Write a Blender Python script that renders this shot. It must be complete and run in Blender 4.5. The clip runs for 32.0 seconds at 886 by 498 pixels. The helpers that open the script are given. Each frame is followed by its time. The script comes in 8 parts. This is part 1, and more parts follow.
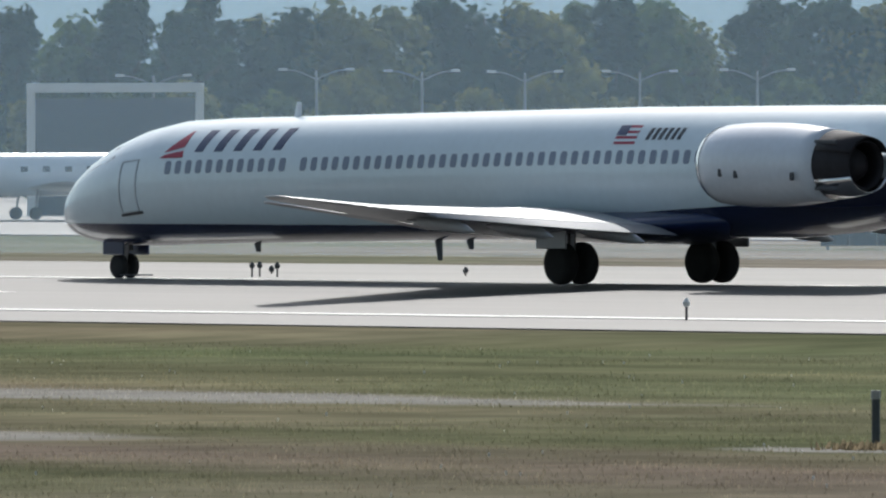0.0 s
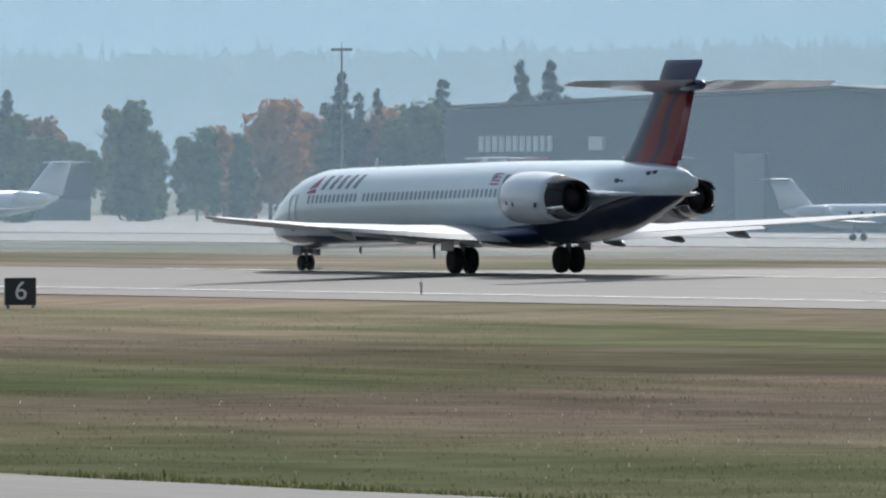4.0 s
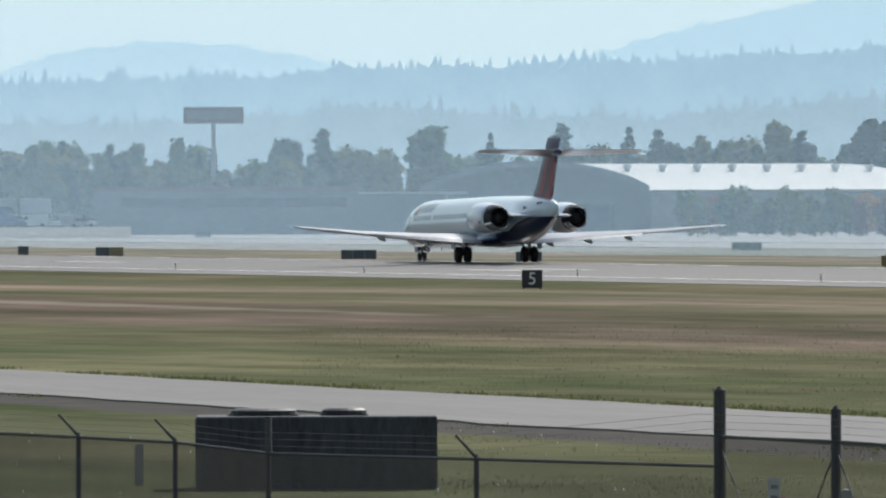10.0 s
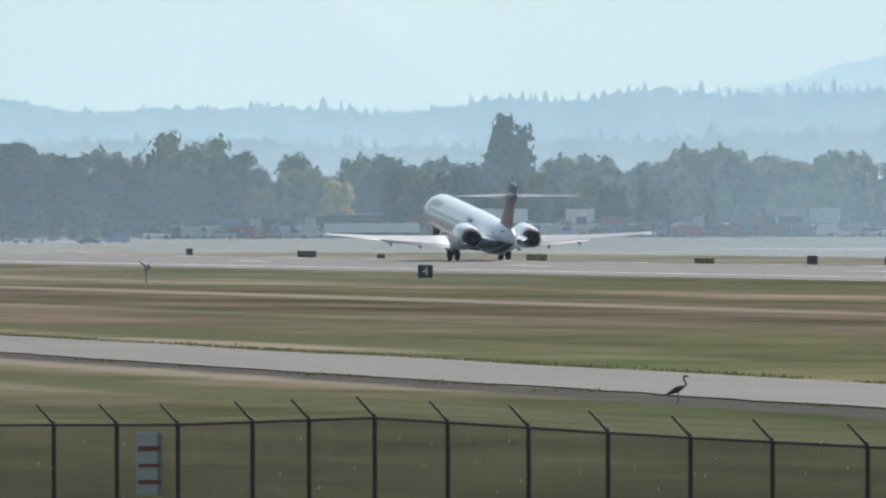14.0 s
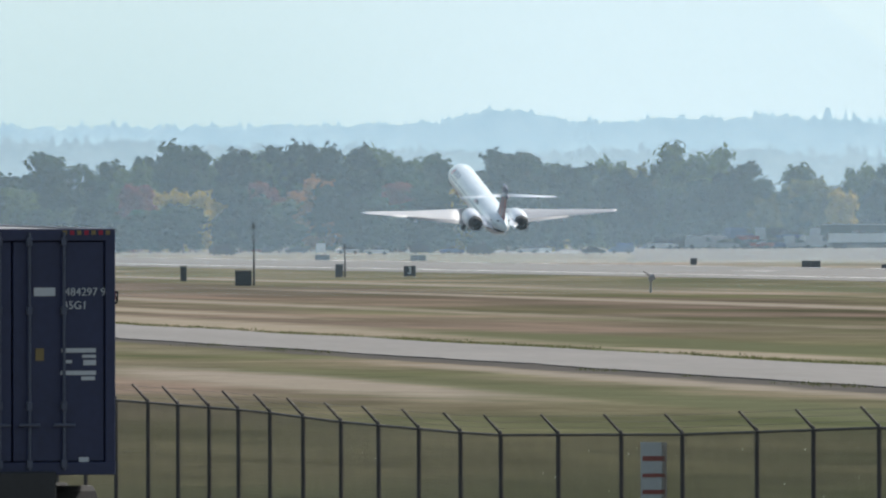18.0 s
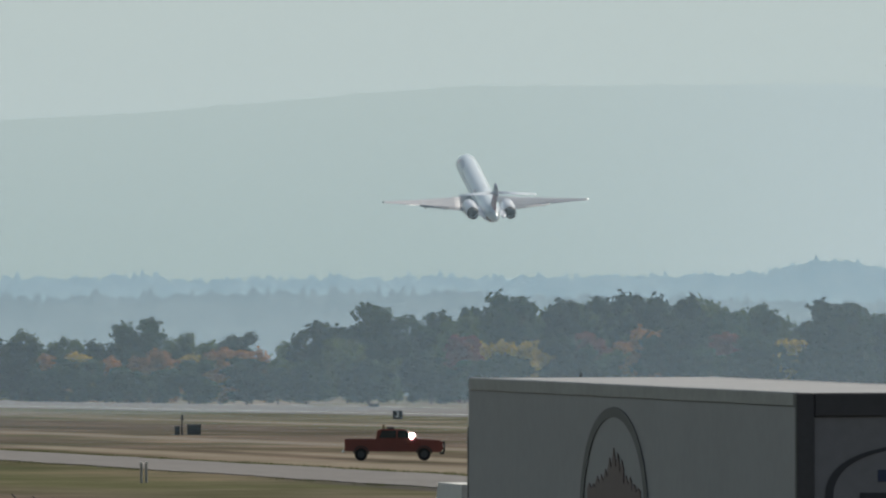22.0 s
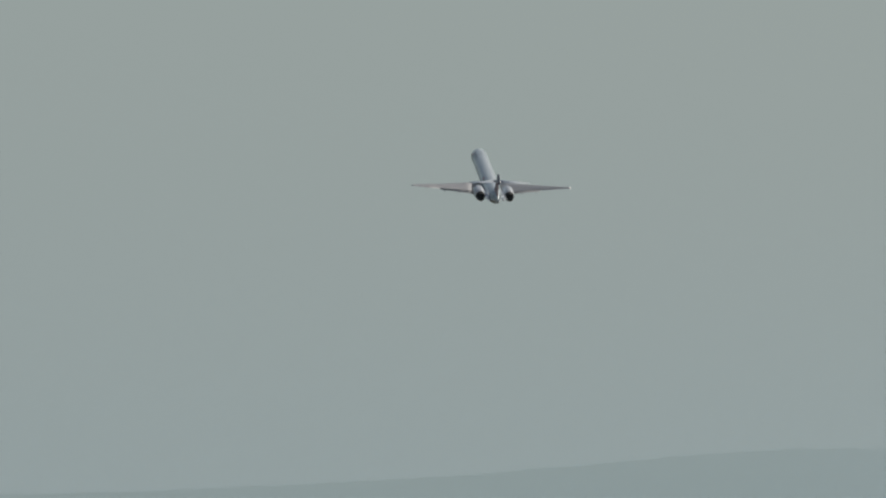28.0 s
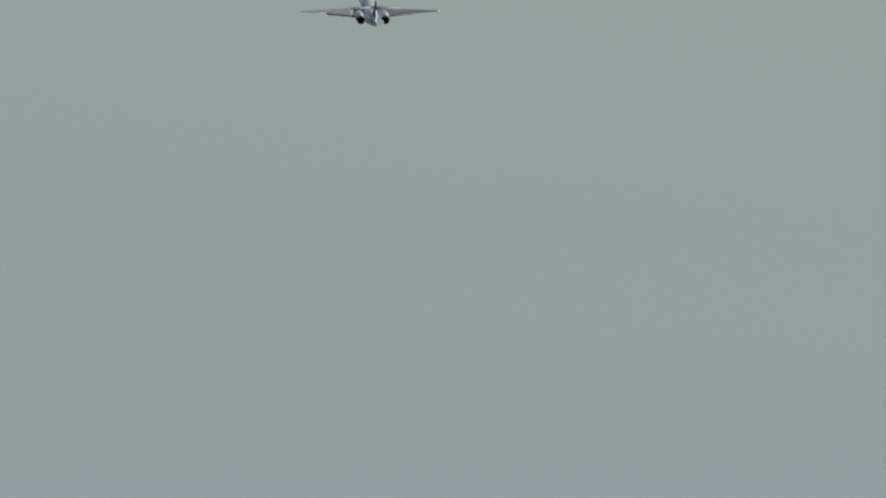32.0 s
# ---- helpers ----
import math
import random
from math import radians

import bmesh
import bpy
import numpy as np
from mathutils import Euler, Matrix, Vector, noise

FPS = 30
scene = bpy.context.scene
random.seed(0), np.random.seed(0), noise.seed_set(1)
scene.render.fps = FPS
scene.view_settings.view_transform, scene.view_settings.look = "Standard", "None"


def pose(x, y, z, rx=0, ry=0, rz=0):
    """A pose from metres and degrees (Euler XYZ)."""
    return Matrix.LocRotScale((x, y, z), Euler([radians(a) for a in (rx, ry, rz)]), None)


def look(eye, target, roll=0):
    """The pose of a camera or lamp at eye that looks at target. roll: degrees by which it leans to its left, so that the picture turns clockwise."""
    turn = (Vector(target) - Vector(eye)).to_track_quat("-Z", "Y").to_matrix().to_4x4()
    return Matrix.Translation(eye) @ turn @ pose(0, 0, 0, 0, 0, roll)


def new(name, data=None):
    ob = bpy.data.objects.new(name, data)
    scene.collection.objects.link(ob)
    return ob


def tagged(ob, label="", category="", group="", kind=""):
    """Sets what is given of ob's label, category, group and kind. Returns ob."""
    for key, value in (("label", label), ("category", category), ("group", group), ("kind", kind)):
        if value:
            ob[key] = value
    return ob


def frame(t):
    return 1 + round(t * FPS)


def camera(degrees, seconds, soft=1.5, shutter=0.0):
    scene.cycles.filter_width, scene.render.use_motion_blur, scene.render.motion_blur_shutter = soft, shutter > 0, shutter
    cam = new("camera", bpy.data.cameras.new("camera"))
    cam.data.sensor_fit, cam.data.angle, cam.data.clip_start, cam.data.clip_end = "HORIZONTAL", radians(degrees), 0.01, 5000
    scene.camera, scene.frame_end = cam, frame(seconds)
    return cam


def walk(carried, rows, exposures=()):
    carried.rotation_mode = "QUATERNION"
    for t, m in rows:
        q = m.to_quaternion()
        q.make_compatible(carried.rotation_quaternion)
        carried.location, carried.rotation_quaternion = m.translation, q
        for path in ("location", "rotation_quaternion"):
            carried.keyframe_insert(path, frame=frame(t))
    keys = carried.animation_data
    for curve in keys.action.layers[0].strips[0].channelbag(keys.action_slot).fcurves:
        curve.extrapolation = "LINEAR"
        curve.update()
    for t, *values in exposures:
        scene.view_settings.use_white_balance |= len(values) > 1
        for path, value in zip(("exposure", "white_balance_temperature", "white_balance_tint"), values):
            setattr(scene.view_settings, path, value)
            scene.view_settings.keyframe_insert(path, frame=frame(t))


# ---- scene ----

# The camera stands on a berm beside the field and pans after the airliner.
# x runs along the runway (the airliner rolls towards -x), y across the field, z up; runway crown at z = 0.
EYE = (0.0, 0.0, 4.46)
LEAN = -0.19
RUNWAY_Y = 243.35
FIELD_Z = -0.85          # level of the grass
CAMERA_TURNS = (
    (0, 51.0944, -0.5227), (0.5, 53.6268, -0.4919), (1, 55.9203, -0.4593), (1.5, 58.0787, -0.4290),
    (2, 60.0733, -0.4036), (2.5, 61.8813, -0.3792), (3, 63.5467, -0.3579), (3.5, 65.0675, -0.3395),
    (5.5, 69.7875, -0.2791), (6, 70.7456, -0.2674), (6.5, 71.6356, -0.2552), (7, 72.4766, -0.2434),
    (7.5, 73.2387, -0.2355), (8, 73.9539, -0.2278), (8.5, 74.6291, -0.2173), (9, 75.2540, -0.2103),
    (9.5, 75.8426, -0.2003), (10, 76.3987, -0.1940), (10.5, 76.9005, -0.1854), (11, 77.3809, -0.1802),
    (11.5, 77.8292, -0.1737), (12, 78.2523, -0.1670), (12.5, 78.6488, -0.1596), (13, 79.0203, -0.1521),
    (13.5, 79.3704, -0.1467), (14, 79.6915, -0.1432), (14.5, 79.9985, -0.1388), (15, 80.2911, -0.1342),
    (15.5, 80.5983, -0.1298), (17.5, 81.6013, -0.1046), (18, 81.7965, -0.0951), (18.5, 81.9847, -0.0838),
    (19, 82.1546, -0.0579), (19.5, 82.3207, -0.0104), (20, 82.4759, 0.0661), (20.5, 82.6384, 0.1822),
    (21, 82.8153, 0.3054), (21.5, 82.9922, 0.4252), (22, 83.1585, 0.5377), (22.5, 83.3175, 0.6756),
    (23, 83.4656, 0.8206), (23.5, 83.6100, 0.9655), (24, 83.7527, 1.1087), (24.5, 83.8862, 1.2608),
    (25, 84.0091, 1.4074), (25.5, 84.1223, 1.5258), (27.5, 84.4242, 1.9749), (28, 84.4667, 2.0576),
    (29, 84.5351, 2.1664), (30, 84.5351, 2.2324), (31, 84.5186, 2.2654), (32, 84.4856, 2.2983),
)
AIRLINER_PATH = (      # seconds, x, y, z, pitch, bank
    (0, -292.8, 243.4, 0.00, 0.0, 0.0), (0.5, -323.3, 243.4, 0.00, 0.0, 0.0), (1, -354.1, 243.4, 0.00, 0.0, 0.0),
    (1.5, -385.5, 243.4, 0.00, 0.0, 0.0), (2, -417.5, 243.4, 0.00, 0.0, 0.0), (2.5, -449.9, 243.4, 0.00, 0.0, 0.0),
    (3, -482.8, 243.4, 0.00, 0.0, 0.0), (3.5, -516.3, 243.4, 0.00, 0.0, 0.0), (5.5, -653.3, 243.4, 0.00, 0.0, 0.0),
    (6, -689.2, 243.4, 0.00, 0.0, 0.0), (7, -761.6, 243.4, 0.00, 0.0, 0.0), (8, -835.7, 243.4, 0.00, 0.0, 0.0),
    (9, -911.5, 243.4, 0.00, 0.0, 0.0), (10, -989.2, 243.4, 0.00, 0.0, 0.0), (11, -1068.3, 243.4, 0.00, 1.2, 0.0),
    (12, -1148.6, 243.4, 0.00, 2.6, 0.0), (13, -1230.8, 243.4, 0.00, 4.2, 0.0), (14, -1324.6, 244.5, 0.00, 5.6, 0.0),
    (14.5, -1375.2, 245.7, 0.00, 6.5, 0.0), (15, -1425.7, 247.1, 0.00, 7.4, 0.0), (15.5, -1476.5, 248.2, 1.29, 8.2, 0.0),
    (17.5, -1681.8, 253.9, 2.30, 10.9, 0.3), (18, -1733.1, 255.2, 3.95, 11.5, 0.4), (18.5, -1784.5, 256.4, 5.51, 12.0, 0.5),
    (19, -1836.0, 257.7, 7.69, 12.4, 0.6), (19.5, -1887.6, 258.8, 10.29, 12.9, 0.7), (20, -1939.4, 259.8, 13.36, 13.3, 0.7),
    (20.5, -1991.3, 260.9, 17.04, 13.7, 0.8), (21, -2043.3, 261.9, 20.81, 14.2, 0.8), (21.5, -2095.5, 262.8, 25.32, 14.6, 0.8),
    (22, -2147.8, 263.9, 30.21, 15.1, 0.8), (22.5, -2200.2, 265.0, 35.46, 15.5, 0.8), (23, -2252.8, 266.0, 41.59, 15.8, 0.8),
    (23.5, -2305.5, 266.9, 48.03, 16.0, 0.8), (24, -2358.4, 267.7, 54.55, 16.2, 0.8), (24.5, -2411.3, 268.7, 60.80, 16.4, 0.7),
    (25, -2464.5, 269.4, 67.55, 16.6, 0.7), (25.5, -2517.7, 270.3, 74.13, 16.8, 0.5), (27.5, -2731.7, 277.4, 106.57, 17.3, -0.7),
    (28, -2785.5, 279.2, 115.71, 17.5, -1.0), (28.5, -2839.5, 281.3, 124.72, 17.7, -0.8), (29, -2893.6, 282.8, 133.99, 17.8, -0.7),
    (29.5, -2947.9, 285.0, 142.68, 18.0, -0.6), (30, -3002.3, 286.4, 152.23, 18.2, -0.4), (30.5, -3056.9, 288.2, 161.66, 18.4, -0.2),
    (31, -3111.5, 290.0, 170.82, 18.5, 0.0), (31.5, -3166.4, 291.8, 179.82, 18.7, 0.2), (32, -3221.3, 293.5, 188.51, 18.9, 0.4),
)

cam = camera(3.697, 32.0, soft=2.2, shutter=0.0)
walk(cam, [(t, pose(*EYE, 90 + up, 0, turn) @ pose(0, 0, 0, 0, 0, LEAN)) for t, turn, up in CAMERA_TURNS],
     exposures=((0, 0.06, 6080, 10), (1.2, 0.06, 6080, 10), (2, -0.2, 6080, 10), (2.8, 0.06, 6080, 10), (5, 0.1, 6080, 10), (10, 0.12, 6160, 10), (13, 0.12, 6250, 10), (15.2, 0.12, 6280, 10), (16.2, 0.26, 6300, 10), (17.5, 0.3, 6320, 10), (18.4, 0.16, 6330, 10), (20, -0.02, 6390, 10), (21, -0.24, 6540, 10), (22, -0.45, 6620, 10), (23, -0.66, 6640, 10), (24, -0.91, 6600, 10), (25, -1.05, 6600, 10), (27, -1.15, 6560, 10), (32, -1.17, 6520, 10)))


# ---- daylight: hazy sun ahead and above ----
SUN_TURN, SUN_UP = 47.0, 41.0     # degrees left of +y, degrees above the horizon


def daylight():
    world = bpy.data.worlds.new("hazy_sky")
    scene.world = world
    world.use_nodes = True
    nt = world.node_tree
    nt.nodes.clear()
    out = nt.nodes.new("ShaderNodeOutputWorld")
    bg = nt.nodes.new("ShaderNodeBackground")
    sky = nt.nodes.new("ShaderNodeTexSky")
    sky.sky_type = "NISHITA"
    sky.sun_disc = False
    sky.sun_elevation = radians(SUN_UP)
    sky.sun_rotation = radians(-SUN_TURN)
    sky.altitude = 10
    sky.air_density, sky.dust_density, sky.ozone_density = 1.2, 3.0, 1.0
    bg.inputs["Strength"].default_value = 0.12
    # thin high haze whitens the sky towards the horizon
    coord = nt.nodes.new("ShaderNodeTexCoord")
    split = nt.nodes.new("ShaderNodeSeparateXYZ")
    ramp = nt.nodes.new("ShaderNodeMapRange")
    ramp.inputs["From Min"].default_value, ramp.inputs["From Max"].default_value = 0.0, 0.45
    ramp.inputs["To Min"].default_value, ramp.inputs["To Max"].default_value = 0.92, 0.15
    mix = nt.nodes.new("ShaderNodeMix")
    mix.data_type = "RGBA"
    mix.inputs["B"].default_value = (5.55, 6.8, 6.95, 1)
    nt.links.new(coord.outputs["Generated"], split.inputs[0])
    nt.links.new(split.outputs["Z"], ramp.inputs["Value"])
    nt.links.new(ramp.outputs[0], mix.inputs["Factor"])
    nt.links.new(sky.outputs[0], mix.inputs["A"])
    # the haze scatters forwards: it is bright round the sun's bearing and dull behind the camera
    dot = nt.nodes.new("ShaderNodeVectorMath")
    dot.operation = "DOT_PRODUCT"
    dot.inputs[1].default_value = (-math.sin(radians(SUN_TURN)), math.cos(radians(SUN_TURN)), 0)
    side = nt.nodes.new("ShaderNodeMapRange")
    for k, v in (("From Min", -0.3), ("From Max", 0.72), ("To Min", 0.6), ("To Max", 1.0)):
        side.inputs[k].default_value = v
    dim = nt.nodes.new("ShaderNodeVectorMath")
    dim.operation = "SCALE"
    nt.links.new(coord.outputs["Generated"], dot.inputs[0])
    nt.links.new(dot.outputs["Value"], side.inputs["Value"])
    nt.links.new(mix.outputs["Result"], dim.inputs[0])
    nt.links.new(side.outputs[0], dim.inputs["Scale"])
    nt.links.new(dim.outputs[0], bg.inputs["Color"])
    nt.links.new(bg.outputs[0], out.inputs["Surface"])
    sun = new("sun", bpy.data.lights.new("sun", "SUN"))
    sun.data.energy, sun.data.angle, sun.data.color = 3.9, radians(0.6), (1.0, 0.95, 0.86)
    a, e = radians(SUN_TURN), radians(SUN_UP)
    way = Vector((-math.sin(a) * math.cos(e), math.cos(a) * math.cos(e), math.sin(e)))
    sun.matrix_world = look(way * 100, (0, 0, 0))


daylight()


# ---- materials ----
def mat(name, color, rough=0.7, metal=0.0, vary=0.12, scale=1.0, bump=0.0, stretch=(1, 1, 1), random_tint=0.0, coat=0.0, space="Object"):
    """A surface with its base colour varied at two scales, by object or world position."""
    m = bpy.data.materials.new(name)
    m.use_nodes = True
    nt = m.node_tree
    b = nt.nodes["Principled BSDF"]
    b.inputs["Roughness"].default_value, b.inputs["Metallic"].default_value = rough, metal
    b.inputs["Coat Weight"].default_value = coat
    link = nt.links.new
    if space == "World":
        src = nt.nodes.new("ShaderNodeNewGeometry").outputs["Position"]
    else:
        src = nt.nodes.new("ShaderNodeTexCoord").outputs["Object"]
    mp = nt.nodes.new("ShaderNodeMapping")
    mp.inputs["Scale"].default_value = stretch
    link(src, mp.inputs["Vector"])
    values = []
    for s in (scale, scale * 9):
        n = nt.nodes.new("ShaderNodeTexNoise")
        n.inputs["Scale"].default_value, n.inputs["Detail"].default_value = s, 4
        link(mp.outputs[0], n.inputs["Vector"])
        values.append(n.outputs["Fac"])
    add = nt.nodes.new("ShaderNodeMath")
    add.operation = "ADD"
    link(values[0], add.inputs[0]), link(values[1], add.inputs[1])
    rng = nt.nodes.new("ShaderNodeMapRange")
    rng.inputs["From Min"].default_value, rng.inputs["From Max"].default_value = 0.6, 1.4
    rng.inputs["To Min"].default_value, rng.inputs["To Max"].default_value = 1 - vary * 1.6, 1 + vary * 1.6
    link(add.outputs[0], rng.inputs["Value"])
    fac = rng.outputs[0]
    if random_tint:
        info = nt.nodes.new("ShaderNodeObjectInfo")
        r2 = nt.nodes.new("ShaderNodeMapRange")
        r2.inputs["To Min"].default_value, r2.inputs["To Max"].default_value = 1 - random_tint, 1 + random_tint
        link(info.outputs["Random"], r2.inputs["Value"])
        mul = nt.nodes.new("ShaderNodeMath")
        mul.operation = "MULTIPLY"
        link(fac, mul.inputs[0]), link(r2.outputs[0], mul.inputs[1])
        fac = mul.outputs[0]
    vm = nt.nodes.new("ShaderNodeVectorMath")
    vm.operation = "SCALE"
    vm.inputs[0].default_value = color
    link(fac, vm.inputs["Scale"])
    link(vm.outputs[0], b.inputs["Base Color"])
    if bump:
        bp = nt.nodes.new("ShaderNodeBump")
        bp.inputs["Strength"].default_value, bp.inputs["Distance"].default_value = bump, 0.05
        link(values[1], bp.inputs["Height"])
        link(bp.outputs[0], b.inputs["Normal"])
    return m


# ---- mesh helpers ----
def mesh_of(name, bm, material, smooth=False):
    me = bpy.data.meshes.new(name)
    bmesh.ops.recalc_face_normals(bm, faces=bm.faces[:])
    bm.to_mesh(me)
    bm.free()
    me.materials.append(material)
    if smooth:
        me.polygons.foreach_set("use_smooth", [True] * len(me.polygons))
    return me


def part(name, bm, material, parent, label="", smooth=False):
    me = bm if isinstance(bm, bpy.types.Mesh) else mesh_of(name, bm, material, smooth)
    ob = new(name, me)
    ob.parent = parent
    return tagged(ob, label)


def thing(name, m, label, category, group="", kind=""):
    ob = new(name)
    ob.empty_display_size = 0.2
    ob.matrix_world = m
    return tagged(ob, label, category, group, kind)


def solid(name, bm, material, m, label, category, group="", kind="", smooth=False):
    ob = new(name, mesh_of(name, bm, material, smooth))
    ob.matrix_world = m
    return tagged(ob, label, category, group, kind)


def box(bm, x0, x1, y0, y1, z0, z1, bevel=0.0, m=None):
    vs = [bm.verts.new((x, y, z)) for x in (x0, x1) for y in (y0, y1) for z in (z0, z1)]
    fs = [(0, 1, 3, 2), (4, 6, 7, 5), (0, 4, 5, 1), (2, 3, 7, 6), (0, 2, 6, 4), (1, 5, 7, 3)]
    faces = [bm.faces.new([vs[i] for i in f]) for f in fs]
    if bevel:
        es = {e for f in faces for e in f.edges}
        made = bmesh.ops.bevel(bm, geom=list(es), offset=bevel, segments=1, affect="EDGES")
        vs = list({v for f in made["faces"] for v in f.verts} | {v for v in vs if v.is_valid})
    if m is not None:
        bmesh.ops.transform(bm, matrix=m, verts=[v for v in vs if v.is_valid])
    return bm


def boxed(*a, bevel=0.0, m=None):
    return box(bmesh.new(), *a, bevel=bevel, m=m)


def loft(bm, rings, cap=True, closed=True):
    """Skins a row of rings that have equally many points."""
    rows = [[bm.verts.new(p) for p in ring] for ring in rings]
    n = len(rows[0])
    for a, b in zip(rows, rows[1:]):
        for i in range(n if closed else n - 1):
            j = (i + 1) % n
            bm.faces.new((a[i], a[j], b[j], b[i]))
    if cap and closed:
        bm.faces.new(rows[0][::-1])
        bm.faces.new(rows[-1])
    return bm


def rod(bm, a, b, r0, r1=None, n=8):
    """A tapered rod from a to b."""
    a, b = Vector(a), Vector(b)
    r1 = r0 if r1 is None else r1
    q = (b - a).to_track_quat("Z", "Y")
    rings = [[p + q @ Vector((r * math.cos(k * math.tau / n), r * math.sin(k * math.tau / n), 0)) for k in range(n)] for p, r in ((a, r0), (b, r1))]
    return loft(bm, rings)


def ellipse(x, yc, zc, ry, rz, n=32):
    return [(x, yc + ry * math.cos(k * math.tau / n), zc + rz * math.sin(k * math.tau / n)) for k in range(n)]


def at(turn, far, z=FIELD_Z, rz=0.0):
    """A place by its bearing (degrees left of +y) and distance from the camera's foot."""
    a = radians(turn)
    return pose(-far * math.sin(a), far * math.cos(a), z, 0, 0, rz)

# ---- ground ----
def grass_colour(nt):
    """The field's colour by place: mown strips along the runway, worn patches, tracks and verges."""
    link = nt.links.new
    pos = nt.nodes.new("ShaderNodeNewGeometry").outputs["Position"]

    def field(stretch, detail=4.0):
        mp = nt.nodes.new("ShaderNodeMapping")
        mp.inputs["Scale"].default_value = stretch
        n = nt.nodes.new("ShaderNodeTexNoise")
        n.inputs["Scale"].default_value, n.inputs["Detail"].default_value = 1.0, detail
        link(pos, mp.inputs["Vector"]), link(mp.outputs[0], n.inputs["Vector"])
        return n.outputs["Fac"]

    def ramp(fac, stops):
        r = nt.nodes.new("ShaderNodeValToRGB")
        els = r.color_ramp.elements
        while len(els) < len(stops):
            els.new(0.5)
        for e, (p, c) in zip(els, stops):
            e.position, e.color = p, (*c, 1)
        link(fac, r.inputs[0])
        return r.outputs[0]

    def mixed(fac, a, c, mode="MIX"):
        n = nt.nodes.new("ShaderNodeMix")
        n.data_type, n.blend_type = "RGBA", mode
        if hasattr(fac, "node"):
            link(fac, n.inputs["Factor"])
        else:
            n.inputs["Factor"].default_value = fac
        link(a, n.inputs["A"]), link(c, n.inputs["B"])
        return n.outputs["Result"]

    def calc(op, a, c, d=0.0):
        n = nt.nodes.new("ShaderNodeMath")
        n.operation = op
        for i, v in enumerate((a, c, d)):
            if hasattr(v, "node"):
                link(v, n.inputs[i])
            else:
                n.inputs[i].default_value = v
        return n.outputs[0]

    def ease(v, v0, v1):
        n = nt.nodes.new("ShaderNodeMapRange")
        n.interpolation_type = "SMOOTHSTEP"
        n.inputs["From Min"].default_value, n.inputs["From Max"].default_value = v0, v1
        link(v, n.inputs["Value"])
        return n.outputs[0]

    split = nt.nodes.new("ShaderNodeSeparateXYZ")
    link(pos, split.inputs[0])
    wander, ripple = field((0.011, 0.02, 1), 4), field((0.07, 0.11, 1), 4)
    y = calc("ADD", calc("MULTIPLY_ADD", wander, 24.0, split.outputs["Y"]), calc("MULTIPLY_ADD", ripple, 14.0, -19.0))
    x = calc("MULTIPLY_ADD", wander, 160.0, calc("ADD", split.outputs["X"], -80.0))
    unit = calc("MULTIPLY_ADD", y, 1 / 260, -40 / 260)
    green, olive, dry, brown = (0.061, 0.066, 0.023), (0.079, 0.073, 0.031), (0.134, 0.104, 0.06), (0.085, 0.063, 0.04)
    tan, russet, faded = (0.105, 0.084, 0.049), (0.08, 0.058, 0.039), (0.089, 0.077, 0.041)
    fresh, deep = (0.072, 0.08, 0.027), (0.072, 0.054, 0.035)
    beyond = ((206, olive), (278, faded), (290, (0.14, 0.118, 0.082)))
    # five stretches of the field, from the runway's start to its far end
    bands = (((62, green), (98, green), (112, olive), (122, tan), (134, brown), (146, olive), (160, olive), (174, fresh), (188, fresh), (204, fresh)) + beyond,
             ((62, green), (90, green), (106, olive), (118, deep), (140, russet), (158, deep), (170, olive), (180, green), (196, fresh)) + beyond,
             ((62, green), (90, green), (112, olive), (126, green), (140, olive), (150, russet), (166, brown), (178, fresh), (204, fresh)) + beyond,
             ((44, brown), (57, brown), (63, faded), (68, olive), (74, tan), (84, olive), (92, fresh), (110, green), (124, olive), (136, brown), (150, russet), (160, brown), (168, tan), (180, dry), (206, dry)) + beyond[1:],
             ((40, brown), (53, brown), (60, olive), (67, green), (76, olive), (88, tan), (98, russet), (108, brown), (118, tan), (126, brown), (141, deep), (157, deep), (168, olive), (180, tan), (198, faded)) + beyond)
    c = None
    for band, (far0, far1) in zip(bands, ((0, 0), (-205, -260), (-275, -325), (-360, -440), (-560, -720))):
        strips = ramp(unit, tuple(((v - 40) / 260, k) for v, k in band))
        c = strips if c is None else mixed(ease(x, far0, far1), c, strips)
    # mown swaths, drier and greener patches, clumps
    swaths = ramp(field((0.02, 0.1, 1), 5), ((0.36, (0.9, 0.92, 0.88)), (0.5, (1, 1, 1)), (0.64, (1.1, 1.07, 1.06))))
    mottle = ramp(field((0.05, 0.2, 1), 5), ((0.34, (0.76, 0.8, 0.74)), (0.5, (1, 1, 1)), (0.66, (1.2, 1.16, 1.12))))
    # seen along the ground, the far end shows broader, softer patches
    broad = ramp(field((0.009, 0.12, 1), 3), ((0.34, (0.74, 0.8, 0.7)), (0.5, (1, 1, 1)), (0.66, (1.24, 1.15, 1.12))))
    mottle = mixed(ease(x, -450, -720), mottle, broad)
    patches = ramp(field((0.022, 0.035, 1), 5), ((0.36, (0.72, 0.9, 0.62)), (0.5, (1, 1, 1)), (0.64, (1.28, 1.13, 1.14))))
    tufts = ramp(field((0.5, 0.35, 1), 5), ((0.34, (0.84, 0.85, 0.83)), (0.5, (0.98, 0.98, 0.98)), (0.66, (1.14, 1.13, 1.1))))
    c = mixed(1.0, mixed(1.0, mixed(1.0, mixed(1.0, c, mottle, "MULTIPLY"), swaths, "MULTIPLY"), patches, "MULTIPLY"), tufts, "MULTIPLY")
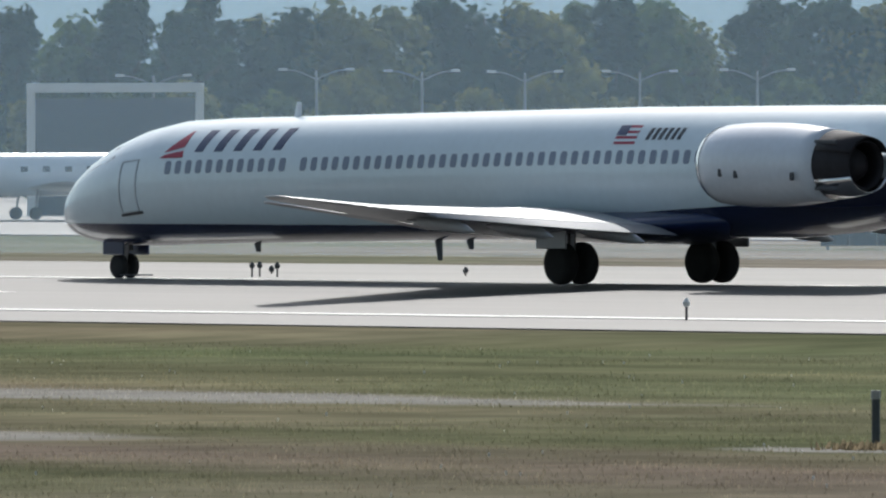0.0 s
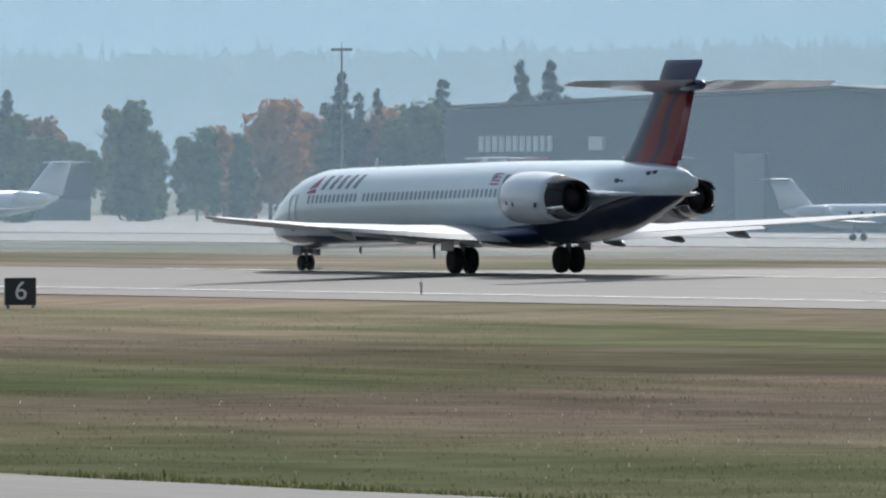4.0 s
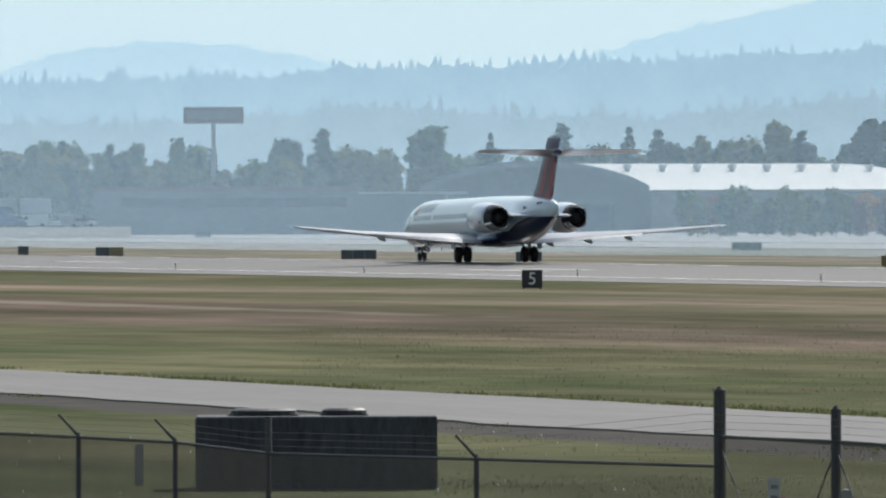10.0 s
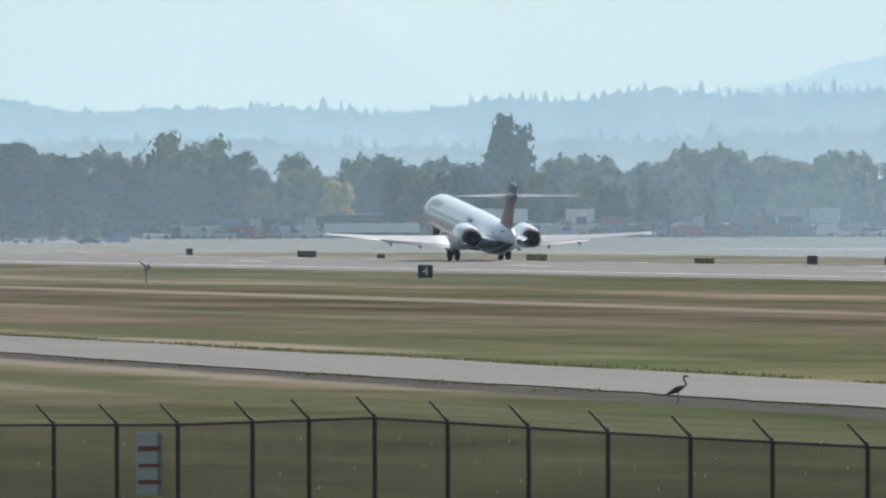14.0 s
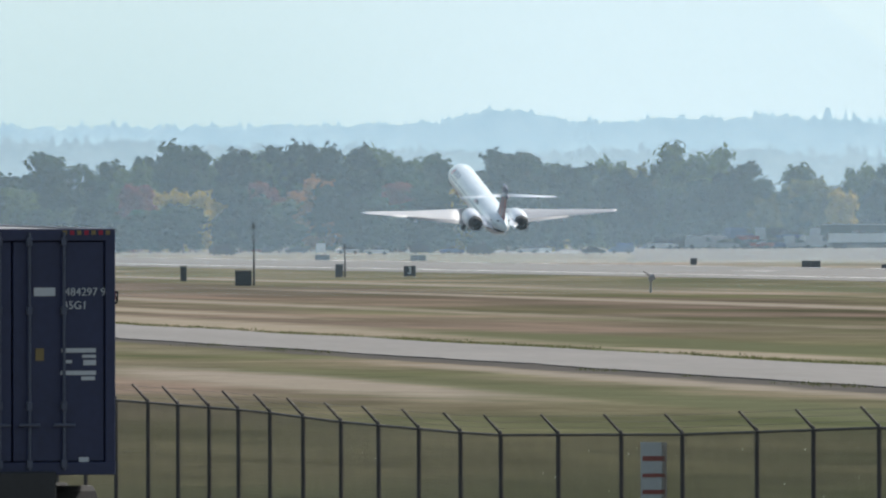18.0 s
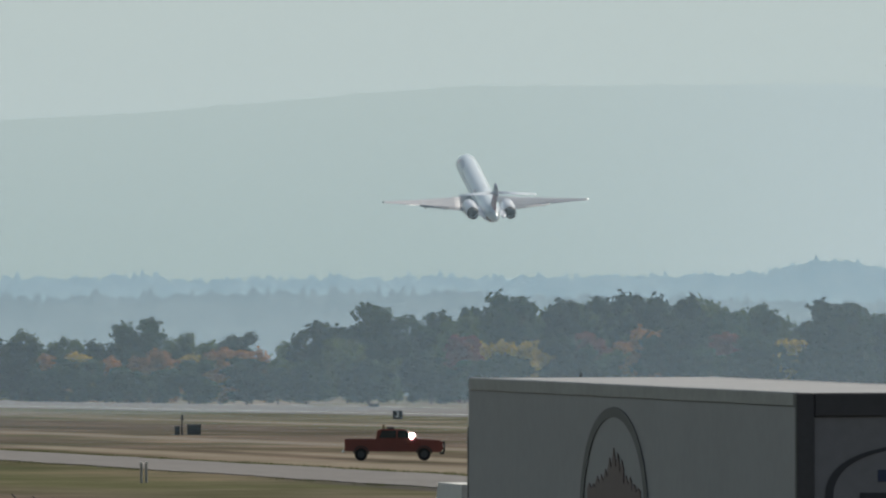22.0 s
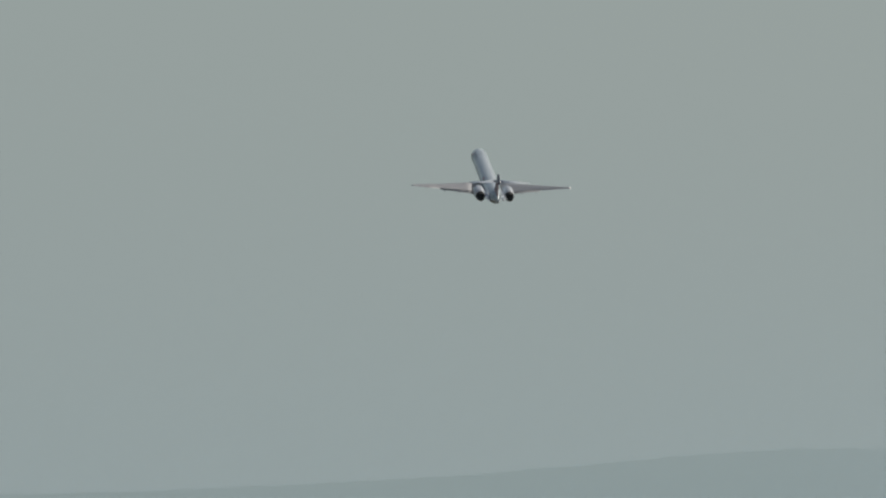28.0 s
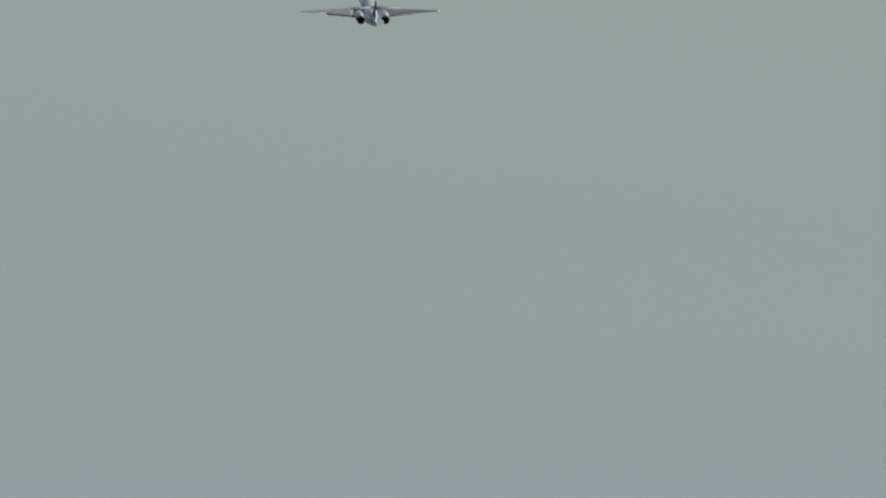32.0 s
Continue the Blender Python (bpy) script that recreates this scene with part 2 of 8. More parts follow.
    rough_edge = field((0.12, 0.3, 1), 5)

    def blotch(c, x, y, rx, ry, colour, full=0.85, edge=1.25, ragged=0.9):
        """A patch of bare earth, gravel or other growth with a ragged outline."""
        mp = nt.nodes.new("ShaderNodeVectorMath")
        mp.operation = "MULTIPLY_ADD"
        mp.inputs[1].default_value, mp.inputs[2].default_value = (1 / rx, 1 / ry, 0), (-x / rx, -y / ry, 0)
        link(pos, mp.inputs[0])
        ln = nt.nodes.new("ShaderNodeVectorMath")
        ln.operation = "LENGTH"
        link(mp.outputs[0], ln.inputs[0])
        rg = nt.nodes.new("ShaderNodeMapRange")
        for k, v in (("From Min", full + ragged / 2), ("From Max", edge + ragged / 2), ("To Min", 1.0), ("To Max", 0.0)):
            rg.inputs[k].default_value = v
        link(calc("MULTIPLY_ADD", rough_edge, ragged, ln.outputs["Value"]), rg.inputs["Value"])
        tone = nt.nodes.new("ShaderNodeMix")
        tone.data_type, tone.blend_type = "RGBA", "MULTIPLY"
        tone.inputs["Factor"].default_value = 0.75
        tone.inputs["A"].default_value = (*colour, 1)
        link(tufts, tone.inputs["B"])
        return mixed(rg.outputs[0], c, tone.outputs["Result"])

    earth, gravel, lush, straw = (0.15, 0.122, 0.085), (0.15, 0.14, 0.118), (0.064, 0.07, 0.027), (0.16, 0.128, 0.08)
    for px, py, rx, ry in ((-211, 164.5, 12, 3.4), (-190, 141, 6, 2.6), (-169, 144.5, 2.4, 1.2)):
        c = blotch(c, px, py, rx, ry, gravel, 0.7, 1.2, 1.3)
    # worn vehicle tracks and bare verges beyond and before the service road
    for px, py, rx, ry in ((-1150, 122, 420, 3.2), (-900, 152, 260, 3.6), (-1500, 176, 500, 4.0), (-465, 74.5, 70, 2.2), (-465, 62, 55, 4.0)):
        c = blotch(c, px, py, rx, ry, earth, 0.55, 1.2, 1.0)
    for px, py, rx, ry in ((-770, 94.5, 170, 5.2), (-1000, 97, 130, 3.4), (-560, 93, 40, 2.4), (-900, 106, 120, 3.0)):
        c = blotch(c, px, py, rx, ry, straw, 0.55, 1.2, 1.0)
    for px, py, rx, ry in ((-620, 99, 90, 4.5), (-1000, 70, 200, 5), (-380, 67, 120, 3), (-1050, 196, 220, 9)):
        c = blotch(c, px, py, rx, ry, lush, 0.55, 1.2, 1.0)
    # dark gravel shoulder on the near side of the road
    for px, py, rx, ry in ((-330, 76.4, 170, 2.2), (-560, 77.2, 160, 1.6)):
        c = blotch(c, px, py, rx, ry, (0.06, 0.055, 0.05), 0.7, 1.15, 0.8)
    full = nt.nodes.new("ShaderNodeVectorMath")
    full.operation = "SCALE"
    full.inputs["Scale"].default_value = 1.65
    link(c, full.inputs[0])
    dusty = nt.nodes.new("ShaderNodeHueSaturation")
    dusty.inputs["Saturation"].default_value = 0.62
    link(full.outputs[0], dusty.inputs["Color"])
    return dusty.outputs[0], field


def grass_material():
    m = bpy.data.materials.new("field_grass")
    m.use_nodes = True
    nt = m.node_tree
    b = nt.nodes["Principled BSDF"]
    b.inputs["Roughness"].default_value = 0.9
    b.inputs["Specular IOR Level"].default_value = 0.0
    colour, field = grass_colour(nt)
    nt.links.new(colour, b.inputs["Base Color"])
    bp = nt.nodes.new("ShaderNodeBump")
    bp.inputs["Strength"].default_value, bp.inputs["Distance"].default_value = 0.5, 0.3
    nt.links.new(field((1.5, 1.5, 1), 5), bp.inputs["Height"])
    nt.links.new(bp.outputs[0], b.inputs["Normal"])
    return m


def blade_material():
    """Blades take the colour of the ground that they grow on, each a little lighter or darker."""
    m = bpy.data.materials.new("field_blades")
    m.use_nodes = True
    nt = m.node_tree
    b = nt.nodes["Principled BSDF"]
    b.inputs["Roughness"].default_value = 0.9
    b.inputs["Specular IOR Level"].default_value = 0.05
    colour, field = grass_colour(nt)
    rng = nt.nodes.new("ShaderNodeMapRange")
    rng.inputs["To Min"].default_value, rng.inputs["To Max"].default_value = 0.95, 1.4
    nt.links.new(nt.nodes.new("ShaderNodeNewGeometry").outputs["Random Per Island"], rng.inputs["Value"])
    tone = nt.nodes.new("ShaderNodeVectorMath")
    tone.operation = "SCALE"
    nt.links.new(colour, tone.inputs[0]), nt.links.new(rng.outputs[0], tone.inputs["Scale"])
    nt.links.new(tone.outputs[0], b.inputs["Base Color"])
    return m


def ground_height(x, y):
    def ease(a, b, v):
        u = min(1, max(0, (v - a) / (b - a)))
        return u * u * (3 - 2 * u)
    z = FIELD_Z
    d = math.hypot(x, y)
    z += (2.7 - FIELD_Z) * (1 - ease(4, 16, d))
    if 203 < y < 284:
        z = FIELD_Z + (FIELD_Z * -0.25) * min(ease(203, 210, y), 1 - ease(277, 284, y))
    return z


def ground():
    xs = [-4850, -4000, -3000, -2200, -1600, -1200, -900, -700, -550, -420, -320, -250, -200, -150, -100, -50, -24, -16, -13, -10, -7, -4, 0, 4, 7, 10, 13, 16, 24, 60, 200, 500, 1200, 2500, 4850]
    ys = [-4850, -2000, -600, -200, -60, -24, -16, -13, -10, -7, -4, 0, 4, 7, 10, 13, 16, 24, 40, 60, 90, 130, 170, 203, 205, 207.5, 210, 240, 277, 279, 281, 284, 320, 500, 900, 1600, 3000, 4850]
    bm = bmesh.new()
    rows = [[bm.verts.new((x, y, ground_height(x, y))) for x in xs] for y in ys]
    for a, b in zip(rows, rows[1:]):
        for i in range(len(xs) - 1):
            bm.faces.new((a[i], a[i + 1], b[i + 1], b[i]))
    solid("ground", bm, grass_material(), pose(0, 0, 0), "dry mown airfield grass in green and straw strips", "grass", kind="structure")


ground()

M_ASPHALT = mat("runway_asphalt", (0.1, 0.092, 0.086), 0.72, vary=0.14, scale=0.02, stretch=(0.2, 3, 1), bump=0.2, space="World")
M_ROAD = mat("service_road_asphalt", (0.116, 0.108, 0.102), 0.8, vary=0.14, scale=0.1, stretch=(0.3, 2, 1), bump=0.3, space="World")
M_CONCRETE = mat("pale_concrete", (0.165, 0.153, 0.138), 0.75, vary=0.12, scale=0.03, stretch=(0.3, 2, 1), space="World")
M_PAINT = mat("white_paving_paint", (0.75, 0.74, 0.7), 0.5, vary=0.12, scale=0.6, space="World")


def strip(name, y0, y1, x0, x1, z, material, label, category, thick=0.08, crown=0.0, parent=None, ragged=0.0):
    ym = (y0 + y1) / 2
    ys = (y0, ym, y1) if crown else (y0, y1)
    bm = bmesh.new()
    n = 700 if ragged else 24
    worn = lambda x, y: y + ragged * (noise.noise(Vector((x * 0.035, y, 1))) + 0.5 * noise.noise(Vector((x * 0.16, y, 2)))) if ragged else y
    xs = [x0 + (x1 - x0) * i / n for i in range(n + 1)]
    top = [[bm.verts.new((x, worn(x, y), z + (crown if (crown and y == ym) else 0))) for y in ys] for x in xs]
    low = [[bm.verts.new((x, worn(x, y), z - thick)) for y in (y0, y1)] for x in xs]
    for i in range(n):
        for j in range(len(ys) - 1):
            bm.faces.new((top[i][j], top[i + 1][j], top[i + 1][j + 1], top[i][j + 1]))
        bm.faces.new((top[i][0], low[i][0], low[i + 1][0], top[i + 1][0]))
        bm.faces.new((top[i][-1], top[i + 1][-1], low[i + 1][1], low[i][1]))
    if parent:
        return part(name, bm, material, parent)
    return solid(name, bm, material, pose(0, 0, 0), label, category, kind="structure")




def pavings():
    run = strip("runway", 214.5, 272.2, -3600, 900, -0.6, M_ASPHALT, "long worn asphalt runway with white edge lines", "runway", 0.4, 0.6)
    # painted lines lie just over the crowned surface
    def line(name, y, half, x0, x1, material):
        z = -0.6 * abs(y - RUNWAY_Y) / 28.85 + 0.012
        strip(name, y - half, y + half, x0, x1, z, material, "", "", 0.008, 0, run)
    line("edge_line", RUNWAY_Y - 22.2, 0.5, -3550, 800, M_PAINT)
    line("edge_line", RUNWAY_Y + 22.2, 0.5, -3550, 800, M_PAINT)
    for k in range(60):
        x = 300 - 61 * k
        line("centre_dash", RUNWAY_Y, 0.45, x - 36.6, x, M_PAINT)
    for k in range(-1, 8):
        x = -319 - 152.4 * k
        for y in (-14, -11, 11, 14) if k < 5 else (-11, 11):
            line("zone_mark", RUNWAY_Y + y, 0.9, x - 11.4, x + 11.4, M_PAINT)
    strip("service_road", 78.2, 89.2, -3000, 300, FIELD_Z + 0.05, M_ROAD, "cracked grey service road across the grass", "road", 0.3, ragged=0.9)
    strip("taxiway", 273, 308, -640, 500, -0.58, M_CONCRETE, "pale concrete pad along the far runway edge", "taxiway", 0.4)
    strip("taxiway", 398, 450, -3600, 900, FIELD_Z + 0.06, M_CONCRETE, "pale concrete taxiway beyond the runway", "taxiway", 0.3)
    strip("apron", 455, 640, -2300, 900, FIELD_Z + 0.05, M_CONCRETE, "pale concrete apron in front of the hangars", "apron", 0.3)


pavings()

# ---- the airliner ----
def paint_white(name, blue_belly=True):
    """Gloss white, with the dark blue belly line that rises towards the tail."""
    m = mat(name, (0.66, 0.76, 0.81), 0.24, vary=0.03, scale=0.4, coat=0.5)
    if not blue_belly:
        return m
    nt = m.node_tree
    link = nt.links.new
    b = nt.nodes["Principled BSDF"]
    white = b.inputs["Base Color"].links[0].from_socket
    split = nt.nodes.new("ShaderNodeSeparateXYZ")
    link(nt.nodes.new("ShaderNodeTexCoord").outputs["Object"], split.inputs[0])
    rise = nt.nodes.new("ShaderNodeMapRange")       # height of the colour line along the body
    rise.interpolation_type = "LINEAR"
    for k, v in (("From Min", -19.0), ("From Max", 9.0), ("To Min", 1.05), ("To Max", 2.35)):
        rise.inputs[k].default_value = v
    link(split.outputs["X"], rise.inputs["Value"])
    sweep = nt.nodes.new("ShaderNodeMapRange")      # under the tail it sweeps up to the pylons
    sweep.interpolation_type = "SMOOTHSTEP"
    for k, v in (("From Min", 5.0), ("From Max", 15.5), ("To Min", 1.6), ("To Max", 3.42)):
        sweep.inputs[k].default_value = v
    link(split.outputs["X"], sweep.inputs["Value"])
    higher = nt.nodes.new("ShaderNodeMath")
    higher.operation = "MAXIMUM"
    link(rise.outputs[0], higher.inputs[0]), link(sweep.outputs[0], higher.inputs[1])
    less = nt.nodes.new("ShaderNodeMath")
    less.operation = "LESS_THAN"
    link(split.outputs["Z"], less.inputs[0]), link(higher.outputs[0], less.inputs[1])
    mix = nt.nodes.new("ShaderNodeMix")
    mix.data_type = "RGBA"
    mix.inputs["B"].default_value = (0.016, 0.026, 0.07, 1)
    link(less.outputs[0], mix.inputs["Factor"]), link(white, mix.inputs["A"])
    link(mix.outputs["Result"], b.inputs["Base Color"])
    return m


def fin_paint():
    """Dark blue with a red field crossed by a dark curl."""
    m = mat("fin_paint", (0.2, 0.006, 0.022), 0.45, vary=0.06, scale=0.6, coat=0.08)
    nt = m.node_tree
    link = nt.links.new
    b = nt.nodes["Principled BSDF"]
    red = b.inputs["Base Color"].links[0].from_socket
    co = nt.nodes.new("ShaderNodeTexCoord").outputs["Object"]
    split = nt.nodes.new("ShaderNodeSeparateXYZ")
    link(co, split.inputs[0])

    def calc(op, a, c):
        n = nt.nodes.new("ShaderNodeMath")
        n.operation = op
        for i, v in enumerate((a, c)):
            if hasattr(v, "node"):
                link(v, n.inputs[i])
            else:
                n.inputs[i].default_value = v
        return n.outputs[0]

    x, z = split.outputs["X"], split.outputs["Z"]
    # distance aft of the leading edge, which leans back with height
    aft = calc("SUBTRACT", x, calc("ADD", 11.0, calc("MULTIPLY", calc("SUBTRACT", z, 4.9), 1.22)))
    lead = calc("LESS_THAN", aft, calc("SUBTRACT", 2.3, calc("MULTIPLY", calc("SUBTRACT", z, 4.9), 0.25)))
    top = calc("GREATER_THAN", z, 7.75)
    curl = calc("LESS_THAN", calc("ABSOLUTE", calc("SUBTRACT", calc("SUBTRACT", aft, 3.4), calc("MULTIPLY", calc("SINE", calc("MULTIPLY", z, 1.5), 0), 0.55)), 0), 0.22)
    dark = calc("MAXIMUM", calc("MAXIMUM", lead, top), curl)
    mix = nt.nodes.new("ShaderNodeMix")
    mix.data_type = "RGBA"
    mix.inputs["B"].default_value = (0.014, 0.026, 0.085, 1)
    link(dark, mix.inputs["Factor"]), link(red, mix.inputs["A"])
    link(mix.outputs["Result"], b.inputs["Base Color"])
    return m


M_WHITE = paint_white("fuselage_paint")
M_NACELLE = mat("nacelle_paint", (0.7, 0.74, 0.8), 0.25, vary=0.04, scale=0.6, coat=0.4)
M_WING = mat("wing_grey_metal", (0.4, 0.41, 0.43), 0.4, 0.25, vary=0.06, scale=0.5)
M_DKBLUE = mat("dark_blue_paint", (0.012, 0.025, 0.085), 0.3, vary=0.05, coat=0.3)
M_RED = mat("red_paint", (0.34, 0.012, 0.045), 0.4, vary=0.05)
M_STEEL = mat("dull_steel", (0.3, 0.3, 0.31), 0.4, 0.8, vary=0.15, scale=3)
M_DARKMETAL = mat("sooty_exhaust_metal", (0.022, 0.02, 0.024), 0.75, 0.1, vary=0.25, scale=4)
# the wing's grey made darker for the flaps, with shade put into it
M_FLAP = mat("flap_darker_grey", (0.27, 0.28, 0.3), 0.7, vary=0.08, scale=0.6)
M_CHROME = mat("polished_lip_metal", (0.8, 0.8, 0.8), 0.15, 1.0, vary=0.03)
M_TYRE = mat("black_rubber", (0.018, 0.018, 0.018), 0.85, vary=0.2, scale=5)
M_GLASS = mat("dark_cabin_glass", (0.075, 0.095, 0.13), 0.15, vary=0.05)
M_SEAM = mat("door_seam_grey", (0.42, 0.46, 0.5), 0.5, vary=0.1)
M_PORT = mat("cabin_window_shade", (0.2, 0.24, 0.32), 0.2, vary=0.06)
M_GAP = mat("dark_panel_gap", (0.06, 0.065, 0.075), 0.6, vary=0.1)

BODY = [  # x, centre z, half width, half height
    (-26.0, 2.42, 0.04, 0.04), (-25.85, 2.43, 0.42, 0.40), (-25.4, 2.48, 0.78, 0.74), (-24.8, 2.6, 1.07, 1.02), (-24.1, 2.73, 1.28, 1.26),
    (-23.0, 2.88, 1.46, 1.52), (-21.8, 3.0, 1.58, 1.69), (-20.2, 3.1, 1.66, 1.79), (-18.0, 3.12, 1.68, 1.81), (-8.0, 3.12, 1.68, 1.81), (0.0, 3.12, 1.68, 1.81),
    (7.0, 3.12, 1.68, 1.81), (9.5, 3.2, 1.63, 1.73), (11.5, 3.34, 1.5, 1.58), (13.5, 3.53, 1.26, 1.34), (15.3, 3.73, 0.97, 1.06),
    (16.8, 3.88, 0.67, 0.8), (17.8, 3.95, 0.38, 0.56), (18.6, 3.98, 0.08, 0.3)]
# the body sits slightly nose-down on its gear, and the nose droops
BODY = [(x, c - 0.0145 * max(0.0, 1.5 - x) - 0.028 * max(0.0, -21.0 - x), w, h) for x, c, w, h in BODY]


def body_at(x, zrel):
    """Half width of the body at x, zrel above its centre, with the centre height."""
    for (x0, c0, w0, h0), (x1, c1, w1, h1) in zip(BODY, BODY[1:]):
        if x0 <= x <= x1:
            u = (x - x0) / (x1 - x0)
            c, w, h = c0 + (c1 - c0) * u, w0 + (w1 - w0) * u, h0 + (h1 - h0) * u
            return c, w * math.sqrt(max(0, 1 - (zrel / h) ** 2))
    return 3.1, 0


def airfoil(chord, thick, n=11):
    """Points round a wing section, leading edge at 0, upper side first."""
    xs = [0.5 - 0.5 * math.cos(math.pi * i / (n - 1)) for i in range(n)]
    t = [5 * thick * (0.2969 * math.sqrt(x) - 0.126 * x - 0.3516 * x * x + 0.2843 * x ** 3 - 0.1036 * x ** 4) for x in xs]
    return [(x * chord, v * chord * 1.1) for x, v in zip(xs, t)] + [(x * chord, -v * chord * 0.9) for x, v in reversed(list(zip(xs, t))[1:-1])]


def wing_skin(stations):
    """Stations: span y, leading edge x, z, chord, thickness."""
    return loft(bmesh.new(), [[(lx + px, y, z + pz) for px, pz in airfoil(chord, th)] for y, lx, z, chord, th in stations])


def trimmed(stations):
    """A tailplane skin, pivoted leading edge down for the climb."""
    return loft(bmesh.new(), [[(lx + px, y, z + pz + 0.13 * (lx + px - 18.2)) for px, pz in airfoil(chord, th)] for y, lx, z, chord, th in stations])


def decal(points, side, lift=0.012, rows=1):
    """A thin painted plate on the body's side: points are (x, height above the body's centre).
    Four points with rows > 1 follow the body's curve."""
    if rows > 1:
        (ax, az), (bx, bz), (cx, cz), (dx, dz) = points
        left = [(ax + (dx - ax) * u / rows, az + (dz - az) * u / rows) for u in range(rows + 1)]
        right = [(bx + (cx - bx) * u / rows, bz + (cz - bz) * u / rows) for u in range(rows + 1)]
        points = right + left[::-1]
    bm = bmesh.new()
    front, back = [], []
    for x, zr in points:
        c, w = body_at(x, zr)
        front.append(bm.verts.new((x, side * (w + lift), c + zr)))
        back.append(bm.verts.new((x, side * (w + lift - 0.04), c + zr)))
    n = len(points)
    if rows > 1:
        for i in range(rows):
            bm.faces.new((front[i], front[i + 1], front[n - 2 - i], front[n - 1 - i]))
            bm.faces.new((back[i], back[n - 1 - i], back[n - 2 - i], back[i + 1]))
    else:
        bm.faces.new(front)
        bm.faces.new(back[::-1])
    for i in range(n):
        bm.faces.new((front[i], front[(i + 1) % n], back[(i + 1) % n], back[i]))
    return bm


def wheel_mesh(name, r, w, n=24):
    bm = bmesh.new()
    prof = ((0.62, 0.5), (0.85, 0.5), (0.96, 0.36), (1.0, 0.15), (1.0, -0.15), (0.96, -0.36), (0.85, -0.5), (0.62, -0.5))
    loft(bm, [[(r * pr * math.cos(k * math.tau / n), w * pw, r * pr * math.sin(k * math.tau / n)) for k in range(n)] for pr, pw in prof], cap=True)
    return mesh_of(name, bm, M_TYRE, True)


GEAR = []
WINGS = []


def airliner():
    plane = thing("airliner", pose(-292.8, RUNWAY_Y, 0), "white twin-engine jet airliner with red and blue tail fin", "airliner")
    n = 40
    fus = part("fuselage", loft(bmesh.new(), [ellipse(x, 0, c, w, h, n) for x, c, w, h in BODY]), M_WHITE, plane, "glossy white fuselage with dark blue belly", True)
    # cockpit glazing
    for side in (-1, 1):
        for pts in (((-24.35, 0.98), (-23.85, 1.22), (-23.2, 1.2), (-23.3, 0.82), (-24.2, 0.72)), ((-23.12, 1.2), (-22.55, 1.28), (-22.4, 0.95), (-23.2, 0.82))):
            part("cockpit_window", decal(pts, side, 0.01), M_GLASS, fus, "dark cockpit pane")
    # cabin windows in two rows with a gap at the forward wing
    for side in (-1, 1):
        for k in range(59):
            x = -19.38 + 0.485 * k
            if k == 12:
                continue
            pts = [(x + a, 0.42 + b) for a, b in ((0.135, 0.12), (0.09, 0.19), (-0.09, 0.19), (-0.135, 0.12), (-0.135, -0.12), (-0.09, -0.19), (0.09, -0.19), (0.135, -0.12))]
            part("cabin_window", decal(pts, side, 0.008), M_PORT, fus)
    # doors drawn by their seams
    for side in (-1, 1):
        for x in (-21.75,):
            for a, b in (((x, -0.75), (x + 0.04, 0.75)), ((x + 0.82, -0.75), (x + 0.86, 0.75)), ((x, 0.72), (x + 0.86, 0.75)), ((x, -0.75), (x + 0.86, -0.72))):
                part("door_seam", decal(((a[0], a[1]), (b[0], a[1]), (b[0], b[1]), (a[0], b[1])), side, 0.02, 6), M_SEAM, fus)
        part("door_sill", decal(((-21.8, -0.84), (-20.75, -0.84), (-20.75, -0.76), (-21.8, -0.76)), side, 0.03), M_GAP, fus)
    # emblem and name as plain shapes, registration as a bar, flag panel
    for side in (-1,):
        for pts in (((-19.72, 0.86), (-18.85, 1.0), (-18.85, 1.46), (-18.9, 1.46)), ((-19.86, 0.7), (-18.78, 0.7), (-18.85, 0.9), (-19.66, 0.8))):
            part("tail_emblem_mark", decal(pts, side, 0.014, 5), M_RED, fus, "plain red triangular mark")
        for k in range(5):
            x = -18.3 + 0.91 * k
            part("name_bar", decal(((x, 0.84), (x + 0.38, 0.84), (x + 0.6, 1.46), (x + 0.22, 1.46)), side, 0.012, 6), M_DKBLUE, fus, "plain dark blue slanted bar")
        for k in range(6):
            x = 1.9 + 0.27 * k
            part("registration_bar", decal(((x, 0.9), (x + 0.14, 0.9), (x + 0.22, 1.22), (x + 0.08, 1.22)), side, 0.012, 3), M_GAP, fus)
        for k in range(7):
            z = 0.78 + 0.075 * k
            part("flag_stripe", decal(((0.6, z), (1.5, z), (1.5, z + 0.073), (0.6, z + 0.073)), side, 0.012), M_RED if k % 2 == 0 else M_WHITE, fus)
        part("flag_canton", decal(((0.6, 1.03), (1.02, 1.03), (1.02, 1.3), (0.6, 1.3)), side, 0.025, 3), M_DKBLUE, fus)
    # belly fairing under the wing
    part("belly_fairing", loft(bmesh.new(), [ellipse(x, 0, z, w, h, 24) for x, z, w, h in ((-6.5, 1.75, 0.3, 0.1), (-4.5, 1.7, 1.6, 0.42), (-2, 1.62, 2.0, 0.5), (2, 1.62, 2.0, 0.52), (4.2, 1.75, 1.6, 0.42), (6.2, 1.85, 0.3, 0.1))]), M_DKBLUE, plane, "", True)
    # wings with flap track fairings, flaps and ailerons
    for side in (-1, 1):
        wing = part("wing", wing_skin([(side * 1.2, -5.3, 1.62, 7.9, 0.12), (side * 4.9, -3.0, 1.78, 5.75, 0.115), (side * 10.5, 0.25, 2.08, 3.1, 0.11), (side * 15.9, 3.42, 2.48, 1.35, 0.1), (side * 16.43, 3.95, 2.53, 0.8, 0.08)]), M_WING, plane, "pale grey metal swept wing", True)
